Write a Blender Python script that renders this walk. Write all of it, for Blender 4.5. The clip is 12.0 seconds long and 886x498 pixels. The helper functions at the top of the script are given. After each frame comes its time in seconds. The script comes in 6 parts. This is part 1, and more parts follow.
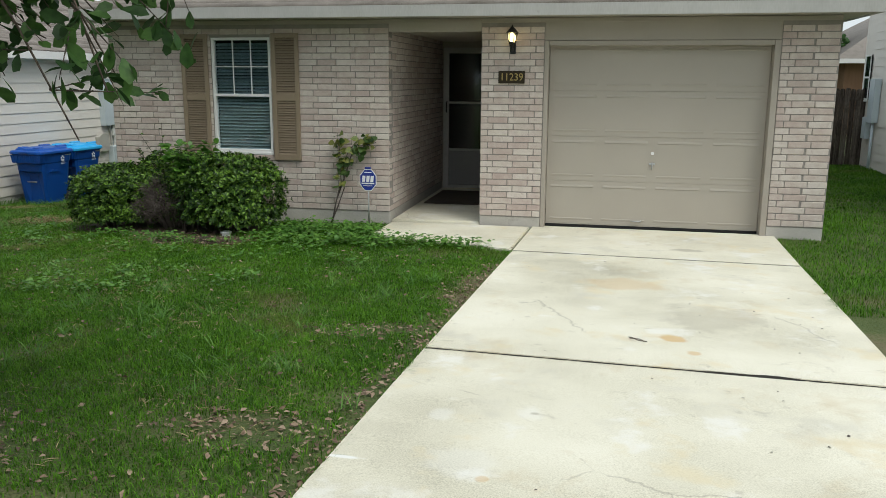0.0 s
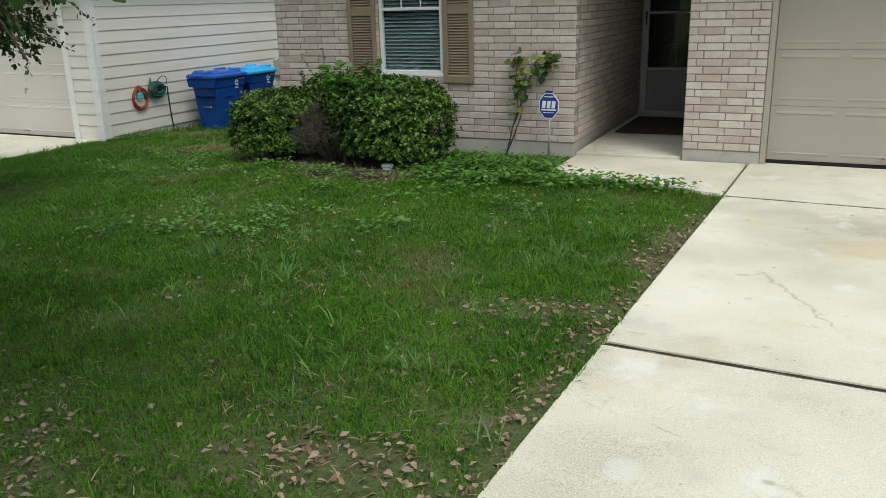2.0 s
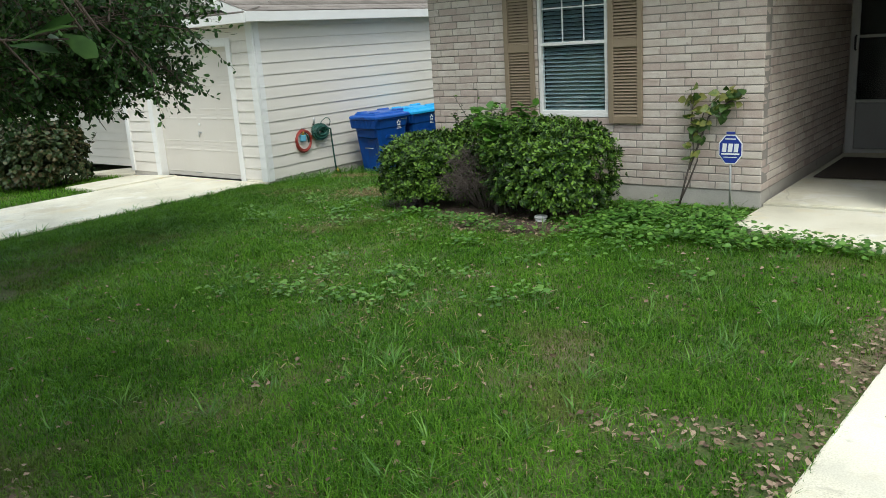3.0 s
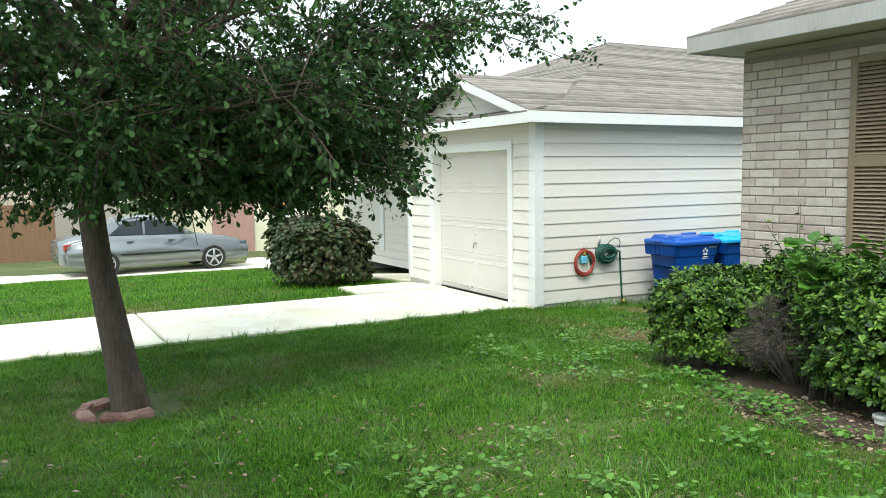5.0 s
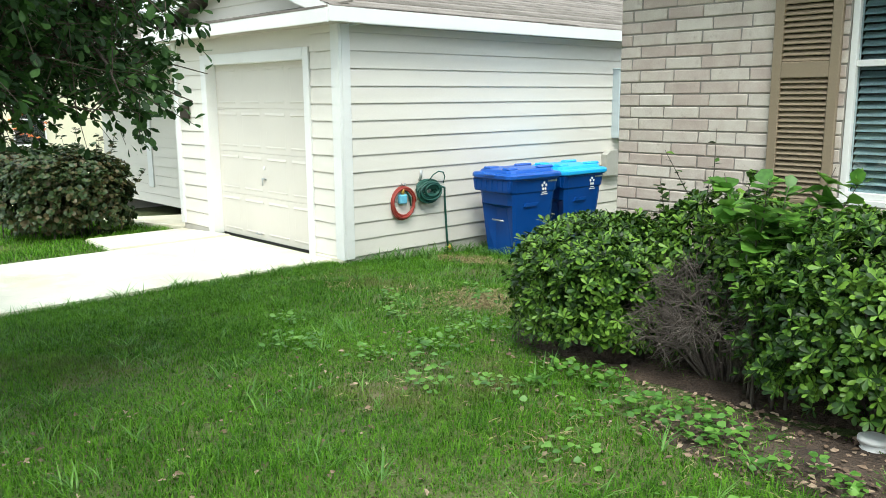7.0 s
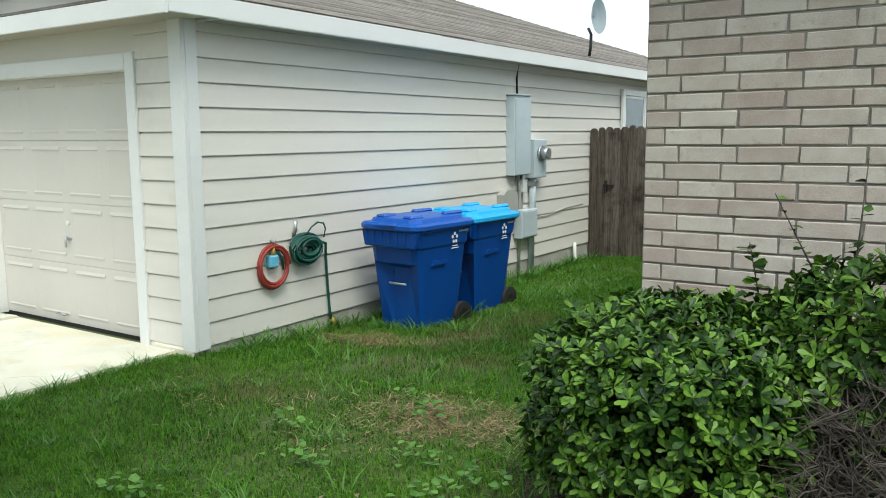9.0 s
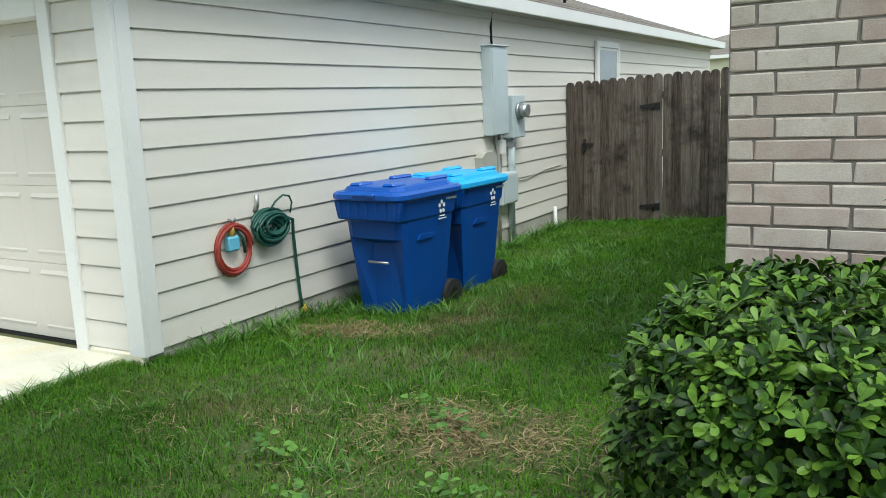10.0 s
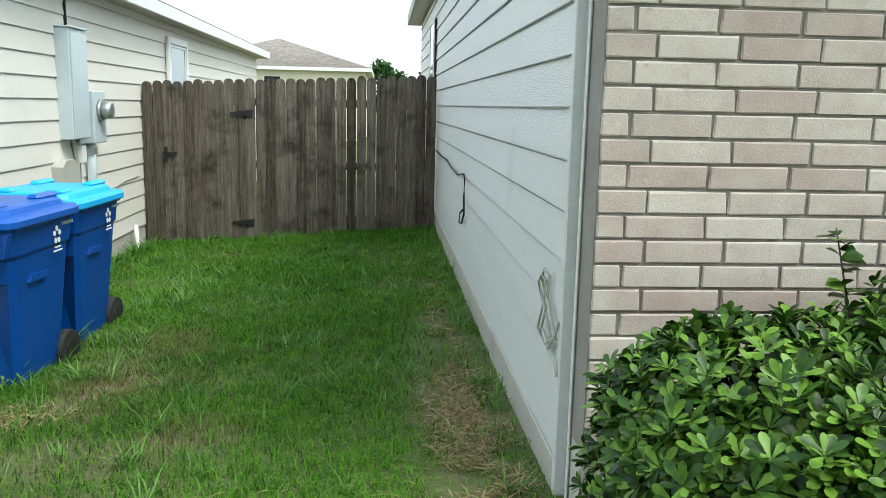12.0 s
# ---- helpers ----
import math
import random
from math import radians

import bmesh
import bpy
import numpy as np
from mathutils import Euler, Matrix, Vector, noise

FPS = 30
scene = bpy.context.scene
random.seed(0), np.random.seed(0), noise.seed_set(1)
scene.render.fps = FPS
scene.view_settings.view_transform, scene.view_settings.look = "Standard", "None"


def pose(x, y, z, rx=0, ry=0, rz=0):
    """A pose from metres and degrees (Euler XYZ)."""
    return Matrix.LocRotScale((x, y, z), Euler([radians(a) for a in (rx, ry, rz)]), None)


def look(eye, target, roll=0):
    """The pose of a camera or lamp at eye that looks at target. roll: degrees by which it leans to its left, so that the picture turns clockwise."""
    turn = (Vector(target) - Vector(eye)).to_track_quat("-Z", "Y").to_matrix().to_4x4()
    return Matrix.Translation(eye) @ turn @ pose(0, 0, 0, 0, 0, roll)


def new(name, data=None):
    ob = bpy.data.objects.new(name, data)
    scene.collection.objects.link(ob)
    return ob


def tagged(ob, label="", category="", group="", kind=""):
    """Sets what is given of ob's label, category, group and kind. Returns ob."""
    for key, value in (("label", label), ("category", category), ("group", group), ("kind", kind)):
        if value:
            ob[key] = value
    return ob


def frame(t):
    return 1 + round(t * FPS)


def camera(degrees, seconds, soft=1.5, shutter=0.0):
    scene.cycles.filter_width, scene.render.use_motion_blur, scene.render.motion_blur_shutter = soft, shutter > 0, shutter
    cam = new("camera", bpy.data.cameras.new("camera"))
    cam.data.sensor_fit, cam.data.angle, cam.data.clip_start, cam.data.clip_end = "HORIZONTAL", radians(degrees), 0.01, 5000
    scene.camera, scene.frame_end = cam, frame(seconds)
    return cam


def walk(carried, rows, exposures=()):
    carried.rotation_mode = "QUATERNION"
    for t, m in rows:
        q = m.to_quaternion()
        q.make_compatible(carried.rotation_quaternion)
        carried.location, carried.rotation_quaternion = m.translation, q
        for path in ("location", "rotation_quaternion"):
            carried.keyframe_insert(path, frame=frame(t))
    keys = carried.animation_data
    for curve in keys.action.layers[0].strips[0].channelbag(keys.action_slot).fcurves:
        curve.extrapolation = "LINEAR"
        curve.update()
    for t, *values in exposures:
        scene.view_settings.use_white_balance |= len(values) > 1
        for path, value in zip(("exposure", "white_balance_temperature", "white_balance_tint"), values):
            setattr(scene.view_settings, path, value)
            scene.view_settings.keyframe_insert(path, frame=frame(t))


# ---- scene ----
cam = camera(56.8, 12.0, soft=0.7)
PATH = [
    (0, (0.049, -1.524, 1.203), (-0.343, 0.394, 0.796), 0.3),
    (0.5, (0.073, -1.32, 1.194), (-0.407, 0.564, 0.728), -0.3),
    (1, (0.01, -0.951, 1.133), (-0.568, 0.893, 0.617), -0.9),
    (1.5, (-0.084, -0.538, 1.091), (-0.775, 1.252, 0.527), -1.2),
    (2, (-0.224, -0.167, 1.088), (-1.039, 1.563, 0.502), -1.5),
    (2.5, (-0.332, 0.236, 1.112), (-1.319, 1.881, 0.546), -2.5),
    (3, (-0.403, 0.777, 1.104), (-1.604, 2.298, 0.608), -3.7),
    (3.5, (-0.583, 1.275, 1.13), (-1.975, 2.646, 0.702), -4.4),
    (3.7, (-0.684, 1.492, 1.116), (-2.145, 2.798, 0.718), -4.3),
    (5.3, (-1.726, 2.982, 0.872), (-3.483, 3.923, 0.706), -0.4),
    (5.5, (-1.928, 3.101, 0.878), (-3.635, 4.121, 0.662), -0.2),
    (6, (-2.456, 3.441, 0.811), (-4.03, 4.624, 0.463), 0.2),
    (6.5, (-2.878, 3.746, 0.763), (-4.366, 5.014, 0.341), 0.3),
    (7, (-3.338, 3.938, 0.81), (-4.774, 5.282, 0.445), -0.4),
    (7.5, (-3.871, 4.204, 0.79), (-5.229, 5.635, 0.461), 0.1),
    (7.7, (-4.078, 4.266, 0.805), (-5.394, 5.741, 0.497), 0.5),
    (9.3, (-5.554, 5.171, 0.677), (-6.616, 6.842, 0.391), -1.0),
    (9.5, (-5.702, 5.262, 0.646), (-6.741, 6.945, 0.348), -1.4),
    (10, (-6.065, 5.61, 0.602), (-7.051, 7.315, 0.251), -2.4),
    (10.5, (-6.458, 5.932, 0.576), (-7.259, 7.722, 0.183), -3.0),
    (11, (-6.778, 6.158, 0.565), (-7.227, 8.067, 0.169), -1.0),
    (11.5, (-7.087, 6.16, 0.592), (-7.113, 8.123, 0.213), 1.6),
    (12, (-7.302, 6.248, 0.589), (-7.152, 8.212, 0.246), 1.3),
]
EXPOSURES = ((0, -0.02, 6450, 5), (2.0, -0.05, 6450, 5), (2.5, 0.0, 6450, 4), (3.0, 0.35, 6350, 4), (3.5, 0.72, 6280, 3), (5.5, 0.95, 6300, 1), (7.5, 1.08, 6330, 0), (9.5, 0.46, 6220, 1), (10.0, 0.58, 6210, 1), (11.0, 0.88, 6220, 0), (12.0, 1.03, 6240, -1))
walk(cam, [(t, look(eye, target, roll)) for t, eye, target, roll in PATH], EXPOSURES)

# ---- light ----
world = bpy.data.worlds.new("overcast_sky")
scene.world = world
world.use_nodes = True
wn, wl = world.node_tree.nodes, world.node_tree.links
wn.clear()
sky = wn.new("ShaderNodeTexSky")
sky.sky_type, sky.sun_disc = "NISHITA", False
sky.sun_elevation, sky.sun_rotation = radians(57), radians(131)
sky.air_density, sky.dust_density, sky.ozone_density = 1.2, 6.0, 1.0
veil = wn.new("ShaderNodeMix")
veil.data_type = "RGBA"
veil.inputs["Factor"].default_value = 0.72
veil.inputs["B"].default_value = (11.5, 12.2, 13.0, 1)
wl.new(sky.outputs["Color"], veil.inputs["A"])
bg = wn.new("ShaderNodeBackground")
bg.inputs["Strength"].default_value = 0.09
wl.new(veil.outputs["Result"], bg.inputs["Color"])
wout = wn.new("ShaderNodeOutputWorld")
wl.new(bg.outputs["Background"], wout.inputs["Surface"])
sun_data = bpy.data.lights.new("sun", "SUN")
sun_data.energy, sun_data.angle, sun_data.color = 1.5, radians(25), (1.0, 0.96, 0.9)
sun = new("sun", sun_data)
sun.matrix_basis = look((11, -9.5, 22), (0, 0, 0))
scene.view_settings.exposure = 0.0


# ---- materials ----
def ramp(nodes, stops):
    r = nodes.new("ShaderNodeValToRGB")
    e = r.color_ramp.elements
    e[0].position, e[0].color = stops[0][0], (*stops[0][1], 1)
    e[1].position, e[1].color = stops[-1][0], (*stops[-1][1], 1)
    for p, c in stops[1:-1]:
        k = e.new(p)
        k.color = (*c, 1)
    return r


def material(name, tones, scale=3.0, fine=60.0, rough=0.8, bump=0.2, depth=0.01, stretch=(1, 1, 1), metal=0.0,
             vary=0.0, stain=None, stain_scale=0.8, stain_range=(0.55, 0.7), spec=0.5, through_light=0.0):
    """A procedural surface: two scales of noise between tones, relief, change from piece to piece, and stains."""
    m = bpy.data.materials.new(name)
    m.use_nodes = True
    n, l = m.node_tree.nodes, m.node_tree.links
    b = n["Principled BSDF"]
    mp = n.new("ShaderNodeMapping")
    geo = n.new("ShaderNodeNewGeometry")
    l.new(geo.outputs["Position"], mp.inputs["Vector"])
    mp.inputs["Scale"].default_value = stretch
    big = n.new("ShaderNodeTexNoise")
    big.inputs["Scale"].default_value, big.inputs["Detail"].default_value = scale, 5
    small = n.new("ShaderNodeTexNoise")
    small.inputs["Scale"].default_value, small.inputs["Detail"].default_value = fine, 3
    for q in (big, small):
        l.new(mp.outputs["Vector"], q.inputs["Vector"])
    mix = n.new("ShaderNodeMath")
    mix.operation = "MULTIPLY_ADD"
    mix.inputs[1].default_value, mix.inputs[2].default_value = 0.45, 0.0
    l.new(small.outputs["Fac"], mix.inputs[0])
    add = n.new("ShaderNodeMath")
    add.operation = "MULTIPLY_ADD"
    add.inputs[1].default_value = 0.55
    l.new(big.outputs["Fac"], add.inputs[0])
    l.new(mix.outputs[0], add.inputs[2])
    value = add.outputs[0]
    if vary:
        oi = n.new("ShaderNodeObjectInfo")
        su = n.new("ShaderNodeMath")
        su.operation = "ADD"
        l.new(oi.outputs["Random"], su.inputs[0])
        l.new(geo.outputs["Random Per Island"], su.inputs[1])
        fr = n.new("ShaderNodeMath")
        fr.operation = "FRACT"
        l.new(su.outputs[0], fr.inputs[0])
        va = n.new("ShaderNodeMath")
        va.operation = "MULTIPLY_ADD"
        va.inputs[1].default_value, va.inputs[2].default_value = vary, -vary / 2
        l.new(fr.outputs[0], va.inputs[0])
        s2 = n.new("ShaderNodeMath")
        s2.operation = "ADD"
        l.new(value, s2.inputs[0])
        l.new(va.outputs[0], s2.inputs[1])
        value = s2.outputs[0]
    k = len(tones)
    r = ramp(n, [(0.3 + 0.4 * i / max(k - 1, 1), c) for i, c in enumerate(tones)])
    l.new(value, r.inputs["Fac"])
    colour = r.outputs["Color"]
    if stain:
        sn = n.new("ShaderNodeTexNoise")
        sn.inputs["Scale"].default_value, sn.inputs["Detail"].default_value = stain_scale, 6
        sn.inputs["Roughness"].default_value = 0.65
        l.new(geo.outputs["Position"], sn.inputs["Vector"])
        mr = n.new("ShaderNodeMapRange")
        mr.inputs["From Min"].default_value, mr.inputs["From Max"].default_value = stain_range
        l.new(sn.outputs["Fac"], mr.inputs["Value"])
        mx = n.new("ShaderNodeMix")
        mx.data_type = "RGBA"
        l.new(mr.outputs["Result"], mx.inputs["Factor"])
        l.new(colour, mx.inputs["A"])
        mx.inputs["B"].default_value = (*stain, 1)
        colour = mx.outputs["Result"]
    l.new(colour, b.inputs["Base Color"])
    b.inputs["Roughness"].default_value, b.inputs["Metallic"].default_value = rough, metal
    b.inputs["Specular IOR Level"].default_value = spec
    if bump:
        bp = n.new("ShaderNodeBump")
        bp.inputs["Strength"].default_value, bp.inputs["Distance"].default_value = bump, depth
        l.new(small.outputs["Fac"], bp.inputs["Height"])
        l.new(bp.outputs["Normal"], b.inputs["Normal"])
    if through_light:
        tr = n.new("ShaderNodeBsdfTranslucent")
        l.new(colour, tr.inputs["Color"])
        ms = n.new("ShaderNodeMixShader")
        ms.inputs["Fac"].default_value = through_light
        l.new(b.outputs["BSDF"], ms.inputs[1])
        l.new(tr.outputs["BSDF"], ms.inputs[2])
        l.new(ms.outputs["Shader"], n["Material Output"].inputs["Surface"])
    return m


M = {}
M["brick"] = material("cream_brick", [(0.45, 0.362, 0.326), (0.50, 0.42, 0.378), (0.55, 0.485, 0.437), (0.61, 0.552, 0.502)], 11, 170, 0.92, 0.26, 0.005, vary=0.32, stain=(0.40, 0.33, 0.29), stain_scale=16, stain_range=(0.58, 0.76), spec=0.3)
M["mortar"] = material("grey_mortar", [(0.22, 0.202, 0.185), (0.33, 0.306, 0.282)], 6, 200, 0.95, 0.5, 0.004)
M["foundation"] = material("grey_foundation_concrete", [(0.36, 0.34, 0.31), (0.52, 0.50, 0.46)], 3, 90, 0.9, 0.4, 0.005, stain=(0.10, 0.09, 0.08), stain_scale=2.5, stain_range=(0.6, 0.8))
M["concrete"] = material("pale_driveway_concrete", [(0.37, 0.345, 0.265), (0.635, 0.605, 0.485), (0.775, 0.745, 0.62), (0.85, 0.825, 0.72)], 0.9, 150, 0.85, 0.3, 0.003, stain=(0.50, 0.39, 0.22), stain_scale=1.1, stain_range=(0.57, 0.82))


def weather_concrete(m, marks):
    """Pale and ochre blotches, grey cloudy dirt, hairline cracks, and single marks (x, y, radius, stretch, colour, strength)."""
    n, l = m.node_tree.nodes, m.node_tree.links
    b = n["Principled BSDF"]
    colour = b.inputs["Base Color"].links[0].from_socket
    geo = n.new("ShaderNodeNewGeometry")

    def layer(fac, tint):
        mx = n.new("ShaderNodeMix")
        mx.data_type = "RGBA"
        l.new(fac, mx.inputs["Factor"])
        l.new(colour, mx.inputs["A"])
        mx.inputs["B"].default_value = (*tint, 1)
        return mx.outputs["Result"]

    def shaped(socket, low, high, top, steps="SMOOTHSTEP"):
        mr = n.new("ShaderNodeMapRange")
        mr.interpolation_type = steps
        mr.inputs["From Min"].default_value, mr.inputs["From Max"].default_value = low, high
        mr.inputs["To Min"].default_value, mr.inputs["To Max"].default_value = top if isinstance(top, tuple) else (0.0, top)
        l.new(socket, mr.inputs["Value"])
        return mr.outputs["Result"]

    def cloud(scale, shift, detail=6, rough=0.6):
        mp = n.new("ShaderNodeMapping")
        mp.inputs["Location"].default_value = (shift, shift * 0.7, 0)
        l.new(geo.outputs["Position"], mp.inputs["Vector"])
        q = n.new("ShaderNodeTexNoise")
        q.inputs["Scale"].default_value, q.inputs["Detail"].default_value, q.inputs["Roughness"].default_value = scale, detail, rough
        l.new(mp.outputs["Vector"], q.inputs["Vector"])
        return q

    wobble = cloud(5.0, 3.1)
    for scale, shift, low, high, top, tint in ((1.7, 11, 0.54, 0.70, 0.38, (0.50, 0.48, 0.42)), (2.6, 23, 0.56, 0.70, 0.60, (0.82, 0.81, 0.77)), (2.1, 37, 0.56, 0.70, 0.5, (0.70, 0.60, 0.38)), (7.0, 51, 0.62, 0.74, 0.5, (0.40, 0.37, 0.30)), (34.0, 5, 0.70, 0.76, 0.7, (0.24, 0.20, 0.15))):
        colour = layer(shaped(cloud(scale, shift).outputs["Fac"], low, high, top), tint)
    # hairline cracks: the edges of large cells, bent by noise, broken into stretches
    bend = n.new("ShaderNodeMix")
    bend.data_type = "RGBA"
    bend.inputs["Factor"].default_value = 0.13
    l.new(geo.outputs["Position"], bend.inputs["A"])
    l.new(wobble.outputs["Color"], bend.inputs["B"])
    vo = n.new("ShaderNodeTexVoronoi")
    vo.feature = "DISTANCE_TO_EDGE"
    vo.inputs["Scale"].default_value = 0.55
    l.new(bend.outputs["Result"], vo.inputs["Vector"])
    line = shaped(vo.outputs["Distance"], 0.0, 0.0035, (0.42, 0.0), "LINEAR")
    where = shaped(cloud(0.8, 71).outputs["Fac"], 0.50, 0.58, 1.0)
    both = n.new("ShaderNodeMath")
    both.operation = "MULTIPLY"
    l.new(line, both.inputs[0])
    l.new(where, both.inputs[1])
    colour = layer(both.outputs[0], (0.17, 0.145, 0.11))
    for x, y, r, sx, tint, top in marks:
        mp = n.new("ShaderNodeMapping")
        mp.vector_type = "TEXTURE"
        mp.inputs["Location"].default_value = (x, y, 0)
        mp.inputs["Scale"].default_value = (r * sx, r, 1000)
        l.new(geo.outputs["Position"], mp.inputs["Vector"])
        ln = n.new("ShaderNodeVectorMath")
        ln.operation = "LENGTH"
        l.new(mp.outputs["Vector"], ln.inputs[0])
        ad = n.new("ShaderNodeMath")
        ad.operation = "MULTIPLY_ADD"
        ad.inputs[1].default_value, ad.inputs[2].default_value = 1.7, 0.0
        l.new(wobble.outputs["Fac"], ad.inputs[0])
        su = n.new("ShaderNodeMath")
        su.operation = "ADD"
        l.new(ln.outputs["Value"], su.inputs[0])
        l.new(ad.outputs[0], su.inputs[1])
        colour = layer(shaped(su.outputs[0], 1.35, 1.85, (top, 0.0)), tint)
    l.new(colour, b.inputs["Base Color"])


PALE, RUST, DIRT = (0.83, 0.83, 0.80), (0.60, 0.40, 0.17), (0.42, 0.39, 0.31)
weather_concrete(M["concrete"], ((-0.73, 2.28, 0.12, 0.8, PALE, 0.35), (-0.29, 2.41, 0.11, 0.9, PALE, 0.35), (-0.27, 2.40, 0.03, 1.5, DIRT, 0.7), (-1.05, 1.70, 0.022, 5.0, PALE, 1.0),
                                 (-0.42, 1.62, 0.04, 1, RUST, 0.5), (0.51, 3.95, 0.11, 0.9, RUST, 0.75), (0.62, 3.65, 0.06, 1, RUST, 0.6), (0.2, 5.6, 0.3, 1.5, RUST, 0.35), (0.85, 4.6, 0.5, 0.9, DIRT, 0.4),
                                 (1.15, 1.55, 0.05, 5.0, PALE, 0.8), (0.9, 7.5, 0.10, 2.0, DIRT, 0.7), (-0.55, 1.75, 0.2, 1.0, PALE, 0.25)))
M["dry_grass"] = material("straw_coloured_dry_grass", [(0.16, 0.115, 0.055), (0.29, 0.225, 0.11), (0.42, 0.345, 0.185)], 3, 40, 0.8, 0.0, 0.002, vary=0.5, through_light=0.2)
M["trim"] = material("taupe_painted_trim", [(0.34, 0.305, 0.26), (0.40, 0.36, 0.31)], 2, 80, 0.6, 0.1, 0.002)
M["garage"] = material("taupe_garage_door_paint", [(0.37, 0.335, 0.285), (0.42, 0.385, 0.33)], 1.5, 150, 0.5, 0.12, 0.001)
M["garage_cream"] = material("cream_garage_door_paint", [(0.585, 0.55, 0.50), (0.645, 0.61, 0.56)], 1.3, 120, 0.6, 0.15, 0.002)
M["soffit"] = material("beige_soffit_paint", [(0.42, 0.38, 0.33), (0.48, 0.44, 0.38)], 2, 80, 0.7, 0.1, 0.002)
M["siding"] = material("off_white_siding", [(0.67, 0.635, 0.58), (0.75, 0.715, 0.66)], 1.3, 70, 0.65, 0.25, 0.003, stretch=(1, 0.35, 6), stain=(0.48, 0.44, 0.39), stain_scale=0.7, stain_range=(0.6, 0.95))
M["siding_grey"] = material("pale_grey_siding", [(0.60, 0.605, 0.61), (0.69, 0.695, 0.70)], 1.3, 60, 0.6, 0.6, 0.004, stretch=(1, 0.25, 5), stain=(0.50, 0.49, 0.47), stain_scale=1.4, stain_range=(0.6, 0.9))
M["white"] = material("white_painted_trim", [(0.72, 0.72, 0.71), (0.80, 0.80, 0.79)], 2, 90, 0.5, 0.08, 0.002)
M["grey_trim"] = material("weathered_grey_trim", [(0.36, 0.355, 0.34), (0.46, 0.455, 0.44)], 4, 60, 0.7, 0.3, 0.004, stretch=(1, 1, 0.2), stain=(0.16, 0.14, 0.12), stain_scale=4, stain_range=(0.62, 0.8))
M["shutter"] = material("brown_shutter_plastic", [(0.22, 0.17, 0.115), (0.27, 0.21, 0.145)], 2, 90, 0.55, 0.1, 0.002)
M["shingle"] = material("brown_grey_shingles", [(0.13, 0.115, 0.10), (0.22, 0.195, 0.175), (0.30, 0.27, 0.245)], 4, 90, 0.95, 0.6, 0.006, vary=0.35)
M["fence"] = material("weathered_fence_wood", [(0.03, 0.023, 0.018), (0.085, 0.069, 0.056), (0.14, 0.118, 0.097), (0.20, 0.175, 0.15)], 5, 30, 0.95, 0.9, 0.008, stretch=(7, 7, 0.35), vary=0.2, stain=(0.03, 0.024, 0.02), stain_scale=3.0, stain_range=(0.50, 0.72), spec=0.15)
M["bin"] = material("blue_bin_plastic", [(0.002, 0.046, 0.24), (0.003, 0.064, 0.31)], 2, 150, 0.45, 0.1, 0.001, stain=(0.012, 0.07, 0.26), stain_scale=5, stain_range=(0.62, 0.9), spec=0.3)
M["bin_lid"] = material("dark_blue_lid_plastic", [(0.003, 0.07, 0.38), (0.005, 0.10, 0.48)], 2, 120, 0.35, 0.1, 0.001)
M["bin_lid_light"] = material("faded_light_blue_lid_plastic", [(0.015, 0.36, 0.80), (0.035, 0.46, 0.88)], 2, 120, 0.4, 0.1, 0.001)
M["rubber"] = material("black_rubber", [(0.012, 0.012, 0.012), (0.025, 0.025, 0.025)], 5, 80, 0.8, 0.2, 0.002)
M["black"] = material("black_metal", [(0.015, 0.015, 0.016), (0.03, 0.03, 0.03)], 5, 80, 0.5, 0.1, 0.001, metal=0.4)
M["steel"] = material("galvanised_steel", [(0.42, 0.43, 0.44), (0.55, 0.56, 0.57)], 6, 90, 0.4, 0.1, 0.001, metal=0.8)
M["box"] = material("pale_grey_enamel", [(0.46, 0.53, 0.56), (0.55, 0.62, 0.65)], 3, 90, 0.4, 0.1, 0.001)
M["box_tan"] = material("beige_plastic_box", [(0.40, 0.39, 0.35), (0.47, 0.46, 0.42)], 3, 90, 0.5, 0.1, 0.001)
M["hose_red"] = material("red_rubber_hose", [(0.23, 0.026, 0.018), (0.32, 0.042, 0.027)], 8, 90, 0.5, 0.1, 0.001)
M["hose_green"] = material("dark_green_hose", [(0.008, 0.06, 0.045), (0.02, 0.10, 0.075)], 8, 90, 0.45, 0.1, 0.001)
M["cyan"] = material("cyan_plastic", [(0.12, 0.42, 0.60), (0.18, 0.50, 0.68)], 8, 90, 0.5, 0.1, 0.001)
M["yellow"] = material("brass_yellow_fitting", [(0.50, 0.30, 0.05), (0.60, 0.38, 0.08)], 8, 90, 0.45, 0.1, 0.001)
M["bark"] = material("dark_brown_bark", [(0.045, 0.033, 0.026), (0.10, 0.075, 0.06), (0.15, 0.115, 0.09)], 6, 30, 0.95, 1.0, 0.03, stretch=(2, 2, 0.4))
M["twig"] = material("grey_dead_twigs", [(0.05, 0.04, 0.034), (0.135, 0.112, 0.098)], 10, 90, 0.9, 0.3, 0.003)
M["leaf_tree"] = material("oak_leaves", [(0.016, 0.046, 0.011), (0.034, 0.088, 0.02), (0.07, 0.152, 0.034)], 1.6, 40, 0.55, 0.1, 0.002, vary=0.5, spec=0.35, through_light=0.33)
M["leaf_bush"] = material("glossy_shrub_leaves", [(0.011, 0.034, 0.005), (0.040, 0.10, 0.011), (0.14, 0.26, 0.033)], 3, 40, 0.42, 0.1, 0.002, vary=0.55, spec=0.28, through_light=0.07)
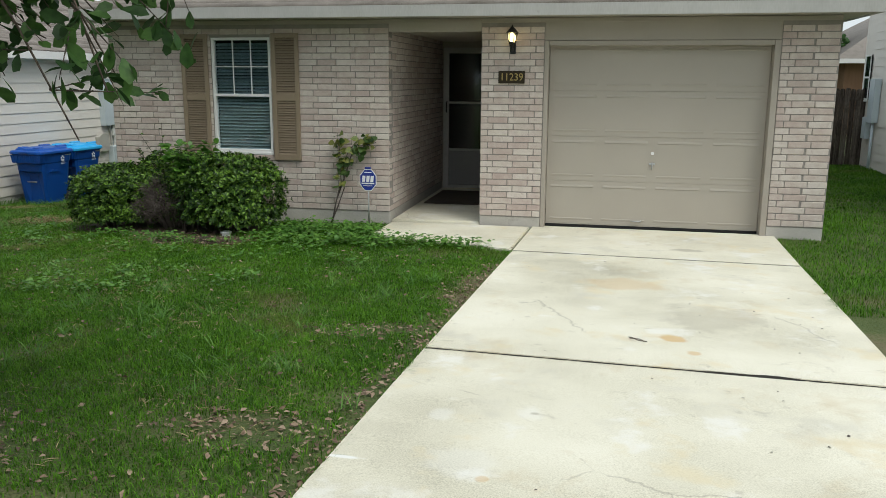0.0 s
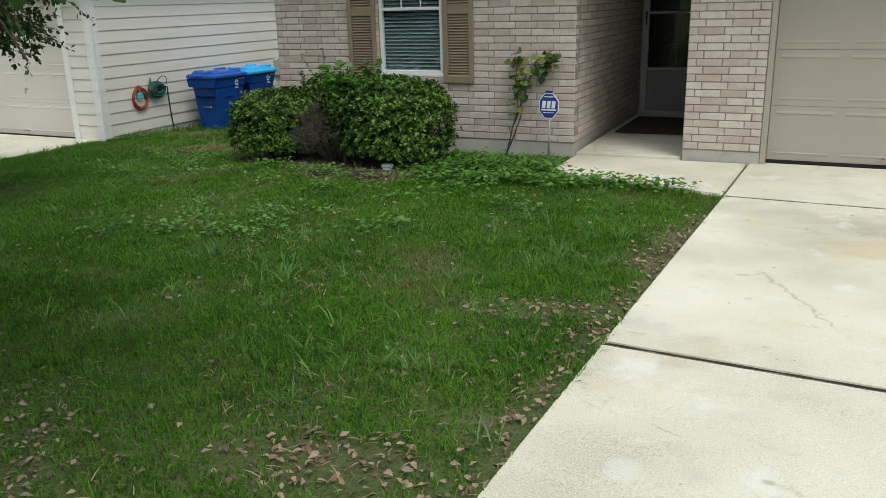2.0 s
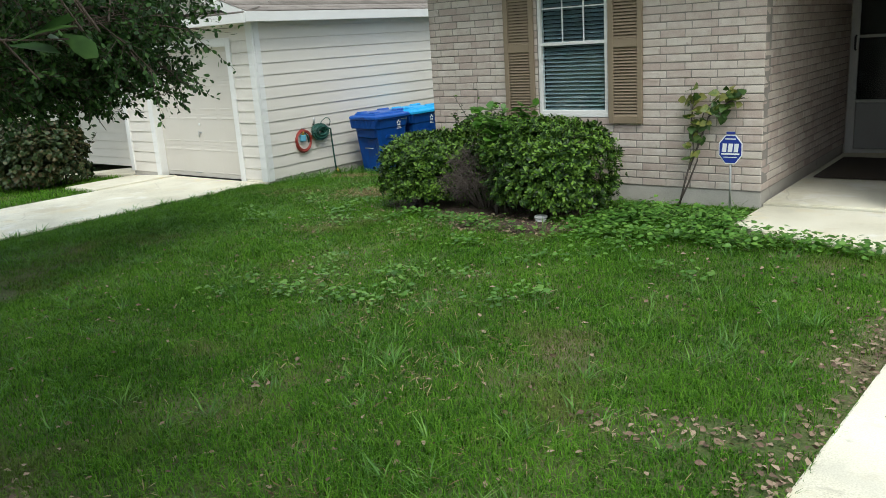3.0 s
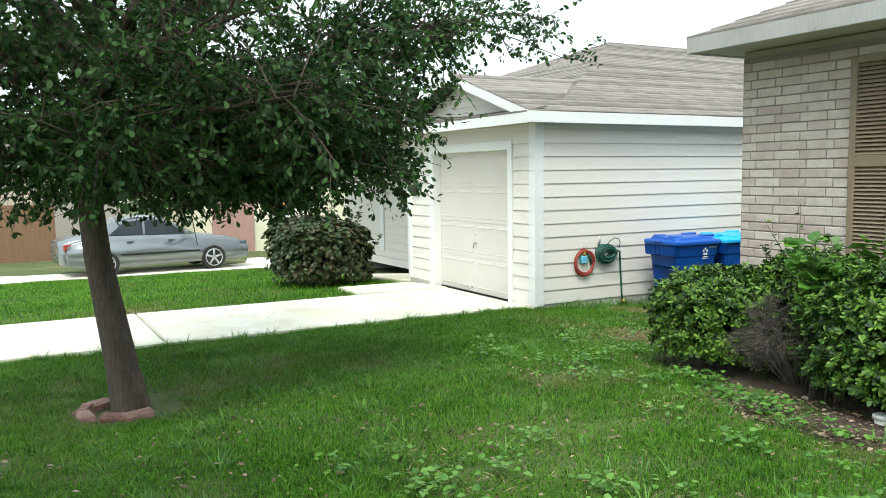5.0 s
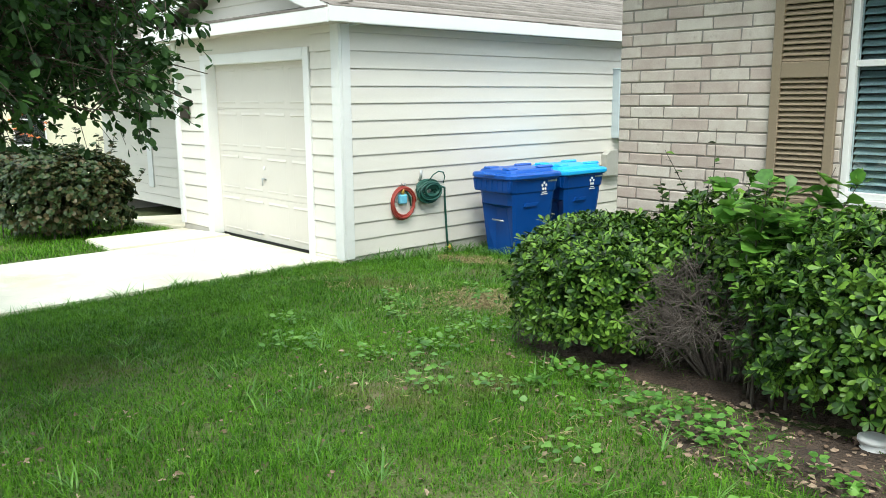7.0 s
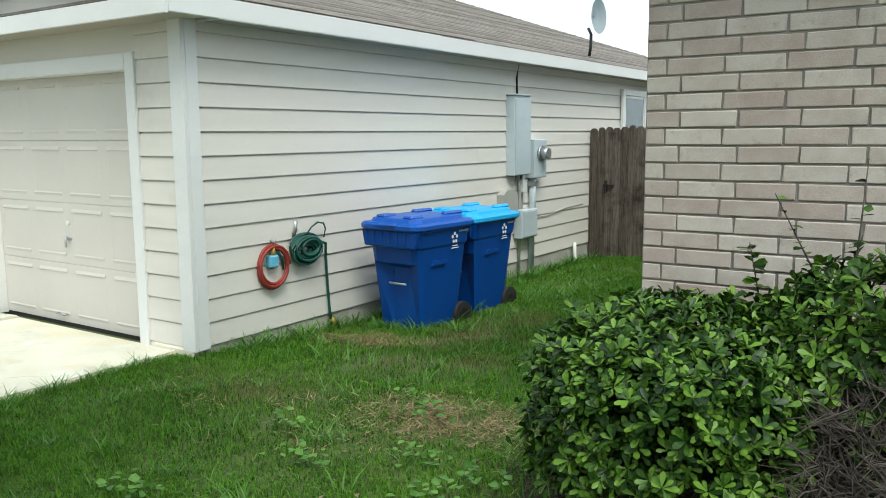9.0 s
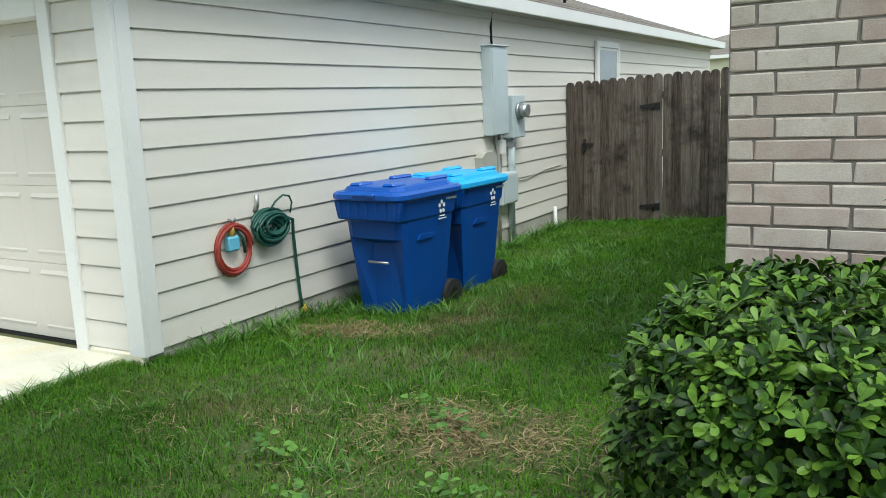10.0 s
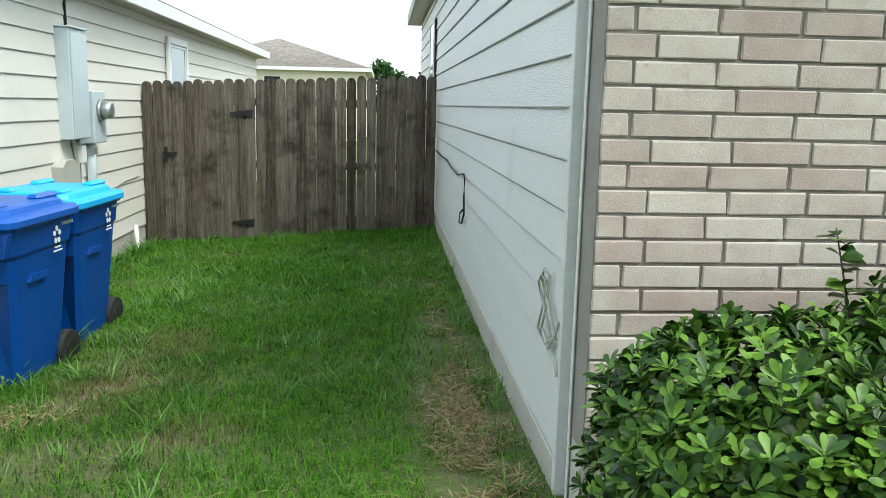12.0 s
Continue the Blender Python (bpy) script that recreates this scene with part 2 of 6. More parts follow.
M["leaf_vine"] = material("yellowing_vine_leaves", [(0.035, 0.085, 0.014), (0.085, 0.15, 0.025), (0.21, 0.22, 0.05)], 4, 40, 0.45, 0.1, 0.002, vary=0.55, through_light=0.2)
M["leaf_bright"] = material("fresh_green_leaves", [(0.055, 0.15, 0.02), (0.10, 0.25, 0.035), (0.17, 0.34, 0.055)], 3, 40, 0.45, 0.1, 0.002, vary=0.4, through_light=0.3)
M["leaf_red"] = material("dull_reddish_green_leaves", [(0.016, 0.04, 0.01), (0.04, 0.075, 0.018), (0.10, 0.075, 0.03)], 2, 40, 0.5, 0.1, 0.002, vary=0.4, through_light=0.2)
M["grass"] = material("lawn_grass_blades", [(0.038, 0.108, 0.008), (0.068, 0.185, 0.011), (0.098, 0.255, 0.015), (0.15, 0.32, 0.028)], 0.9, 9, 0.6, 0.0, 0.002, vary=0.5, stain=(0.20, 0.16, 0.075), stain_scale=0.75, stain_range=(0.55, 0.80), spec=0.18, through_light=0.38)
M["soil"] = material("lawn_soil_and_thatch", [(0.042, 0.075, 0.016), (0.085, 0.115, 0.030), (0.15, 0.14, 0.065)], 1.2, 50, 0.95, 0.9, 0.03, stain=(0.19, 0.145, 0.09), stain_scale=0.75, stain_range=(0.54, 0.72))
M["joint"] = material("black_joint_soil", [(0.012, 0.010, 0.008), (0.03, 0.025, 0.018)], 8, 90, 0.95, 0.4, 0.004)
M["mulch"] = material("dark_brown_bare_earth", [(0.035, 0.024, 0.018), (0.075, 0.05, 0.036), (0.12, 0.085, 0.06)], 5, 60, 0.95, 1.0, 0.03)
M["litter"] = material("dry_fallen_leaves", [(0.12, 0.078, 0.052), (0.23, 0.158, 0.108), (0.34, 0.255, 0.18)], 6, 60, 0.8, 0.2, 0.003, vary=0.6)
# slats are darkened and tinted teal for the reflection in the panes
M["blind"] = material("pale_window_blind", [(0.24, 0.30, 0.31), (0.30, 0.36, 0.37)], 2, 60, 0.6, 0.05, 0.001)
# near-black colour that stands for unlit depth behind panes and louvres
M["near_black"] = material("near_black_fill", [(0.012, 0.011, 0.010), (0.02, 0.018, 0.017)], 2, 40, 0.9, 0.1, 0.002)
M["door_grey"] = material("grey_door_panel", [(0.22, 0.22, 0.22), (0.28, 0.28, 0.28)], 2, 70, 0.5, 0.1, 0.001)
M["mat"] = material("brown_door_mat", [(0.04, 0.032, 0.025), (0.075, 0.06, 0.045)], 8, 300, 0.98, 0.9, 0.01)
M["bronze"] = material("dark_bronze", [(0.03, 0.022, 0.014), (0.055, 0.042, 0.026)], 6, 90, 0.4, 0.1, 0.001, metal=0.6)
M["brass"] = material("brass_numerals", [(0.45, 0.33, 0.12), (0.55, 0.42, 0.18)], 6, 90, 0.35, 0.1, 0.001, metal=0.7)
M["sign_blue"] = material("blue_sign_face", [(0.01, 0.03, 0.24), (0.015, 0.04, 0.30)], 3, 90, 0.4, 0.0, 0.001)
M["sign_white"] = material("white_sign_print", [(0.75, 0.76, 0.78), (0.8, 0.81, 0.83)], 3, 90, 0.5, 0.0, 0.001)
M["edging"] = material("red_brown_edging_stone", [(0.17, 0.09, 0.07), (0.28, 0.16, 0.13), (0.36, 0.23, 0.19)], 6, 60, 0.9, 0.7, 0.01, vary=0.3)
M["car"] = material("silver_grey_car_paint", [(0.22, 0.24, 0.25), (0.27, 0.29, 0.30)], 2, 90, 0.25, 0.0, 0.001, metal=0.6)
M["pink_brick"] = material("pink_brick_wall", [(0.34, 0.20, 0.17), (0.44, 0.28, 0.24)], 5, 60, 0.9, 0.4, 0.01)
M["cream_wall"] = material("cream_stucco_wall", [(0.66, 0.62, 0.46), (0.74, 0.70, 0.54)], 1, 50, 0.8, 0.2, 0.003)
M["tan_wall"] = material("tan_stucco_wall", [(0.44, 0.38, 0.29), (0.52, 0.46, 0.36)], 1, 50, 0.8, 0.2, 0.003)
M["cedar"] = material("brown_board_fence", [(0.16, 0.09, 0.05), (0.24, 0.14, 0.08)], 3, 50, 0.9, 0.4, 0.006, stretch=(4, 4, 0.5))
M["flower"] = material("orange_red_blossom", [(0.55, 0.10, 0.03), (0.7, 0.25, 0.05)], 8, 60, 0.6, 0.0, 0.001, vary=0.4)


def glass(name, tint, rough=0.03):
    m = bpy.data.materials.new(name)
    m.use_nodes = True
    b = m.node_tree.nodes["Principled BSDF"]
    b.inputs["Base Color"].default_value = (*tint, 1)
    b.inputs["Transmission Weight"].default_value, b.inputs["Roughness"].default_value, b.inputs["IOR"].default_value = 1.0, rough, 1.45
    return m


M["glass"] = glass("window_glass", (0.75, 0.88, 0.92))
M["dark_glass"] = glass("tinted_glass", (0.10, 0.12, 0.13))
glow = bpy.data.materials.new("lit_bulb")
glow.use_nodes = True
gb = glow.node_tree.nodes["Principled BSDF"]
gb.inputs["Base Color"].default_value = (1, 0.8, 0.5, 1)
gb.inputs["Emission Color"].default_value = (1, 0.72, 0.30, 1)
gb.inputs["Emission Strength"].default_value = 4.0
M["bulb"] = glow


# ---- building helpers ----
def empty_thing(name, at, label, category, group="", kind=""):
    e = new(name)
    e.empty_display_size = 0.1
    e.location = at
    return tagged(e, label, category, group, kind)


def root_offset(parent):
    o = Vector((0, 0, 0))
    while parent is not None:
        o += parent.location
        parent = parent.parent
    return o


def part(name, bm, mat, parent=None, label=""):
    """Links a bmesh, built in the world's places, as one mesh object under a thing or part."""
    me = bpy.data.meshes.new(name)
    if parent is not None:
        bmesh.ops.translate(bm, verts=bm.verts, vec=-root_offset(parent))
    bm.to_mesh(me)
    bm.free()
    me.materials.append(mat)
    ob = new(name, me)
    ob.parent = parent
    if label:
        ob["label"] = label
    return ob


def array_mesh(name, verts, faces, mat, smooth=False):
    """A mesh from arrays of corners and of faces that all have the same number of corners."""
    me = bpy.data.meshes.new(name)
    verts, faces = np.asarray(verts, np.float32), np.asarray(faces, np.int32)
    k = faces.shape[1]
    me.vertices.add(len(verts))
    me.vertices.foreach_set("co", verts.ravel())
    me.loops.add(faces.size)
    me.loops.foreach_set("vertex_index", faces.ravel())
    me.polygons.add(len(faces))
    me.polygons.foreach_set("loop_start", np.arange(0, faces.size, k, dtype=np.int32))
    me.update(calc_edges=True)
    if smooth:
        me.polygons.foreach_set("use_smooth", np.ones(len(faces), bool))
    me.materials.append(mat)
    return me


def array_part(name, verts, faces, mat, parent=None, label="", smooth=False):
    off = np.array(root_offset(parent)) if parent is not None else np.zeros(3)
    ob = new(name, array_mesh(name, np.asarray(verts) - off, faces, mat, smooth))
    ob.parent = parent
    if label:
        ob["label"] = label
    return ob


def box(bm, lo, hi, bevel=0.0):
    """A box between two corners, with its edges taken off by bevel."""
    r = bmesh.ops.create_cube(bm, size=1)
    c = [(a + b) / 2 for a, b in zip(lo, hi)]
    for v in r["verts"]:
        v.co = Vector([c[i] + v.co[i] * abs(hi[i] - lo[i]) for i in range(3)])
    if bevel:
        es = {e for v in r["verts"] for e in v.link_edges}
        bmesh.ops.bevel(bm, geom=list(es), offset=bevel, segments=1, affect="EDGES")
    return r["verts"]


def slab(name, lo, hi, mat, parent=None, label="", bevel=0.004):
    bm = bmesh.new()
    box(bm, lo, hi, bevel)
    return part(name, bm, mat, parent, label)


def prism(bm, outline, axis, a, b):
    """A closed outline (in the two other axes) carried from a to b along axis."""
    def at(p, d):
        return {"x": (d, p[0], p[1]), "y": (p[0], d, p[1]), "z": (p[0], p[1], d)}[axis]
    va = [bm.verts.new(at(p, a)) for p in outline]
    vb = [bm.verts.new(at(p, b)) for p in outline]
    k = len(outline)
    bm.faces.new(va)
    bm.faces.new(vb[::-1])
    for i in range(k):
        bm.faces.new((va[i], vb[i], vb[(i + 1) % k], va[(i + 1) % k]))
    bmesh.ops.recalc_face_normals(bm, faces=bm.faces)


def tube(bm, points, radii, sides=8, cap=True):
    """A round tube along points; radii: one number or one a point."""
    pts = [Vector(p) for p in points]
    if not hasattr(radii, "__len__"):
        radii = [radii] * len(pts)
    rings, ref = [], Vector((0.13, 0.27, 0.95))
    for i, p in enumerate(pts):
        d = (pts[min(i + 1, len(pts) - 1)] - pts[max(i - 1, 0)]).normalized()
        u = d.cross(ref)
        if u.length < 0.05:
            u = d.cross(Vector((1, 0, 0)))
        u.normalize()
        w = d.cross(u)
        rings.append([bm.verts.new(p + radii[i] * (math.cos(a) * u + math.sin(a) * w)) for a in (2 * math.pi * k / sides for k in range(sides))])
    for r0, r1 in zip(rings, rings[1:]):
        for k in range(sides):
            f = bm.faces.new((r0[k], r0[(k + 1) % sides], r1[(k + 1) % sides], r1[k]))
            f.smooth = True
    if cap:
        bm.faces.new(rings[0][::-1])
        bm.faces.new(rings[-1])


def tube_part(name, points, radii, mat, parent=None, label="", sides=8):
    bm = bmesh.new()
    tube(bm, points, radii, sides)
    return part(name, bm, mat, parent, label)


def unit(a):
    return a / np.maximum(np.linalg.norm(a, axis=1, keepdims=True), 1e-6)


OVAL = ((0.0, 0.06), (0.35, 0.36), (0.7, 0.42), (1.0, 0.03))
OBOVATE = ((0.0, 0.03), (0.3, 0.10), (0.68, 0.21), (0.9, 0.16), (1.0, 0.03))
NARROW = ((0.0, 0.10), (0.4, 0.30), (1.0, 0.03))


def leaf_arrays(pos, axis, up, length, profile, fold=0.18, droop=0.15):
    """Corners and faces of many leaves: a folded blade of that profile at each place, along axis, facing up."""
    axis = unit(axis)
    side = unit(np.cross(axis, up))
    nrm = np.cross(side, axis)
    length = np.broadcast_to(np.asarray(length, float), (len(pos),))[:, None]
    cols = []
    for t, w in profile:
        mid = pos + axis * length * t - nrm * length * droop * t * t
        cols += [mid - side * length * w + nrm * length * w * fold, mid, mid + side * length * w + nrm * length * w * fold]
    k = 3 * len(profile)
    verts = np.stack(cols, 1).reshape(-1, 3)
    one = []
    for i in range(len(profile) - 1):
        a = 3 * i
        one += [(a, a + 1, a + 4, a + 3), (a + 1, a + 2, a + 5, a + 4)]
    faces = (np.array(one)[None] + (np.arange(len(pos)) * k)[:, None, None]).reshape(-1, 4)
    return verts, faces


def rough_dirs(rng, n):
    return unit(rng.normal(size=(n, 3)))


# ---- the lie of the land ----
def ground_z(x, y):
    x, y = np.asarray(x, float), np.asarray(y, float)
    near = np.interp(y, (-30, -4, 3.4, 7.2, 8.6, 15.6, 60), (-0.35, -0.34, -0.515, -0.63, -0.655, -0.62, -0.8))
    far = np.interp(y, (-30, 3.5, 8.9, 10.4, 15.6, 60), (-0.83, -0.83, -0.86, -0.95, -1.02, -1.3))
    k = np.clip((-1.0 - x) / 9.0, 0, 1) ** 1.6
    down = np.interp(-x, (12.5, 23, 40), (0, 0.66, 0.8))
    dip = 0.17 * np.exp(-((x + 8.0) ** 2 + (y - 3.4) ** 2) / 1.9)
    return near * (1 - k) + far * k - down - dip


def gz(x, y):
    return float(ground_z(x, y))


def drive_left(y):
    return -0.905 - 0.034 * (8.45 - y)


def drive_right(y):
    return 2.0 - 0.042 * (8.45 - y)


def paved(x, y):
    """True where a slab, a wall or the bed lies instead of lawn."""
    x, y = np.asarray(x), np.asarray(y)
    drive = (x > drive_left(y) + 0.02) & (x < drive_right(y) - 0.02) & (y < 8.8)
    walkway = (x > -2.72) & (x < -0.9) & (y > 7.67 - 0.333 * (x + 2.73)) & (y < 10.3)
    house = (x > -6.66) & (x < 2.55) & (y > 8.68)
    next_house = (x < -9.95) & (x > -20.5) & (y > 8.8)
    next_drive = (x < -10.17) & (x > -12.22) & (y < 8.9)
    next_walk = (x < -12.1) & (x > -13.6) & (y > 7.45) & (y < 9)
    return drive | walkway | house | next_house | next_drive | next_walk


xs = np.unique(np.concatenate([np.array((-900, -300, -120, -70, -45, -32)), np.arange(-26, 12.1, 0.5), np.array((16, 25, 45, 90, 300, 900))]))
ys = np.unique(np.concatenate([np.array((-900, -300, -90, -40, -20)), np.arange(-10, 20.1, 0.5), np.array((25, 32, 45, 60, 90, 200, 900))]))
gx, gy = np.meshgrid(xs, ys)
gv = np.stack([gx, gy, ground_z(gx, gy)], -1).reshape(-1, 3)
w = len(xs)
ii, jj = np.meshgrid(np.arange(w - 1), np.arange(len(ys) - 1))
b0 = (jj * w + ii).ravel()
ground = array_part("ground", gv, np.stack([b0, b0 + 1, b0 + w + 1, b0 + w], 1), M["soil"], smooth=True)
tagged(ground, "green lawn soil with brown thatch and bare patches", "ground", kind="structure")


# ---- driveway, walk ----
def plate_on_ground(name, outline, mat, lift, thick, parent, label=""):
    """A slab with that outline, following the lie of the land."""
    bm = bmesh.new()
    top = [bm.verts.new((x, y, gz(x, y) + lift)) for x, y in outline]
    low = [bm.verts.new((x, y, gz(x, y) + lift - thick)) for x, y in outline]
    bm.faces.new(top)
    bm.faces.new(low[::-1])
    k = len(outline)
    for i in range(k):
        bm.faces.new((top[i], low[i], low[(i + 1) % k], top[(i + 1) % k]))
    bmesh.ops.recalc_face_normals(bm, faces=bm.faces)
    edges = [e for e in bm.edges if all(v in top for v in e.verts)]
    bmesh.ops.bevel(bm, geom=edges, offset=0.012, segments=2, affect="EDGES")
    return part(name, bm, mat, parent, label)


driveway = empty_thing("driveway", (0.3, 4.0, gz(0.3, 4.0)), "pale stained concrete driveway in jointed slabs", "driveway", kind="structure")
joints = (-9.0, -4.0, -0.6, 3.37, 7.05, 8.82)
for y0, y1 in zip(joints, joints[1:]):
    skew = 0.0 if y1 > 8 else -0.14
    skew0 = 0.0 if y0 < -8 else -0.14
    outline = [(drive_left(y0), y0 + 0.014), (drive_right(y0), y0 + skew0 + 0.014), (drive_right(y1), y1 + skew - 0.014), (drive_left(y1), y1 - 0.014)]
    plate_on_ground("slab", outline, M["concrete"], 0.03, 0.12, driveway)
    if y1 < 8:
        bm = bmesh.new()
        rows = []
        jr = random.Random(int(y1 * 100))
        for k in range(41):
            s = k / 40
            x, y = drive_left(y1) + 0.02 + s * (drive_right(y1) - drive_left(y1) - 0.04), y1 - 0.14 * s
            half = jr.uniform(0.007, 0.013) + (0.012 if 3 < y1 < 4 and 0.62 < s < 0.8 else 0.0)
            rows.append([bm.verts.new((x, y + q, gz(x, y) + 0.0275 + (0.004 if half > 0.024 else 0.0))) for q in (-half, half)])
        for (p0, p1), (q0, q1) in zip(rows, rows[1:]):
            bm.faces.new((p0, q0, q1, p1))
        part("joint_filler", bm, M["joint"], driveway, "dark soil in the slab joint")
walkway = empty_thing("walkway", (-1.9, 8.6, gz(-1.9, 8.6)), "pale concrete front walk leading into the porch", "walkway", kind="structure")
plate_on_ground("slab", [(-2.73, 7.67), (drive_left(7.1) - 0.025, 7.09), (drive_left(8.68) - 0.025, 8.67), (-1.58, 8.67), (-1.58, 8.72), (-2.73, 8.72)], M["concrete"], 0.035, 0.12, walkway)
plate_on_ground("porch_slab", [(-2.74, 8.745), (-1.58, 8.745), (-1.58, 12.05), (-2.74, 12.05)], M["concrete"], 0.06, 0.16, walkway)
next_driveway = empty_thing("driveway", (-11.3, 5, gz(-11.3, 5)), "sunlit pale concrete driveway of the next house", "driveway", kind="structure")
for y0, y1 in ((-8.0, 0.2), (0.2, 4.28), (4.28, 8.78)):
    plate_on_ground("slab", [(-12.25, y0 + 0.01), (-10.15, y0 + 0.01), (-10.15, y1 - 0.01), (-12.25, y1 - 0.01)], M["concrete"], 0.035, 0.12, next_driveway)
plate_on_ground("porch_slab", [(-13.55, 7.5), (-12.27, 7.3), (-12.27, 8.77), (-13.55, 8.77)], M["concrete"], 0.05, 0.14, next_driveway)
plate_on_ground("porch_slab", [(-16.5, 8.79), (-13.58, 8.79), (-13.58, 10.35), (-16.5, 10.35)], M["concrete"], 0.06, 0.14, next_driveway)


# ---- brick house ----
HX0, HX1, HY, BRICK_LOW, BRICK_TOP = -6.65, 2.53, 8.69, -0.506, 1.87
COURSE, LENGTH = 0.0775, 0.254
house = empty_thing("brick_house", (-2, 12, gz(-2, 9)), "single-storey cream brick house with taupe trim and hipped roof", "house")
pending_bricks = []


def brick_wall(name, along, fixed, a, b, z0, z1, holes=(), out=-1, label=""):
    """A mortar wall with courses of bricks on it. along: the axis that it runs on; out: the side that the bricks face."""
    bm = bmesh.new()
    spans = [(a, b, z0, z1)]
    for h0, h1, hz0, hz1 in holes:
        spans = [(a, h0, z0, z1), (h1, b, z0, z1), (h0, h1, z0, hz0), (h0, h1, hz1, z1)]
    back = fixed - out * 0.18
    face = fixed - out * 0.009
    for s0, s1, q0, q1 in spans:
        if along == "x":
            box(bm, (s0, min(face, back), q0), (s1, max(face, back), q1))
        else:
            box(bm, (min(face, back), s0 + 0.03, q0), (max(face, back), s1, q1))
    wall = part(name, bm, M["mortar"], house, label)
    pending_bricks.append((wall, along, fixed, a, b, z0, z1, holes, out))
    return wall


brick_wall("front_wall", "x", HY, HX0, -2.75, BRICK_LOW, BRICK_TOP, ((-5.17, -4.34, 0.23, 1.72),), label="cream brick wall with recessed grey joints")
brick_wall("brick_pier", "x", HY, -1.57, -0.80, BRICK_LOW, BRICK_TOP)
brick_wall("brick_pier", "x", HY, 1.90, HX1, BRICK_LOW, BRICK_TOP)
brick_wall("porch_wall", "y", -2.75, 8.69, 12.1, BRICK_LOW, BRICK_TOP, out=1)
for x0, x1 in ((HX0, -2.752), (-1.568, -0.80), (1.90, HX1)):
    slab("foundation", (x0, HY + 0.012, -1.0), (x1, HY + 0.16, BRICK_LOW), M["foundation"], house)
slab("foundation", (-2.93, HY + 0.17, -1.0), (-2.765, 12.1, BRICK_LOW), M["foundation"], house)
slab("porch_back_wall", (-2.93, 12.1, -0.9), (-0.75, 12.25, 2.0), M["trim"], house)
slab("porch_side_wall", (-1.44, 8.90, -0.9), (-0.86, 12.09, 2.0), M["trim"], house)
slab("porch_ceiling", (-2.74, 8.88, 1.80), (-1.45, 12.09, 1.88), M["soffit"], house)
slab("header", (-2.748, HY + 0.004, 1.77), (-1.572, HY + 0.17, 1.90), M["trim"], house)
slab("header", (-0.80, HY + 0.02, 1.66), (1.90, HY + 0.2, 1.90), M["trim"], house, "taupe panel above the garage door")
slab("frieze", (HX0, HY + 0.01, BRICK_TOP), (HX1, HY + 0.15, 1.925), M["trim"], house)
# garage front: narrow face boards and a deep reveal
for x0, x1 in ((-0.797, -0.745), (1.828, 1.897)):
    slab("garage_jamb", (x0, HY + 0.006, -0.72), (x1, HY + 0.205, 1.657), M["trim"], house)
slab("garage_head", (-0.743, HY + 0.006, 1.60), (1.826, HY + 0.205, 1.657), M["trim"], house)


def garage_door(parent, x0, x1, z0, z1, y, mat):
    """A sectional door of four leaves, each with four pressed panels."""
    door = slab("garage_door", (x0, y + 0.03, z0), (x1, y + 0.06, z1), mat, parent)
    hgt = (z1 - z0) / 4
    for k in range(4):
        bm = bmesh.new()
        a, b = z0 + k * hgt + 0.0012, z0 + (k + 1) * hgt - 0.0012
        box(bm, (x0 + 0.002, y + 0.008, a), (x1 - 0.002, y + 0.0298, b), 0.002)
        part("door_section", bm, mat, door)
        wid = (x1 - x0) / 4
        for j in range(4):
            p0, p1 = x0 + j * wid + 0.06, x0 + (j + 1) * wid - 0.06
            q0, q1 = a + 0.075, b - 0.075
            bm = bmesh.new()
            prism(bm, [(y + 0.0078, q1 - 0.003), (y + 0.001, q1), (y + 0.001, q1 + 0.005), (y + 0.0078, q1 + 0.03)], "x", p0, p1)
            prism(bm, [(y + 0.0078, q0 - 0.022), (y + 0.004, q0 - 0.004), (y + 0.003, q0), (y + 0.0078, q0 + 0.012)], "x", p0, p1)
            for e in (p0, p1 - 0.014):
                box(bm, (e, y + 0.0072, q0 + 0.024), (e + 0.014, y + 0.0078, q1 - 0.018), 0.0002)
            part("pressed_panel", bm, mat, door)
    xm = (x0 + x1) / 2
    bm = bmesh.new()
    zl = z0 + hgt * 1.42
    box(bm, (xm - 0.035, y - 0.004, zl - 0.012), (xm + 0.035, y + 0.006, zl + 0.012), 0.003)
    tube(bm, [(xm, y - 0.03, zl + 0.02), (xm, y - 0.03, zl - 0.07)], 0.009)
    tube(bm, [(xm, y + 0.005, zl), (xm, y - 0.035, zl)], 0.011)
    part("lock_handle", bm, M["steel"], door, "small steel turning handle")
    bm = bmesh.new()
    tube(bm, [(xm, y + 0.004, zl + 0.13), (xm, y - 0.006, zl + 0.13)], 0.02, 12)
    part("lock_cylinder", bm, M["white"], door)
    bm = bmesh.new()
    xh = xm - 0.16
    tube(bm, [(xh - 0.06, y + 0.005, z0 + 0.07), (xh - 0.055, y - 0.025, z0 + 0.07), (xh + 0.055, y - 0.025, z0 + 0.07), (xh + 0.06, y + 0.005, z0 + 0.07)], 0.008)
    part("lift_handle", bm, M["steel"], door, "steel lift handle")
    slab("bottom_seal", (x0, y + 0.012, z0 - 0.035), (x1, y + 0.05, z0 - 0.002), M["rubber"], door)
    return door


garage_door(house, -0.743, 1.826, -0.60, 1.62, 8.86, M["garage"])


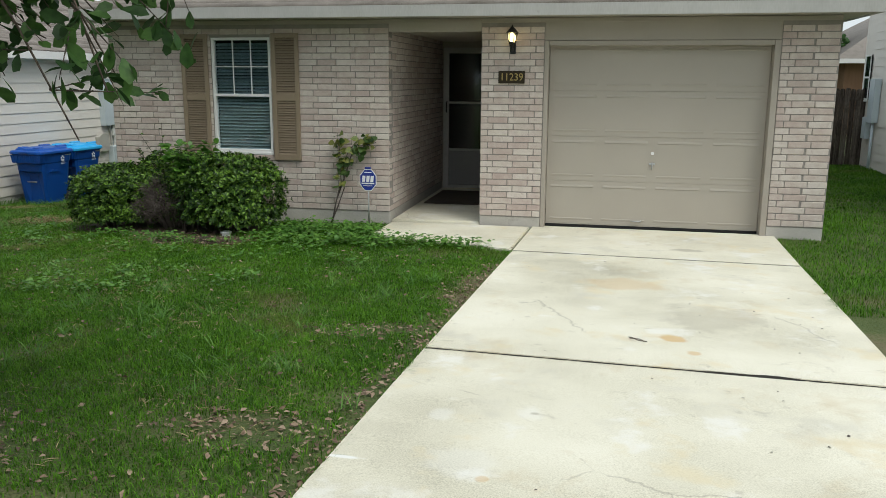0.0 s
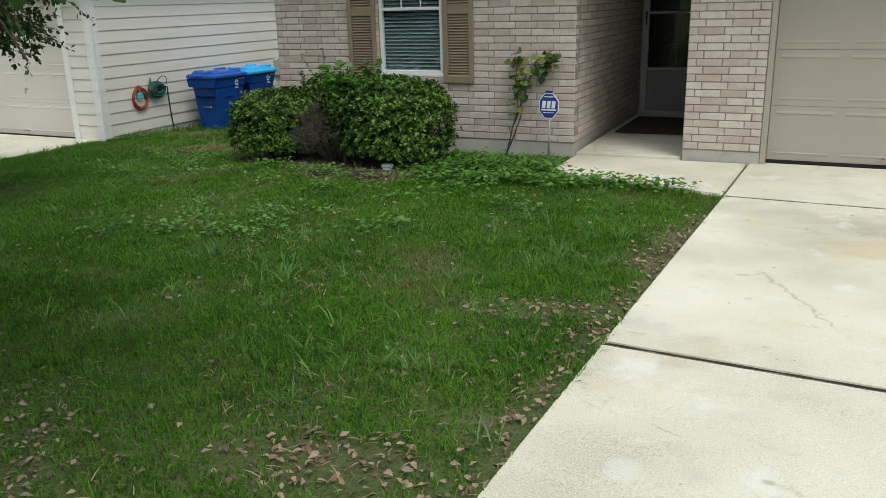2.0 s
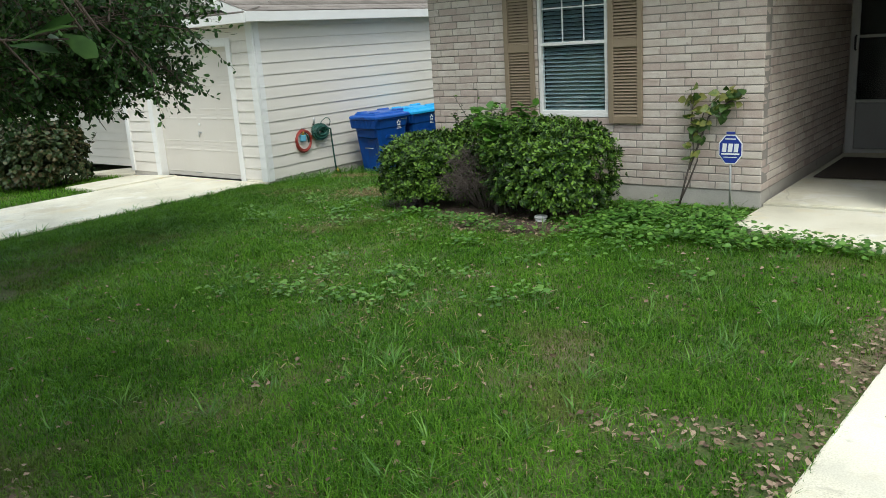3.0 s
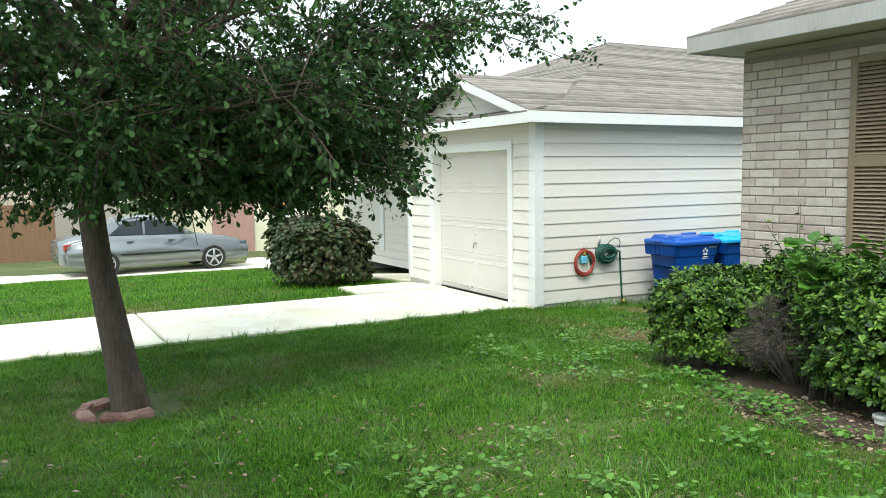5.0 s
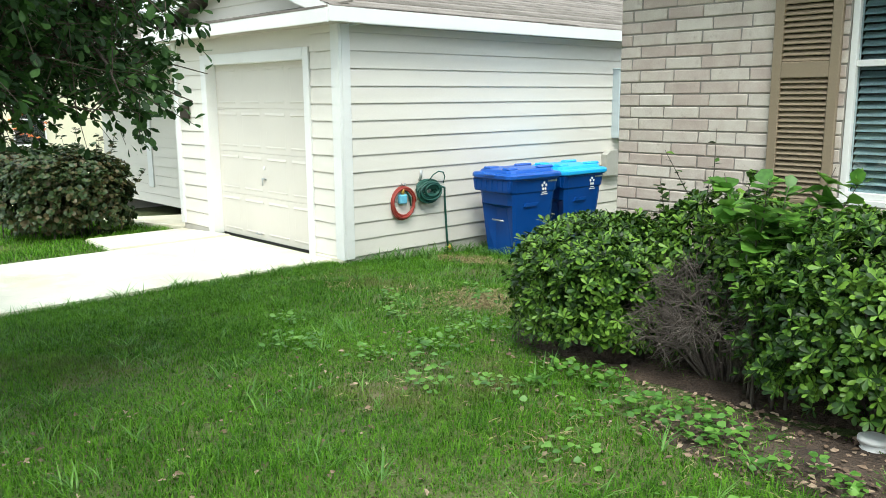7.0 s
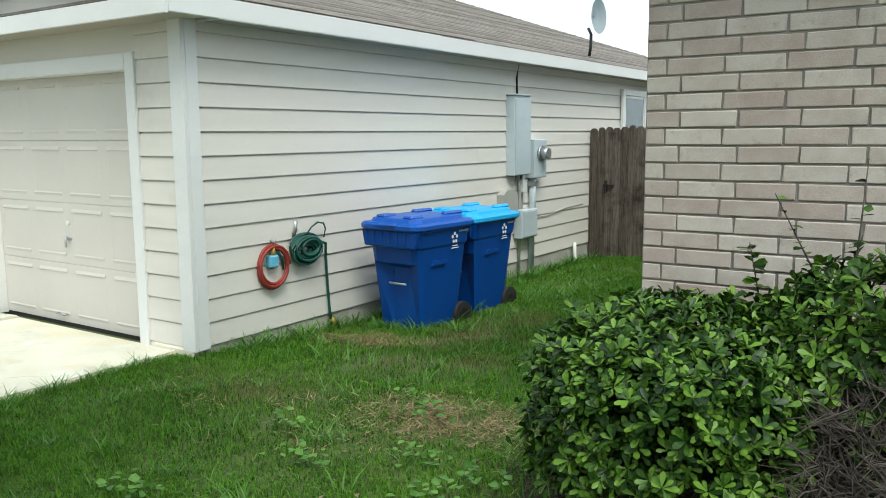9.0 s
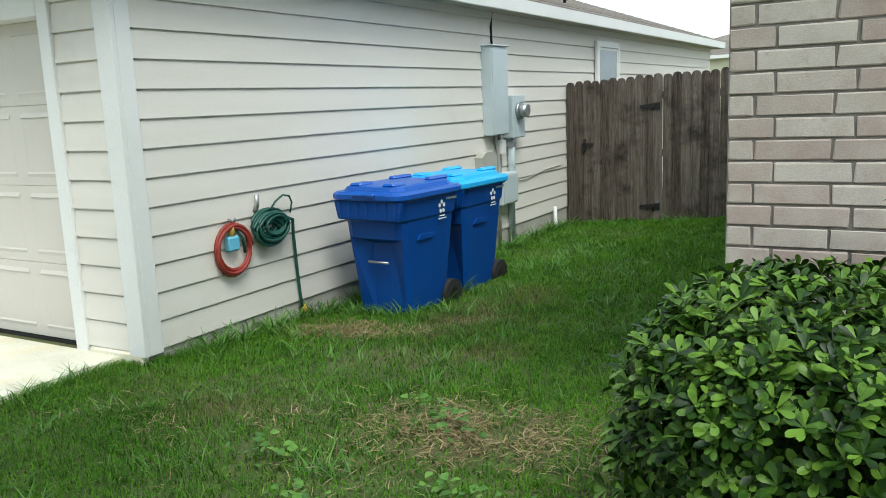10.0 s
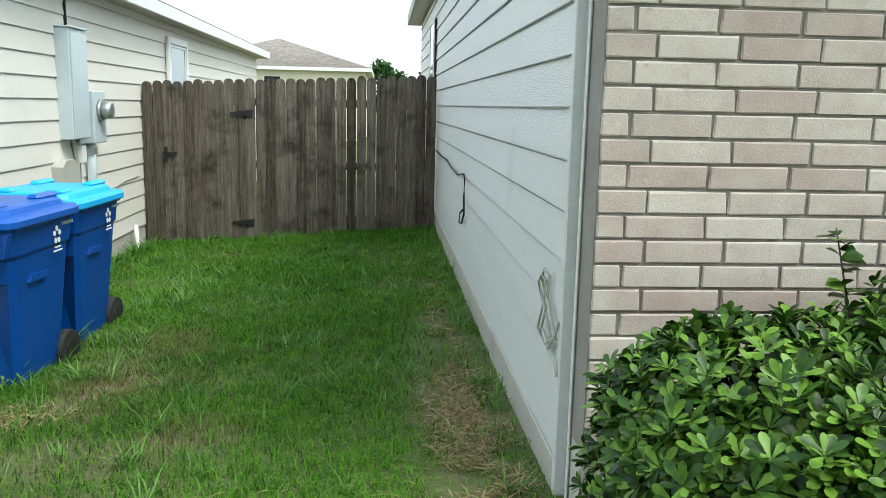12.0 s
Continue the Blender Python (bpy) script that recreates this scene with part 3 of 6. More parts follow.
# window with shutters
def sash_window(parent, plane, axis, a, b, z0, z1, out, slats=True, shallow=False):
    """A two-sash window in a wall. axis: the one that it runs on; plane: the wall's face; out: the way it looks."""
    win = None
    def bx(lo, hi):
        (u0, d0, q0), (u1, d1, q1) = lo, hi
        if shallow:
            d0, d1 = d0 * 0.2, d1 * 0.2
        d0, d1 = plane + out * d0, plane + out * d1
        return ((u0, min(d0, d1), q0), (u1, max(d0, d1), q1)) if axis == "x" else ((min(d0, d1), u0, q0), (max(d0, d1), u1, q1))
    zm = (z0 + z1) / 2
    bm = bmesh.new()
    for lo, hi in (((a, -0.06, z0), (a + 0.035, 0.012, z1)), ((b - 0.035, -0.06, z0), (b, 0.012, z1)), ((a + 0.035, -0.06, z1 - 0.035), (b - 0.035, 0.012, z1)), ((a + 0.035, -0.06, z0), (b - 0.035, 0.012, z0 + 0.035))):
        box(bm, *bx(lo, hi), 0.003)
    win = part("window", bm, M["white"], parent, "white sash window with closed pale blinds")
    bm = bmesh.new()
    box(bm, *bx((a + 0.035, -0.05, zm - 0.018), (b - 0.035, 0.002, zm + 0.018)), 0.003)
    part("meeting_rail", bm, M["white"], win)
    bm = bmesh.new()
    box(bm, *bx((a - 0.01, -0.02, z0 - 0.035), (b + 0.01, 0.03, z0 - 0.001)), 0.004)
    part("window_sill", bm, M["white"], win)
    for q0, q1 in ((z0 + 0.035, zm - 0.018), (zm + 0.018, z1 - 0.035)):
        bm = bmesh.new()
        box(bm, *bx((a + 0.036, -0.03, q0), (b - 0.036, -0.026, q1)))
        pane = part("pane", bm, M["glass"], win)
        pane.visible_shadow = False
    bm = bmesh.new()
    w3 = (b - a - 0.07) / 3
    for j in (1, 2):
        box(bm, *bx((a + 0.035 + j * w3 - 0.007, -0.026, zm + 0.018), (a + 0.035 + j * w3 + 0.007, -0.018, z1 - 0.035)))
    q = (zm + z1) / 2
    box(bm, *bx((a + 0.036, -0.025, q - 0.007), (b - 0.036, -0.019, q + 0.007)))
    if slats:
        part("muntins", bm, M["white"], win)
    else:
        bm.free()
    bm = bmesh.new()
    count = int((z1 - z0 - 0.06) / 0.042) if slats else 0
    for k in range(count):
        z = z0 + 0.05 + k * 0.042
        v = box(bm, *bx((a + 0.04, -0.085, z - 0.002), (b - 0.04, -0.045, z + 0.002)))
        for vert in v:
            d = (vert.co.y if axis == "x" else vert.co.x) - (plane - out * 0.065)
            vert.co.z += d * out * -0.75
    if count:
        part("blind", bm, M["blind"], win, "pale horizontal blind slats")
    # panel coloured near-black in place of an unlit room behind the glass
    bm = bmesh.new()
    box(bm, *bx((a, -0.17, z0), (b, -0.12, z1)))
    part("dark_room_behind", bm, M["near_black"], win)
    return win


sash_window(house, HY + 0.03, "x", -5.168, -4.342, 0.235, 1.715, -1)


def shutter(x0, x1, z0, z1, y):
    s = empty_thing("shutter", ((x0 + x1) / 2, y, z0), "brown louvred plastic shutter beside the window", "shutter", "window shutters")
    bm = bmesh.new()
    zm = (z0 + z1) / 2
    st = 0.055
    for lo, hi in (((x0, z0), (x0 + st, z1)), ((x1 - st, z0), (x1, z1)), ((x0 + st, z0), (x1 - st, z0 + 0.075)), ((x0 + st, z1 - 0.06), (x1 - st, z1)), ((x0 + st, zm - 0.045), (x1 - st, zm + 0.045))):
        box(bm, (lo[0], y - 0.032, lo[1]), (hi[0], y - 0.001, hi[1]), 0.004)
    part("shutter_frame", bm, M["shutter"], s)
    for q0, q1 in ((z0 + 0.075, zm - 0.045), (zm + 0.045, z1 - 0.06)):
        n = int((q1 - q0) / 0.031)
        for k in range(n):
            z = q0 + (k + 0.5) * (q1 - q0) / n
            bm = bmesh.new()
            prism(bm, [(y - 0.004, z + 0.014), (y - 0.001, z + 0.010), (y - 0.024, z - 0.015), (y - 0.027, z - 0.011)], "x", x0 + st, x1 - st)
            part("louvre", bm, M["shutter"], s)
    # near-black sheet puts the shade of the louvre gaps into colour
    bm = bmesh.new()
    box(bm, (x0 + st, y - 0.0008, z0 + 0.07), (x1 - st, y - 0.0002, z1 - 0.05))
    part("shutter_back", bm, M["near_black"], s)
    return s


shutter(-5.58, -5.20, 0.14, 1.755, HY - 0.004)
shutter(-4.31, -3.94, 0.14, 1.765, HY - 0.004)

# storm door at the back of the porch
# the door slab takes the same near-black as the window backing
door = slab("front_door", (-2.66, 12.055, -0.60), (-1.82, 12.095, 1.62), M["near_black"], house, "dark front door behind a pale-framed storm door")
bm = bmesh.new()
for lo, hi in (((-2.72, -0.64), (-2.63, 1.70)), ((-1.86, -0.64), (-1.78, 1.70)), ((-2.63, 1.61), (-1.86, 1.70)), ((-2.63, -0.64), (-1.86, -0.55)), ((-2.63, 0.80), (-1.86, 0.835)), ((-2.63, 0.02), (-1.86, 0.06))):
    box(bm, (lo[0], 12.0, lo[1]), (hi[0], 12.045, hi[1]), 0.004)
part("storm_frame", bm, M["grey_trim"], door, "pale aluminium storm door frame")
slab("kick_panel", (-2.625, 12.015, -0.545), (-1.865, 12.03, 0.017), M["door_grey"], door)
for q0, q1 in ((0.063, 0.797), (0.838, 1.607)):
    p = slab("pane", (-2.627, 12.018, q0), (-1.863, 12.024, q1), M["glass"], door, bevel=0)
    p.visible_shadow = False
tube_part("door_handle", [(-2.66, 11.99, 0.66), (-2.66, 11.95, 0.67), (-2.66, 11.95, 0.82), (-2.66, 11.99, 0.83)], 0.012, M["black"], door)
door_mat = slab("door_mat", (-2.62, 10.1, gz(-2.1, 10.5) + 0.066), (-1.62, 11.5, gz(-2.1, 10.5) + 0.082), M["mat"])
tagged(door_mat, "dark brown bristle door mat on the porch", "mat")

# side wall of lapped boards
SIDE = -6.66


def lap_boards(parent, name, axis, plane, a, b, z0, z1, out, mat, lap=0.175):
    """Lapped siding: one wedge-shaped board a course, on a plain sheathing wall."""
    bm = bmesh.new()
    lo_d, hi_d = sorted((plane, plane - out * 0.14))
    if axis == "y":
        box(bm, (lo_d, a, z0), (hi_d, b, z1))
    else:
        box(bm, (a, lo_d, z0), (b, hi_d, z1))
    wall = part(name, bm, mat, parent)
    z = z0
    while z < z1 - 0.02:
        top = min(z + lap - 0.010, z1)
        bm = bmesh.new()
        prism(bm, [(plane + out * 0.0005, z), (plane + out * 0.020, z), (plane + out * 0.021, z + 0.003), (plane + out * 0.009, top), (plane + out * 0.0005, top)], axis, a, b)
        part("siding_board", bm, mat, wall)
        z += lap
    return wall


lap_boards(house, "side_wall", "y", SIDE, 8.955, 20.2, -0.63, 1.90, -1, M["siding_grey"])
slab("side_foundation", (SIDE - 0.03, 8.955, -1.3), (SIDE + 0.15, 20.2, -0.633), M["foundation"], house)
slab("corner_trim", (HX0 - 0.006, HY + 0.165, -0.95), (HX0 + 0.06, HY + 0.215, 1.90), M["grey_trim"], house, "weathered grey corner trim")
slab("trim_bead", (HX0 - 0.014, HY + 0.152, -0.95), (HX0 - 0.004, HY + 0.164, 1.90), M["white"], house, "thin white caulked edge")
slab("corner_board", (HX0 - 0.04, HY + 0.217, -0.95), (HX0 + 0.06, HY + 0.262, 1.90), M["siding_grey"], house)
slab("back_wall", (HX0 + 0.03, 20.0, -1.3), (HX1, 20.15, 1.9), M["siding_grey"], house)
slab("far_side_wall", (HX1 - 0.13, 8.9, -1.3), (HX1 - 0.005, 20.0, 1.9), M["siding_grey"], house)
sash_window(house, SIDE - 0.055, "y", 16.1, 16.9, 0.55, 1.6, -1, False, True)


def hip_roof(parent, x0, x1, y0, y1, z, pitch, mat, fascia_mat, drop=0.14, name="roof", rows=True):
    """A hipped roof of shingle courses over eaves from x0 to x1 and y0 to y1, with fascia boards and soffit."""
    half = min(x1 - x0, y1 - y0) / 2
    roof = None
    verts, faces = [], []
    course = 0.14
    n = int(half / course) if rows else 1
    step = half / n
    rise = 0.012 if rows else 0.0
    for k in range(n):
        i0, i1 = k * step, (k + 1) * step + (0.015 if rows else 0)
        h0, h1 = z + i0 * pitch + rise, z + i1 * pitch
        i1 = min(i1, half - 0.001)
        lo = [(x0 + i0, y0 + i0, h0), (x1 - i0, y0 + i0, h0), (x1 - i0, y1 - i0, h0), (x0 + i0, y1 - i0, h0)]
        hi = [(x0 + i1, y0 + i1, h1), (x1 - i1, y0 + i1, h1), (x1 - i1, y1 - i1, h1), (x0 + i1, y1 - i1, h1)]
        for s in range(4):
            p, q, r, t = lo[s], lo[(s + 1) % 4], hi[(s + 1) % 4], hi[s]
            base = len(verts)
            verts += [p, q, r, t, (p[0], p[1], p[2] - rise - 0.004), (q[0], q[1], q[2] - rise - 0.004)]
            faces += [(base, base + 1, base + 2, base + 3), (base + 4, base + 5, base + 1, base)]
    top = z + half * pitch - 0.03
    c = [(x0, y0, z - 0.03), (x1, y0, z - 0.03), (x1, y1, z - 0.03), (x0, y1, z - 0.03), (x0 + half, y0 + half, top), (x1 - half, y0 + half, top), (x1 - half, y1 - half, top), (x0 + half, y1 - half, top)]
    roof = array_part(name, c, [(0, 1, 5, 4), (1, 2, 6, 5), (2, 3, 7, 6), (3, 0, 4, 7)], mat, parent, "shingled hipped roof")
    array_part("shingles", verts, faces, mat, roof)["kind"] = "stuff"
    for lo, hi in (((x0, y0), (x1, y0 + 0.03)), ((x0, y1 - 0.03), (x1, y1)), ((x0, y0 + 0.03), (x0 + 0.03, y1 - 0.03)), ((x1 - 0.03, y0 + 0.03), (x1, y1 - 0.03))):
        slab("fascia", (*lo, z - drop), (*hi, z - 0.002), fascia_mat, roof)
    slab("soffit", (x0 + 0.03, y0 + 0.03, z - drop + 0.012), (x1 - 0.03, y1 - 0.03, z - drop + 0.03), M["soffit"], roof)
    return roof


hip_roof(house, HX0 - 0.25, HX1 + 0.30, 8.25, 20.55, 2.06, 0.42, M["shingle"], M["grey_trim"])

# ---- next house, of pale lapped boards ----
NX, NY, NLOW, NTOP = -9.97, 8.79, -0.79, 1.535
next_house = empty_thing("siding_house", (-14, 14, gz(-12, 9)), "single-storey house in off-white lap siding with white trim", "house")
lap_boards(next_house, "side_wall", "y", NX, 8.79, 24.1, NLOW, NTOP, 1, M["siding"], 0.1714)
lap_boards(next_house, "front_wall", "x", NY, -10.47, NX, NLOW, NTOP, -1, M["siding"], 0.1714)
lap_boards(next_house, "front_wall", "x", NY, -13.5, -12.78, NLOW, NTOP, -1, M["siding"], 0.1714)
lap_boards(next_house, "porch_wall", "y", -13.5, 8.81, 10.4, NLOW, NTOP, -1, M["siding"])
lap_boards(next_house, "recessed_wall", "x", 10.4, -20.2, -13.52, NLOW - 0.3, NTOP, -1, M["siding"])
slab("header", (-12.78, NY - 0.004, 1.30), (-10.47, NY + 0.12, NTOP), M["siding"], next_house)
slab("far_wall", (-20.35, 10.4, -1.5), (-20.2, 24.1, NTOP), M["siding"], next_house)
slab("back_wall", (-20.2, 23.95, -1.5), (NX - 0.15, 24.1, NTOP), M["siding"], next_house)
slab("foundation", (NX - 0.14, 8.81, -1.4), (NX + 0.006, 24.1, NLOW - 0.002), M["foundation"], next_house)
slab("foundation", (-10.45, NY - 0.04, -1.1), (NX + 0.01, NY + 0.015, NLOW - 0.004), M["concrete"], next_house, "pale painted foundation foot", 0.012)
slab("foundation", (-13.5, NY - 0.012, -1.1), (-12.78, NY + 0.12, NLOW - 0.002), M["foundation"], next_house)
for lo, hi in (((NX - 0.1, NY - 0.04), (NX + 0.036, NY - 0.004)), ((NX + 0.003, NY - 0.003), (NX + 0.036, NY + 0.1))):
    slab("corner_board", (*lo, NLOW - 0.02), (*hi, NTOP), M["white"], next_house, "white corner board")
slab("corner_board", (-13.535, NY - 0.04, NLOW), (-13.43, NY - 0.004, NTOP), M["white"], next_house)
slab("corner_board", (-18.2, 10.36, NLOW), (-18.0, 10.38, NTOP), M["white"], next_house)
for x0, x1, z0, z1 in ((-10.57, -10.465, -0.85, 1.32), (-12.785, -12.66, -0.85, 1.32), (-12.66, -10.57, 1.20, 1.32)):
    slab("garage_trim", (x0, NY - 0.036, z0), (x1, NY + 0.11, z1), M["white"], next_house)
garage_door(next_house, -12.66, -10.57, -0.83, 1.20, 8.88, M["garage_cream"])
sash_window(next_house, NX + 0.055, "y", 16.80, 17.62, 0.25, 1.27, 1, False, True)
for lo, hi in (((16.70, 0.16), (16.797, 1.36)), ((17.623, 0.16), (17.72, 1.36)), ((16.80, 1.274), (17.62, 1.36)), ((16.80, 0.16), (17.62, 0.21))):
    slab("window_trim", (NX + 0.026, lo[0], lo[1]), (NX + 0.068, hi[0], hi[1]), M["white"], next_house)
hip_roof(next_house, -20.7, -9.713, 8.9, 24.45, 1.64, 0.36, M["shingle"], M["white"])


def gable_roof(parent, x0, x1, y0, y1, z, pitch):
    xm = (x0 + x1) / 2
    verts, faces = [], []
    n = int((x1 - x0) / 2 / 0.14)
    step = (x1 - x0) / 2 / n
    for side in (0, 1):
        for k in range(n):
            i0, i1 = k * step, (k + 1) * step + 0.015
            i1 = min(i1, (x1 - x0) / 2)
            xa, xb = (x0 + i0, x0 + i1) if side == 0 else (x1 - i0, x1 - i1)
            za, zb = z + i0 * pitch + 0.016, z + i1 * pitch + 0.004
            base = len(verts)
            verts += [(xa, y0, za), (xa, y1, za), (xb, y1, zb), (xb, y0, zb), (xa, y0, za - 0.016), (xa, y1, za - 0.016)]
            faces += [(base, base + 1, base + 2, base + 3), (base + 4, base + 5, base + 1, base)]
    top = z + (x1 - x0) / 2 * pitch - 0.03
    c = [(x0, y0, z - 0.03), (xm, y0, top), (x1, y0, z - 0.03), (x0, y1, z - 0.03), (xm, y1, top), (x1, y1, z - 0.03)]
    roof = array_part("garage_roof", c, [(0, 1, 4, 3), (1, 2, 5, 4)], M["shingle"], parent, "shingled gable over the garage")
    array_part("shingles", verts, faces, M["shingle"], roof)["kind"] = "stuff"
    for s in (-1, 1):
        xe = x0 if s < 0 else x1
        bm = bmesh.new()
        prism(bm, [(xe, z - 0.12), (xm, z + (x1 - x0) / 2 * pitch - 0.12), (xm, z + (x1 - x0) / 2 * pitch), (xe, z)], "y", y0 - 0.004, y0 + 0.024)
        part("barge_board", bm, M["white"], roof, "white raked barge board")
    bm = bmesh.new()
    prism(bm, [(x0 + 0.25, z - 0.1), (x1 - 0.25, z - 0.1), (xm, z + (x1 - x0) / 2 * pitch - 0.1)], "y", y0 + 0.3, y0 + 0.38)
    part("gable_wall", bm, M["siding"], roof)
    for s in range(3):
        zz = z + 0.02 + s * 0.175
        half = (x1 - x0) / 2 - 0.30 - (zz - z + 0.1) / pitch
        if half > 0.1:
            bm = bmesh.new()
            prism(bm, [(y0 + 0.299, zz), (y0 + 0.284, zz), (y0 + 0.296, zz + 0.17), (y0 + 0.299, zz + 0.17)], "x", xm - half, xm + half)
            part("gable_board", bm, M["siding"], roof)
    # the pent strip across the foot of the gable
    bm = bmesh.new()
    prism(bm, [(y0 - 0.03, z - 0.0), (y0 + 0.29, z + 0.07), (y0 + 0.29, z + 0.05), (y0 - 0.03, z - 0.02)], "x", x0 + 0.05, x1 - 0.02)
    part("pent_roof", bm, M["shingle"], roof)
    slab("fascia", (x0, y0 - 0.03, z - 0.15), (x1 + 0.0, y0 - 0.006, z - 0.022), M["white"], roof)
    slab("fascia", (x1 - 0.028, y0 - 0.005, z - 0.14), (x1 + 0.001, y1 - 0.6, z - 0.002), M["white"], roof)
    slab("soffit", (x0 + 0.01, y0, z - 0.135), (x1 - 0.03, y0 + 0.34, z - 0.12), M["soffit"], roof)
    return roof


gable_roof(next_house, -13.75, -9.713, 8.50, 12.2, 1.645, 0.33)


# ---- wooden fences ----
def picket_fence(x0, x1, y, top0, top1, low0, low1, label, gate=None, pitch=0.112):
    fence = empty_thing("wooden_fence", ((x0 + x1) / 2, y, (low0 + low1) / 2), label, "fence")
    rng = np.random.default_rng(5)
    n = int(round((x1 - x0) / pitch))
    for k in range(n):
        u = (k + 0.5) / n
        x = x0 + (x1 - x0) * u
        zt, zl = top0 + (top1 - top0) * u + rng.normal(0, 0.008), low0 + (low1 - low0) * u - 0.03
        wd, dy = pitch * 0.5 - 0.0004 - abs(rng.normal(0, 0.0009)) - 0.004 * (rng.uniform() < 0.14), rng.normal(0, 0.005)
        lean = rng.normal(0, 0.004)
        bm = bmesh.new()
        outline = [(x - wd, zl), (x + wd, zl), (x + wd + lean, zt - 0.045), (x + wd * 0.72 + lean, zt - 0.012), (x + wd * 0.3 + lean, zt), (x - wd * 0.3 + lean, zt), (x - wd * 0.72 + lean, zt - 0.012), (x - wd + lean, zt - 0.045)]
        prism(bm, outline, "y", y + dy - 0.009, y + dy + 0.009)
        part("picket", bm, M["fence"], fence)
    for z in (0.25, 0.85, 1.55):
        slab("rail", (x0, y + 0.02, low0 + z), (x1, y + 0.058, low0 + z + 0.085), M["fence"], fence)
    for x in (x0 + 0.06, (x0 + x1) / 2 + 0.4, x1 - 0.06):
        slab("post", (x - 0.045, y + 0.06, low0 - 0.4), (x + 0.045, y + 0.15, top0 - 0.12), M["fence"], fence)
    if gate:
        xa, xb = gate
        bm = bmesh.new()
        box(bm, (xa - 0.03, y - 0.032, -0.01), (xa + 0.12, y - 0.018, 0.025), 0.003)
        box(bm, (xa - 0.01, y - 0.045, -0.09), (xa + 0.02, y - 0.018, 0.08), 0.003)
        tube(bm, [(xa + 0.01, y - 0.04, 0.04), (xa + 0.01, y - 0.07, 0.04)], 0.008)
        part("gate_latch", bm, M["black"], fence, "black iron gate latch")
        for z in (0.46, -0.76):
            bm = bmesh.new()
            prism(bm, [(xb - 0.17, z + 0.012), (xb - 0.17, z - 0.012), (xb, z - 0.035), (xb + 0.08, z - 0.045), (xb + 0.08, z + 0.045), (xb, z + 0.035)], "y", y - 0.026, y - 0.018)
            tube(bm, [(xb, y - 0.028, z - 0.05), (xb, y - 0.028, z + 0.05)], 0.009)
            part("gate_hinge", bm, M["black"], fence, "black strap hinge")
    return fence


picket_fence(-9.945, -6.70, 15.61, 0.79, 0.92, -1.0, -0.86, "weathered grey-brown picket fence with a gate between the houses", (-9.70, -8.82))
picket_fence(2.62, 6.2, 18.0, 1.08, 1.02, -0.78, -0.80, "dark weathered picket fence beyond the garage")


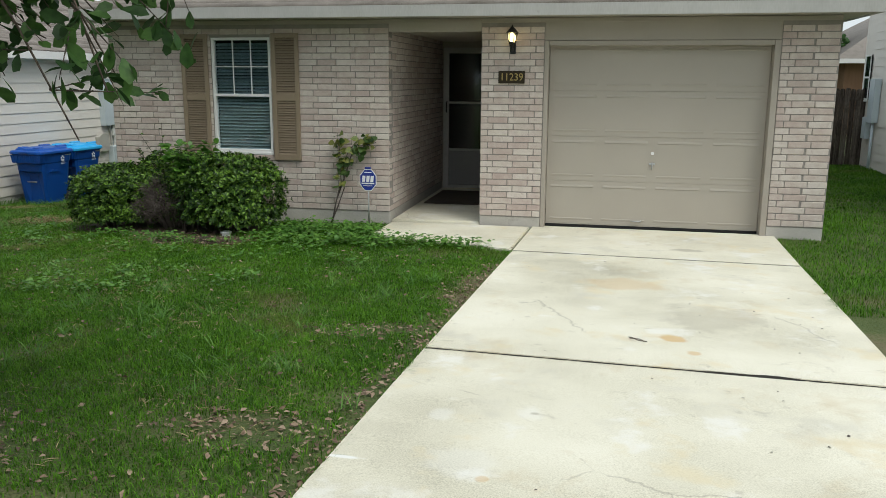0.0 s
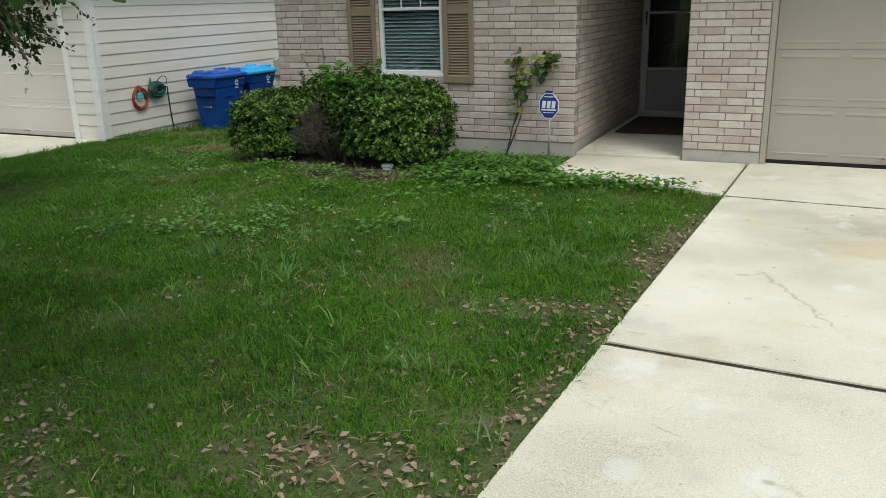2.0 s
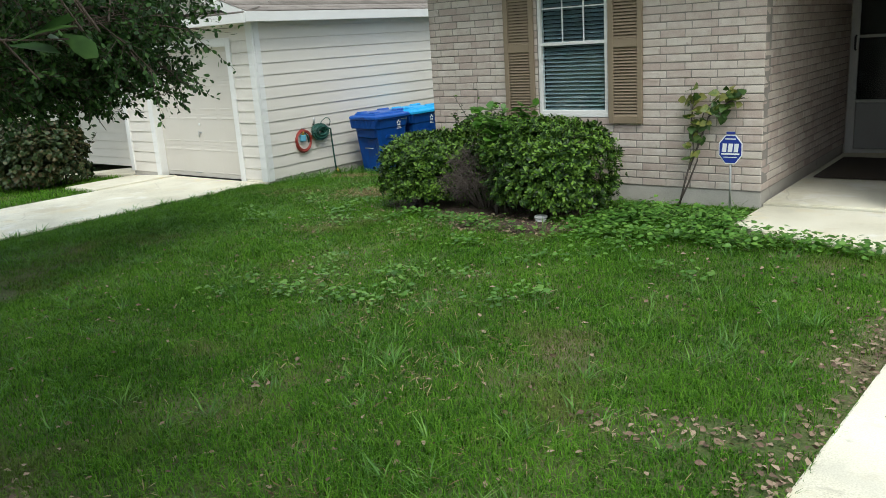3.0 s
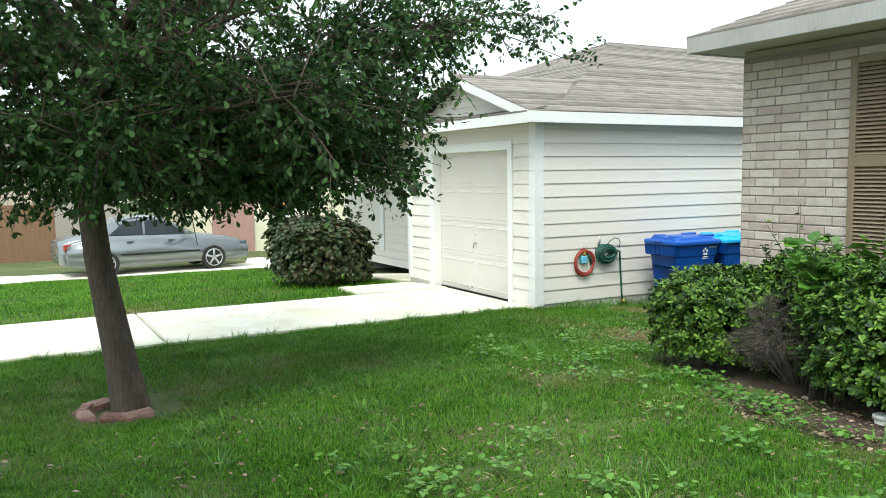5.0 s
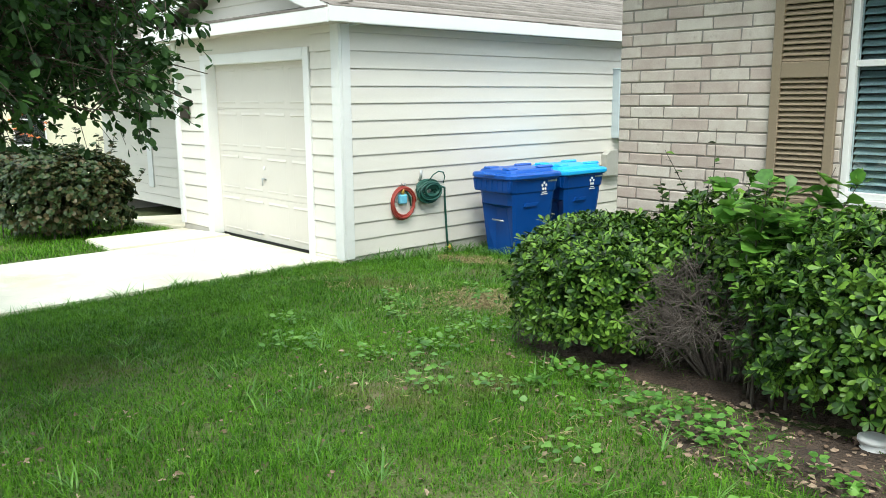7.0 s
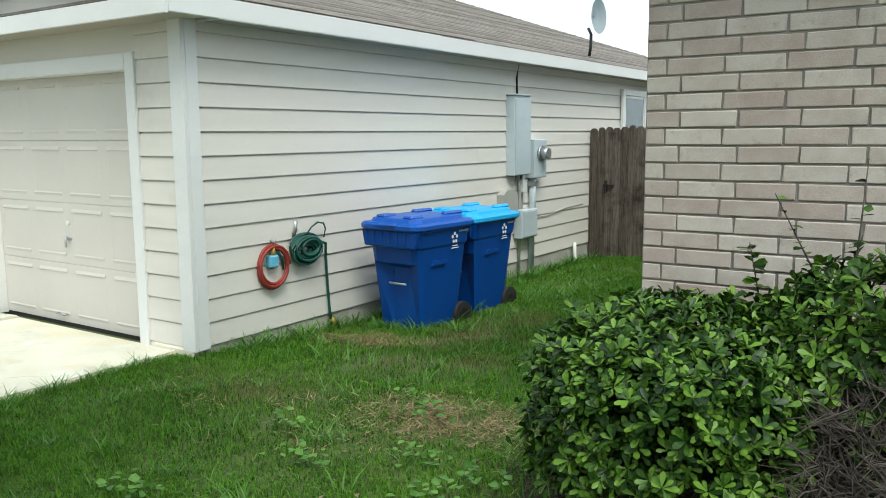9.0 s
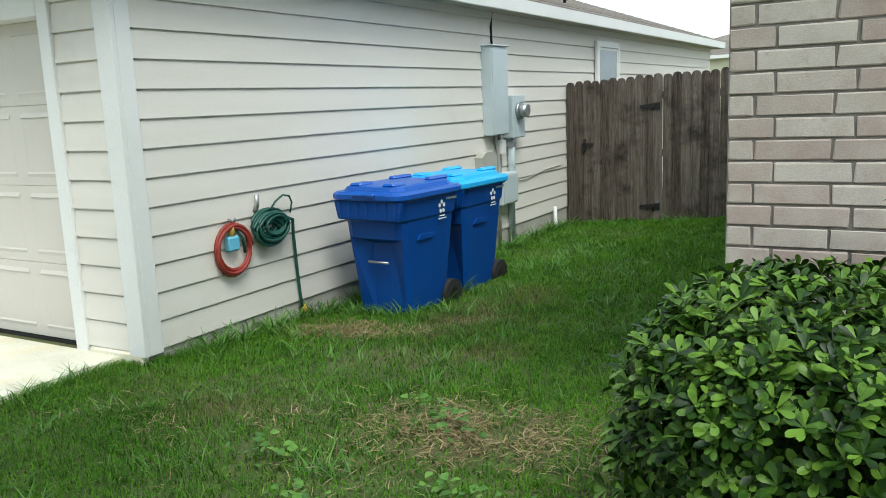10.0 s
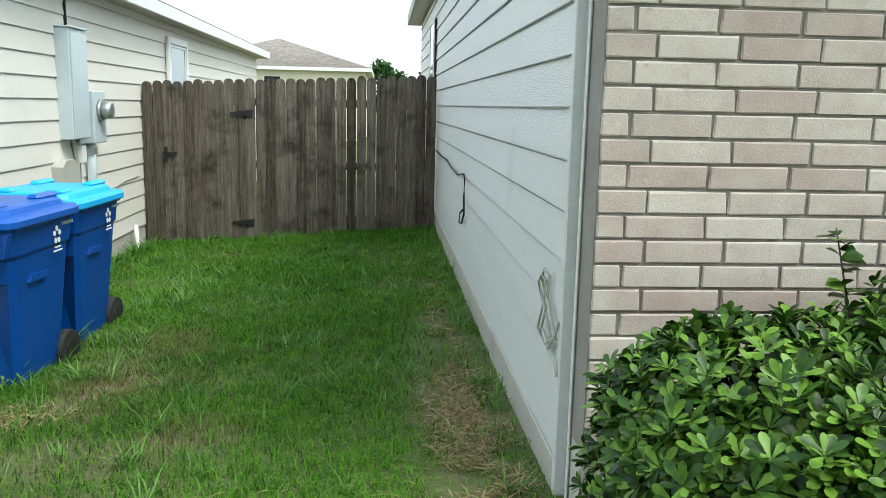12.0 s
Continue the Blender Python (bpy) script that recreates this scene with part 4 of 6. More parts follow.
# ---- wheeled bins ----
def wheeled_bin(x, y, turn, lid_mat, label):
    """A tall two-wheeled bin that tapers to its foot; its front looks along -y before the turn."""
    z = gz(x, y) - 0.04
    b = empty_thing("wheeled_bin", (0, 0, 0), label, "bin", "wheeled bins")
    w, d, h = 0.285, 0.355, 0.925
    bm = bmesh.new()
    levels = ((0.0, 0.74, 0.70), (0.05, 0.78, 0.75), (0.62, 0.92, 0.92), (0.74, 0.95, 0.95), (0.76, 0.99, 0.99), (h - 0.04, 1.03, 1.02), (h - 0.035, 1.08, 1.07), (h, 1.08, 1.07))
    rings = []
    for q, kx, ky in levels:
        a, c, r = w * kx, d * ky, 0.07
        ring = []
        for sx, sy, a0 in ((1, 1, 0), (-1, 1, 90), (-1, -1, 180), (1, -1, 270)):
            for t in (0, 45, 90):
                an = radians(a0 + t)
                ring.append(bm.verts.new((sx * (a - r) + r * math.cos(an), sy * (c - r) + r * math.sin(an), q)))
        rings.append(ring)
    for r0, r1 in zip(rings, rings[1:]):
        for k in range(12):
            bm.faces.new((r0[k], r0[(k + 1) % 12], r1[(k + 1) % 12], r1[k]))
    bm.faces.new(rings[0][::-1])
    bm.faces.new(rings[-1])
    bmesh.ops.recalc_face_normals(bm, faces=bm.faces)
    # the hollow in the front, behind the lift bar
    front = [f for f in bm.faces if f.normal.y < -0.9 and 0.2 < f.calc_center_median().z < 0.5]
    bmesh.ops.inset_region(bm, faces=front, thickness=0.05, use_even_offset=True)
    for vert in {v for f in front for v in f.verts}:
        high = vert.co.z > 0.3
        vert.co.x *= 0.42 if high else 0.5
        vert.co.y += 0.085 if high else 0.03
        vert.co.z += 0.005 if high else -0.07
    part("bin_body", bm, M["bin"], b)
    # flared skirt under the rim, with ribs
    bm = bmesh.new()
    prism(bm, [(-0.315, h - 0.03), (0.315, h - 0.03), (0.285, h - 0.165), (-0.285, h - 0.165)], "y", -d * 1.085, -d * 0.99)
    bmesh.ops.bevel(bm, geom=list(bm.edges), offset=0.007, segments=2, affect="EDGES")
    part("rim_skirt", bm, M["bin"], b)
    for k in range(7):
        u = -0.255 + 0.085 * k
        slab("rim_rib", (u - 0.011, -d * 1.112, h - 0.15), (u + 0.011, -d * 1.08, h - 0.035), M["bin"], b, bevel=0.004)
    bm = bmesh.new()
    tube(bm, [(-0.092, -0.288, 0.44), (0.092, -0.288, 0.44)], 0.010)
    part("lift_bar", bm, M["steel"], b, "bare metal lift bar")
    for s in (-1, 1):
        bm = bmesh.new()
        prism(bm, [(-0.16, 0.60), (0.02, 0.60), (0.05, 0.63), (-0.13, 0.64)], "x", s * w * 0.86, s * (w * 0.94 + 0.012))
        part("side_grip", bm, M["bin"], b)
    # printed emblem: five petals and bars
    bm = bmesh.new()
    for k in range(5):
        an = radians(90 + 72 * k)
        cy, cz = 0.12 + 0.03 * math.cos(an), 0.81 + 0.036 * math.sin(an)
        prism(bm, [(cy + 0.016 * math.cos(an + q), cz + 0.016 * math.sin(an + q)) for q in (radians(a) for a in range(0, 360, 60))], "x", w * 1.035, w * 1.035 + 0.003)
    for dz, half in ((-0.065, 0.035), (-0.085, 0.05)):
        box(bm, (w * 1.035, 0.12 - half, 0.81 + dz - 0.005), (w * 1.035 + 0.003, 0.12 + half, 0.81 + dz + 0.003))
    part("printed_emblem", bm, M["sign_white"], b, "white printed emblem")
    bm = bmesh.new()
    for k in range(7):
        box(bm, (w * 1.037, 0.18 + k * 0.02, 0.855), (w * 1.037 + 0.003, 0.194 + k * 0.02, 0.873))
    part("printed_number", bm, M["blind"], b)
    # lid, slightly domed, with raised ridges and a front lip
    bm = bmesh.new()
    rows = ((h - 0.022, 1.13, 1.11), (h - 0.012, 1.16, 1.135), (h + 0.018, 1.16, 1.135), (h + 0.036, 1.11, 1.09), (h + 0.040, 0.95, 0.97), (h + 0.068, 0.90, 0.93), (h + 0.076, 0.82, 0.87), (h + 0.080, 0.5, 0.5))
    rr = []
    for q, kx, ky in rows:
        a, c, r = w * kx, d * ky, 0.075
        ring = []
        for sx, sy, a0 in ((1, 1, 0), (-1, 1, 90), (-1, -1, 180), (1, -1, 270)):
            for t in (0, 45, 90):
                an = radians(a0 + t)
                ring.append(bm.verts.new((sx * (a - r) + r * math.cos(an), sy * (c - r) + r * math.sin(an) - 0.01, q)))
        rr.append(ring)
    for r0, r1 in zip(rr, rr[1:]):
        for k in range(12):
            bm.faces.new((r0[k], r0[(k + 1) % 12], r1[(k + 1) % 12], r1[k]))
    bm.faces.new(rr[0][::-1])
    bm.faces.new(rr[-1])
    bmesh.ops.recalc_face_normals(bm, faces=bm.faces)
    lid = part("lid", bm, lid_mat, b, "hinged plastic lid")
    for s in (-1, 1):
        slab("lid_ridge", (s * 0.15 - 0.055, -0.33, h + 0.066), (s * 0.15 + 0.055, -0.17, h + 0.094), lid_mat, lid, bevel=0.014)
        slab("lid_ridge", (s * 0.17 - 0.035, 0.12, h + 0.068), (s * 0.17 + 0.035, 0.36, h + 0.1), lid_mat, lid, bevel=0.015)
    slab("lid_handle", (-0.10, -0.435, h + 0.008), (0.10, -0.37, h + 0.032), lid_mat, lid, bevel=0.008)
    slab("hinge_bar", (-0.2, 0.36, h - 0.03), (0.2, 0.42, h + 0.03), M["bin"], b, bevel=0.012)
    slab("axle", (-0.25, 0.27, 0.075), (0.25, 0.295, 0.10), M["black"], b)
    for s in (-1, 1):
        bm = bmesh.new()
        tube(bm, [(s * 0.205, 0.285, 0.11), (s * 0.262, 0.285, 0.11)], 0.115, 20)
        wheel = part("wheel", bm, M["rubber"], b, "black rubber wheel")
        bm = bmesh.new()
        tube(bm, [(s * 0.260, 0.285, 0.11), (s * 0.268, 0.285, 0.11)], 0.06, 14)
        part("hub", bm, M["black"], wheel)
    b.matrix_basis = pose(x, y, z, 0, 0, turn)
    return b


wheeled_bin(-9.38, 10.73, -5, M["bin_lid"], "dark blue wheeled bin on the grass against pale siding")
wheeled_bin(-9.38, 11.58, -3, M["bin_lid_light"], "blue wheeled bin with a faded light blue lid")


# ---- hoses and wall boxes on the pale siding ----
def coil(cx, cy, cz, radius, turns, wire, seed, spread=0.02, flat=1.0):
    rng = np.random.default_rng(seed)
    pts = []
    for k in range(turns * 20 + 1):
        an = 2 * math.pi * k / 20
        r = radius * (1 + 0.07 * math.sin(an * 0.31 + seed) + 0.025 * math.sin(an * 2.3))
        pts.append((cx + spread * math.sin(an * 0.17 + 1), cy + r * math.cos(an), cz + flat * r * math.sin(an) - 0.01 * math.sin(an * 0.4)))
    return pts


red = empty_thing("garden_hose", (-9.93, 9.61, -0.25), "short red hose coiled on a hook with a cyan spray nozzle", "hose")
tube_part("hose", coil(-9.925, 9.61, -0.26, 0.15, 3, 0.012, 2, 0.014, 1.05), 0.013, M["hose_red"], red)
tube_part("hook", [(-9.955, 9.61, -0.06), (-9.90, 9.61, -0.075), (-9.89, 9.61, -0.05)], 0.008, M["steel"], red)
slab("spray_nozzle", (-9.95, 9.55, -0.27), (-9.895, 9.65, -0.17), M["cyan"], red, "cyan plastic nozzle", 0.012)
tube_part("nozzle_fitting", [(-9.92, 9.60, -0.17), (-9.92, 9.60, -0.10)], 0.02, M["yellow"], red, "yellow fitting")
tube_part("nozzle_cord", [(-9.93, 9.64, -0.12), (-9.92, 9.70, -0.2), (-9.93, 9.72, -0.30)], 0.01, M["hose_green"], red)
green = empty_thing("garden_hose", (-9.92, 9.93, -0.15), "dark green garden hose bundled on a wall hook", "hose")
for k in range(10):
    tube_part("hose_loop", coil(-9.935 + 0.017 * (k % 4), 9.94 + 0.022 * math.sin(k * 2.1), -0.16 + 0.02 * math.cos(k * 1.7), 0.165 - 0.009 * k, 2, 0.011, k + 3, 0.02, 0.66), 0.0115, M["hose_green"], green, sides=6)
tube_part("hose_tail", [(-9.90, 10.05, -0.10), (-9.89, 10.16, -0.14), (-9.92, 10.19, -0.25), (-9.93, 10.215, -0.5), (-9.925, 10.225, -0.70), (-9.92, 10.24, -0.85)], 0.012, M["hose_green"], green)
tube_part("loose_loop", [(-9.90, 9.93, -0.06), (-9.88, 9.98, 0.01), (-9.88, 10.06, 0.045), (-9.89, 10.14, 0.03), (-9.90, 10.175, -0.02), (-9.90, 10.15, -0.09)], 0.007, M["hose_green"], green)
tube_part("hook", [(-9.945, 9.84, -0.04), (-9.92, 9.84, 0.0), (-9.915, 9.84, 0.07)], 0.016, M["steel"], green)
tube_part("hose_end", [(-9.92, 10.24, -0.80), (-9.91, 10.27, -0.845)], 0.022, M["yellow"], green, "yellow hose coupling")

wall_box = empty_thing("electrical_box", (-9.9, 13.5, 0.2), "tall pale grey electrical cabinet on the siding", "electrical box")
slab("cabinet", (-9.965, 13.37, 0.19), (-9.84, 13.75, 1.095), M["box"], wall_box, bevel=0.008)
slab("cover", (-9.839, 13.382, 0.20), (-9.828, 13.738, 1.06), M["box"], wall_box, bevel=0.003)
slab("hood", (-9.97, 13.36, 1.097), (-9.82, 13.76, 1.113), M["box"], wall_box, bevel=0.006)
meter = empty_thing("electric_meter", (-9.9, 14.0, 0.2), "grey meter box with a round glass meter", "meter")
slab("meter_box", (-9.965, 13.84, 0.14), (-9.83, 14.16, 0.60), M["box"], meter, bevel=0.008)
tube_part("meter_ring", [(-9.829, 14.0, 0.43), (-9.80, 14.0, 0.43)], 0.095, M["steel"], meter, sides=20)
tube_part("meter_glass", [(-9.799, 14.0, 0.43), (-9.72, 14.0, 0.43)], [0.08, 0.065], M["steel"], meter, sides=20)
pipes = empty_thing("conduit", (-9.93, 13.9, -0.9), "grey electrical conduits running down the siding", "conduit")
tube_part("pipe", [(-9.90, 13.93, 0.14), (-9.90, 13.93, -0.28), (-9.92, 13.94, -0.30), (-9.92, 13.94, -1.10)], 0.04, M["box"], pipes, sides=12)
tube_part("pipe", [(-9.93, 13.70, 0.19), (-9.93, 13.70, -0.25)], 0.018, M["steel"], pipes)
tube_part("pipe", [(-9.93, 13.60, 0.19), (-9.93, 13.66, 0.0), (-9.93, 13.64, -1.08)], 0.02, M["box_tan"], pipes)
tube_part("cable", [(-9.95, 13.62, 1.11), (-9.945, 13.6, 1.3), (-9.95, 13.68, 1.52), (-9.75, 13.9, 1.535)], 0.013, M["black"], pipes, "black service cable")
slab("coupling", (-9.955, 13.66, -0.02), (-9.88, 13.76, 0.13), M["white"], pipes)
slab("coupling", (-9.96, 13.88, 0.04), (-9.86, 13.98, 0.10), M["steel"], pipes)
small = empty_thing("junction_box", (-9.9, 13.3, -0.2), "beige rounded plastic junction box", "junction box")
bm = bmesh.new()
prism(bm, [(13.16, -0.30), (13.48, -0.30), (13.48, -0.02), (13.42, 0.03), (13.24, 0.03), (13.16, -0.02)], "x", -9.955, -9.86)
part("box_cover", bm, M["box_tan"], small)
lower = empty_thing("junction_box", (-9.9, 13.8, -0.5), "pale grey cable box on the siding", "junction box")
slab("box_cover", (-9.955, 13.55, -0.56), (-9.83, 13.93, -0.22), M["box"], lower, bevel=0.012)
slab("box_lid", (-9.829, 13.57, -0.54), (-9.82, 13.91, -0.24), M["box"], lower, bevel=0.003)
tube_part("cable", [(-9.95, 13.93, -0.35), (-9.945, 14.4, -0.36), (-9.945, 15.0, -0.30), (-9.945, 15.5, -0.29)], 0.006, M["box_tan"], lower)
stake = empty_thing("pipe_stub", (-9.8, 15.0, -1.05), "white plastic pipe stub leaning by the foundation", "pipe")
tube_part("pipe", [(-9.86, 15.0, -1.12), (-9.90, 15.06, -0.72)], 0.022, M["white"], stake, sides=10)
dish = empty_thing("satellite_dish", (-9.95, 12.5, 1.8), "grey satellite dish on a curved arm on the eave", "satellite dish")
tube_part("arm", [(-9.72, 13.3, 1.70), (-9.70, 13.3, 1.82), (-9.72, 13.35, 1.98), (-9.78, 13.4, 2.06)], 0.02, M["black"], dish)
bm = bmesh.new()
rings = []
for r, dz in ((0.02, 0.0), (0.12, 0.012), (0.22, 0.045)):
    rings.append([bm.verts.new((-9.70 + dz * 1.6, 13.38 + r * 1.1 * math.cos(a), 2.20 + r * math.sin(a))) for a in (2 * math.pi * k / 20 for k in range(20))])
for r0, r1 in zip(rings, rings[1:]):
    for k in range(20):
        bm.faces.new((r0[k], r0[(k + 1) % 20], r1[(k + 1) % 20], r1[k]))
bm.faces.new(rings[0][::-1])
bmesh.ops.solidify(bm, geom=list(bm.faces), thickness=0.008)
part("reflector", bm, M["box"], dish)
for thing in (wall_box, meter, pipes, small, lower):
    thing.location += Vector((0, -0.1, 0.055))
dish.location += Vector((0, 1.72, 0.0))
plaque = slab("house_plaque", (-13.36, 8.735, 0.56), (-13.13, 8.758, 0.73), M["bronze"])
tagged(plaque, "small dark house plaque on pale siding", "sign")

# wires on the grey side wall
wire = empty_thing("loose_wire", (-6.45, 12, 0.2), "thin black wire hanging loose on grey siding", "wire")
tube_part("wire", [(-6.70, 15.5, 0.10), (-6.695, 14.6, 0.085), (-6.70, 13.9, 0.10), (-6.70, 13.44, 0.065), (-6.695, 12.8, 0.05), (-6.70, 12.3, 0.10), (-6.70, 12.2, 0.075), (-6.705, 12.18, -0.05), (-6.70, 12.2, -0.19), (-6.695, 12.42, -0.29), (-6.70, 12.56, -0.30), (-6.70, 12.5, -0.22), (-6.70, 12.3, -0.17)], 0.007, M["black"], wire)
cords = empty_thing("loose_cable", (-6.45, 9.2, -0.1), "pale grey cable looped loosely beside the corner trim", "cable")
for dy, dz in ((0.0, 0.0), (0.055, -0.03)):
    tube_part("cable", [(-6.695, 8.96 + dy, -0.20 + dz), (-6.70, 9.10 + dy, -0.10 + dz), (-6.705, 9.2 + dy, -0.03 + dz), (-6.705, 9.16 + dy, 0.01 + dz), (-6.70, 9.09 + dy, 0.0 + dz), (-6.70, 9.12 + dy, -0.12), (-6.705, 9.18 + dy, -0.23), (-6.70, 9.06 + dy, -0.26), (-6.70, 8.97, -0.20), (-6.695, 8.93, -0.13)], 0.0055, M["box_tan"], cords)
tube_part("cable", [(-6.70, 9.17, -0.22), (-6.70, 9.05, -0.27), (-6.695, 8.95, -0.28), (-6.695, 8.92, -0.32)], 0.0055, M["box_tan"], cords)

red.location += Vector((0, -0.08, -0.03))
green.location += Vector((0, -0.06, -0.03))

# ---- porch lamp, number, yard sign ----
lamp = empty_thing("wall_lantern", (-1.18, 8.66, 1.6), "lit dark metal coach lantern on the brick pier", "lamp")
slab("back_plate", (-1.215, 8.655, 1.50), (-1.145, 8.678, 1.66), M["black"], lamp)
tube_part("bracket", [(-1.18, 8.655, 1.56), (-1.18, 8.60, 1.54), (-1.18, 8.565, 1.58), (-1.18, 8.565, 1.615)], 0.012, M["black"], lamp)
tube_part("base", [(-1.18, 8.565, 1.615), (-1.18, 8.565, 1.635)], 0.045, M["black"], lamp, sides=6)
tube_part("lantern_glass", [(-1.18, 8.565, 1.636), (-1.18, 8.565, 1.745)], [0.04, 0.062], M["glass"], lamp, sides=6).visible_shadow = False
tube_part("bulb", [(-1.18, 8.565, 1.645), (-1.18, 8.565, 1.67), (-1.18, 8.565, 1.71), (-1.18, 8.565, 1.735)], [0.014, 0.032, 0.030, 0.008], M["bulb"], lamp, "glowing warm bulb", 10)
for k in range(6):
    an = radians(60 * k)
    tube_part("glazing_bar", [(-1.18 + 0.042 * math.cos(an), 8.565 + 0.042 * math.sin(an), 1.635), (-1.18 + 0.064 * math.cos(an), 8.565 + 0.064 * math.sin(an), 1.747)], 0.004, M["black"], lamp, sides=4)
tube_part("cap", [(-1.18, 8.565, 1.747), (-1.18, 8.565, 1.765), (-1.18, 8.565, 1.80), (-1.18, 8.565, 1.815), (-1.18, 8.565, 1.84)], [0.078, 0.06, 0.03, 0.012, 0.004], M["black"], lamp, sides=12)
number = empty_thing("house_number", (-1.19, 8.67, 1.15), "dark bronze number plate with brass numerals 11239", "sign")
slab("plate", (-1.352, 8.662, 1.15), (-1.028, 8.678, 1.30), M["bronze"], number, bevel=0.004)
txt = bpy.data.curves.new("numerals", "FONT")
txt.body, txt.size, txt.extrude, txt.align_x, txt.align_y = "11239", 0.125, 0.003, "CENTER", "CENTER"
holder = bpy.data.objects.new("numerals", txt)
scene.collection.objects.link(holder)
bpy.context.view_layer.update()
nm = bpy.data.meshes.new_from_object(holder)
bpy.data.objects.remove(holder)
nm.transform(pose(0.0, -0.012, 0.073, 90) @ Matrix.Diagonal((0.92, 1, 1, 1)))
nm.materials.clear()
nm.materials.append(M["brass"])
digits = new("numerals", nm)
digits.parent = number

yard_sign = empty_thing("yard_sign", (-2.97, 8.47, gz(-2.97, 8.47)), "blue octagonal yard sign with white print on a stake", "sign")
tube_part("stake", [(-2.97, 8.475, gz(-2.97, 8.47) - 0.1), (-2.97, 8.475, -0.02)], 0.011, M["steel"], yard_sign)
for name, r, y0, y1, mat in (("sign_border", 0.138, 8.458, 8.466, M["sign_white"]), ("sign_face", 0.128, 8.4555, 8.459, M["sign_blue"])):
    bm = bmesh.new()
    prism(bm, [(-2.97 + r * 0.86 * math.cos(radians(22.5 + 45 * k)), -0.065 + r * 1.08 * math.sin(radians(22.5 + 45 * k))) for k in range(8)], "y", y0, y1)
    part(name, bm, mat, yard_sign)
bm = bmesh.new()
for u0, u1, q0, q1 in ((-0.085, 0.085, -0.115, -0.10), (-0.05, 0.05, 0.028, 0.038), (-0.06, 0.06, -0.142, -0.135)):
    box(bm, (-2.97 + u0, 8.453, q0), (-2.97 + u1, 8.4552, q1))
for u in (-0.055, 0.0, 0.055):
    prism(bm, [(-2.97 + u - 0.024, -0.09), (-2.97 + u + 0.016, -0.09), (-2.97 + u + 0.024, -0.01), (-2.97 + u - 0.016, -0.01)], "y", 8.453, 8.4552)
part("printed_emblem", bm, M["sign_white"], yard_sign, "white printed block shapes")
slab("sign_cap", (-3.01, 8.452, 0.075), (-2.93, 8.47, 0.1), M["sign_blue"], yard_sign)

cleanout = empty_thing("drain_cover", (-4.48, 7.51, gz(-4.48, 7.51)), "white plastic drain cap standing out of bare soil", "pipe")
tube_part("pipe", [(-4.48, 7.51, gz(-4.48, 7.51) - 0.1), (-4.48, 7.51, -0.645)], 0.055, M["white"], cleanout, sides=16)
tube_part("cap", [(-4.48, 7.51, -0.644), (-4.48, 7.51, -0.625), (-4.48, 7.51, -0.618)], [0.066, 0.066, 0.05], M["white"], cleanout, sides=16)


# ---- shrubs ----
def rosettes(rng, centres, normals, leaves, size, profile, tilt=(0.45, 0.95)):
    """Whorls of leaves, one at each centre, opening along its normal."""
    n = len(centres)
    p = np.repeat(centres, leaves, 0)
    nn = np.repeat(unit(normals + 0.35 * rng.normal(size=(n, 3))), leaves, 0)
    any_dir = rough_dirs(rng, n)
    u = unit(np.cross(unit(normals), any_dir))
    u = np.repeat(u, leaves, 0)
    v = np.cross(nn, u)
    an = np.tile(np.arange(leaves) * 2.399, n) + np.repeat(rng.uniform(0, 6.28, n), leaves)
    lift = rng.uniform(*tilt, len(p))[:, None]
    out = u * np.cos(an)[:, None] + v * np.sin(an)[:, None]
    axis = unit(out * lift + nn * (1 - 0.75 * lift))
    up = unit(nn - out * 0.4)
    return leaf_arrays(p + axis * 0.004, axis, up, rng.uniform(size[0], size[1], len(p)), profile, 0.22, 0.12)


def single_leaves(rng, parent, centres, normals, mat):
    """Single leaves over the shrub's near face, on three shared meshes."""
    made = []
    for ln in (0.042, 0.05, 0.058):
        v, f = leaf_arrays(np.zeros((1, 3)), np.array([[1.0, 0, 0]]), np.array([[0, 0, 1.0]]), ln, OBOVATE, 0.22, 0.12)
        made.append(array_mesh("leaf", v, f, mat))
    off = root_offset(parent)
    for p, n in zip(centres, unit(normals)):
        a = Vector(rng.normal(0, 1, 3))
        nn = Vector(n)
        x = (a - nn * a.dot(nn)).normalized() * 0.8 + nn * 0.45
        x.normalize()
        y = nn.cross(x).normalized()
        z = x.cross(y)
        ob = new("leaf", made[int(rng.integers(0, 3))])
        ob.parent = parent
        ob.matrix_basis = Matrix.Translation(Vector(p) - off) @ Matrix((x, y, z)).transposed().to_4x4()


def lumpy(rng, d, lumps=9, amount=0.16):
    c = rough_dirs(rng, lumps)
    return 1 + amount * (np.max(d @ c.T, 1) - 0.75) + 0.06 * rng.normal(size=len(d))


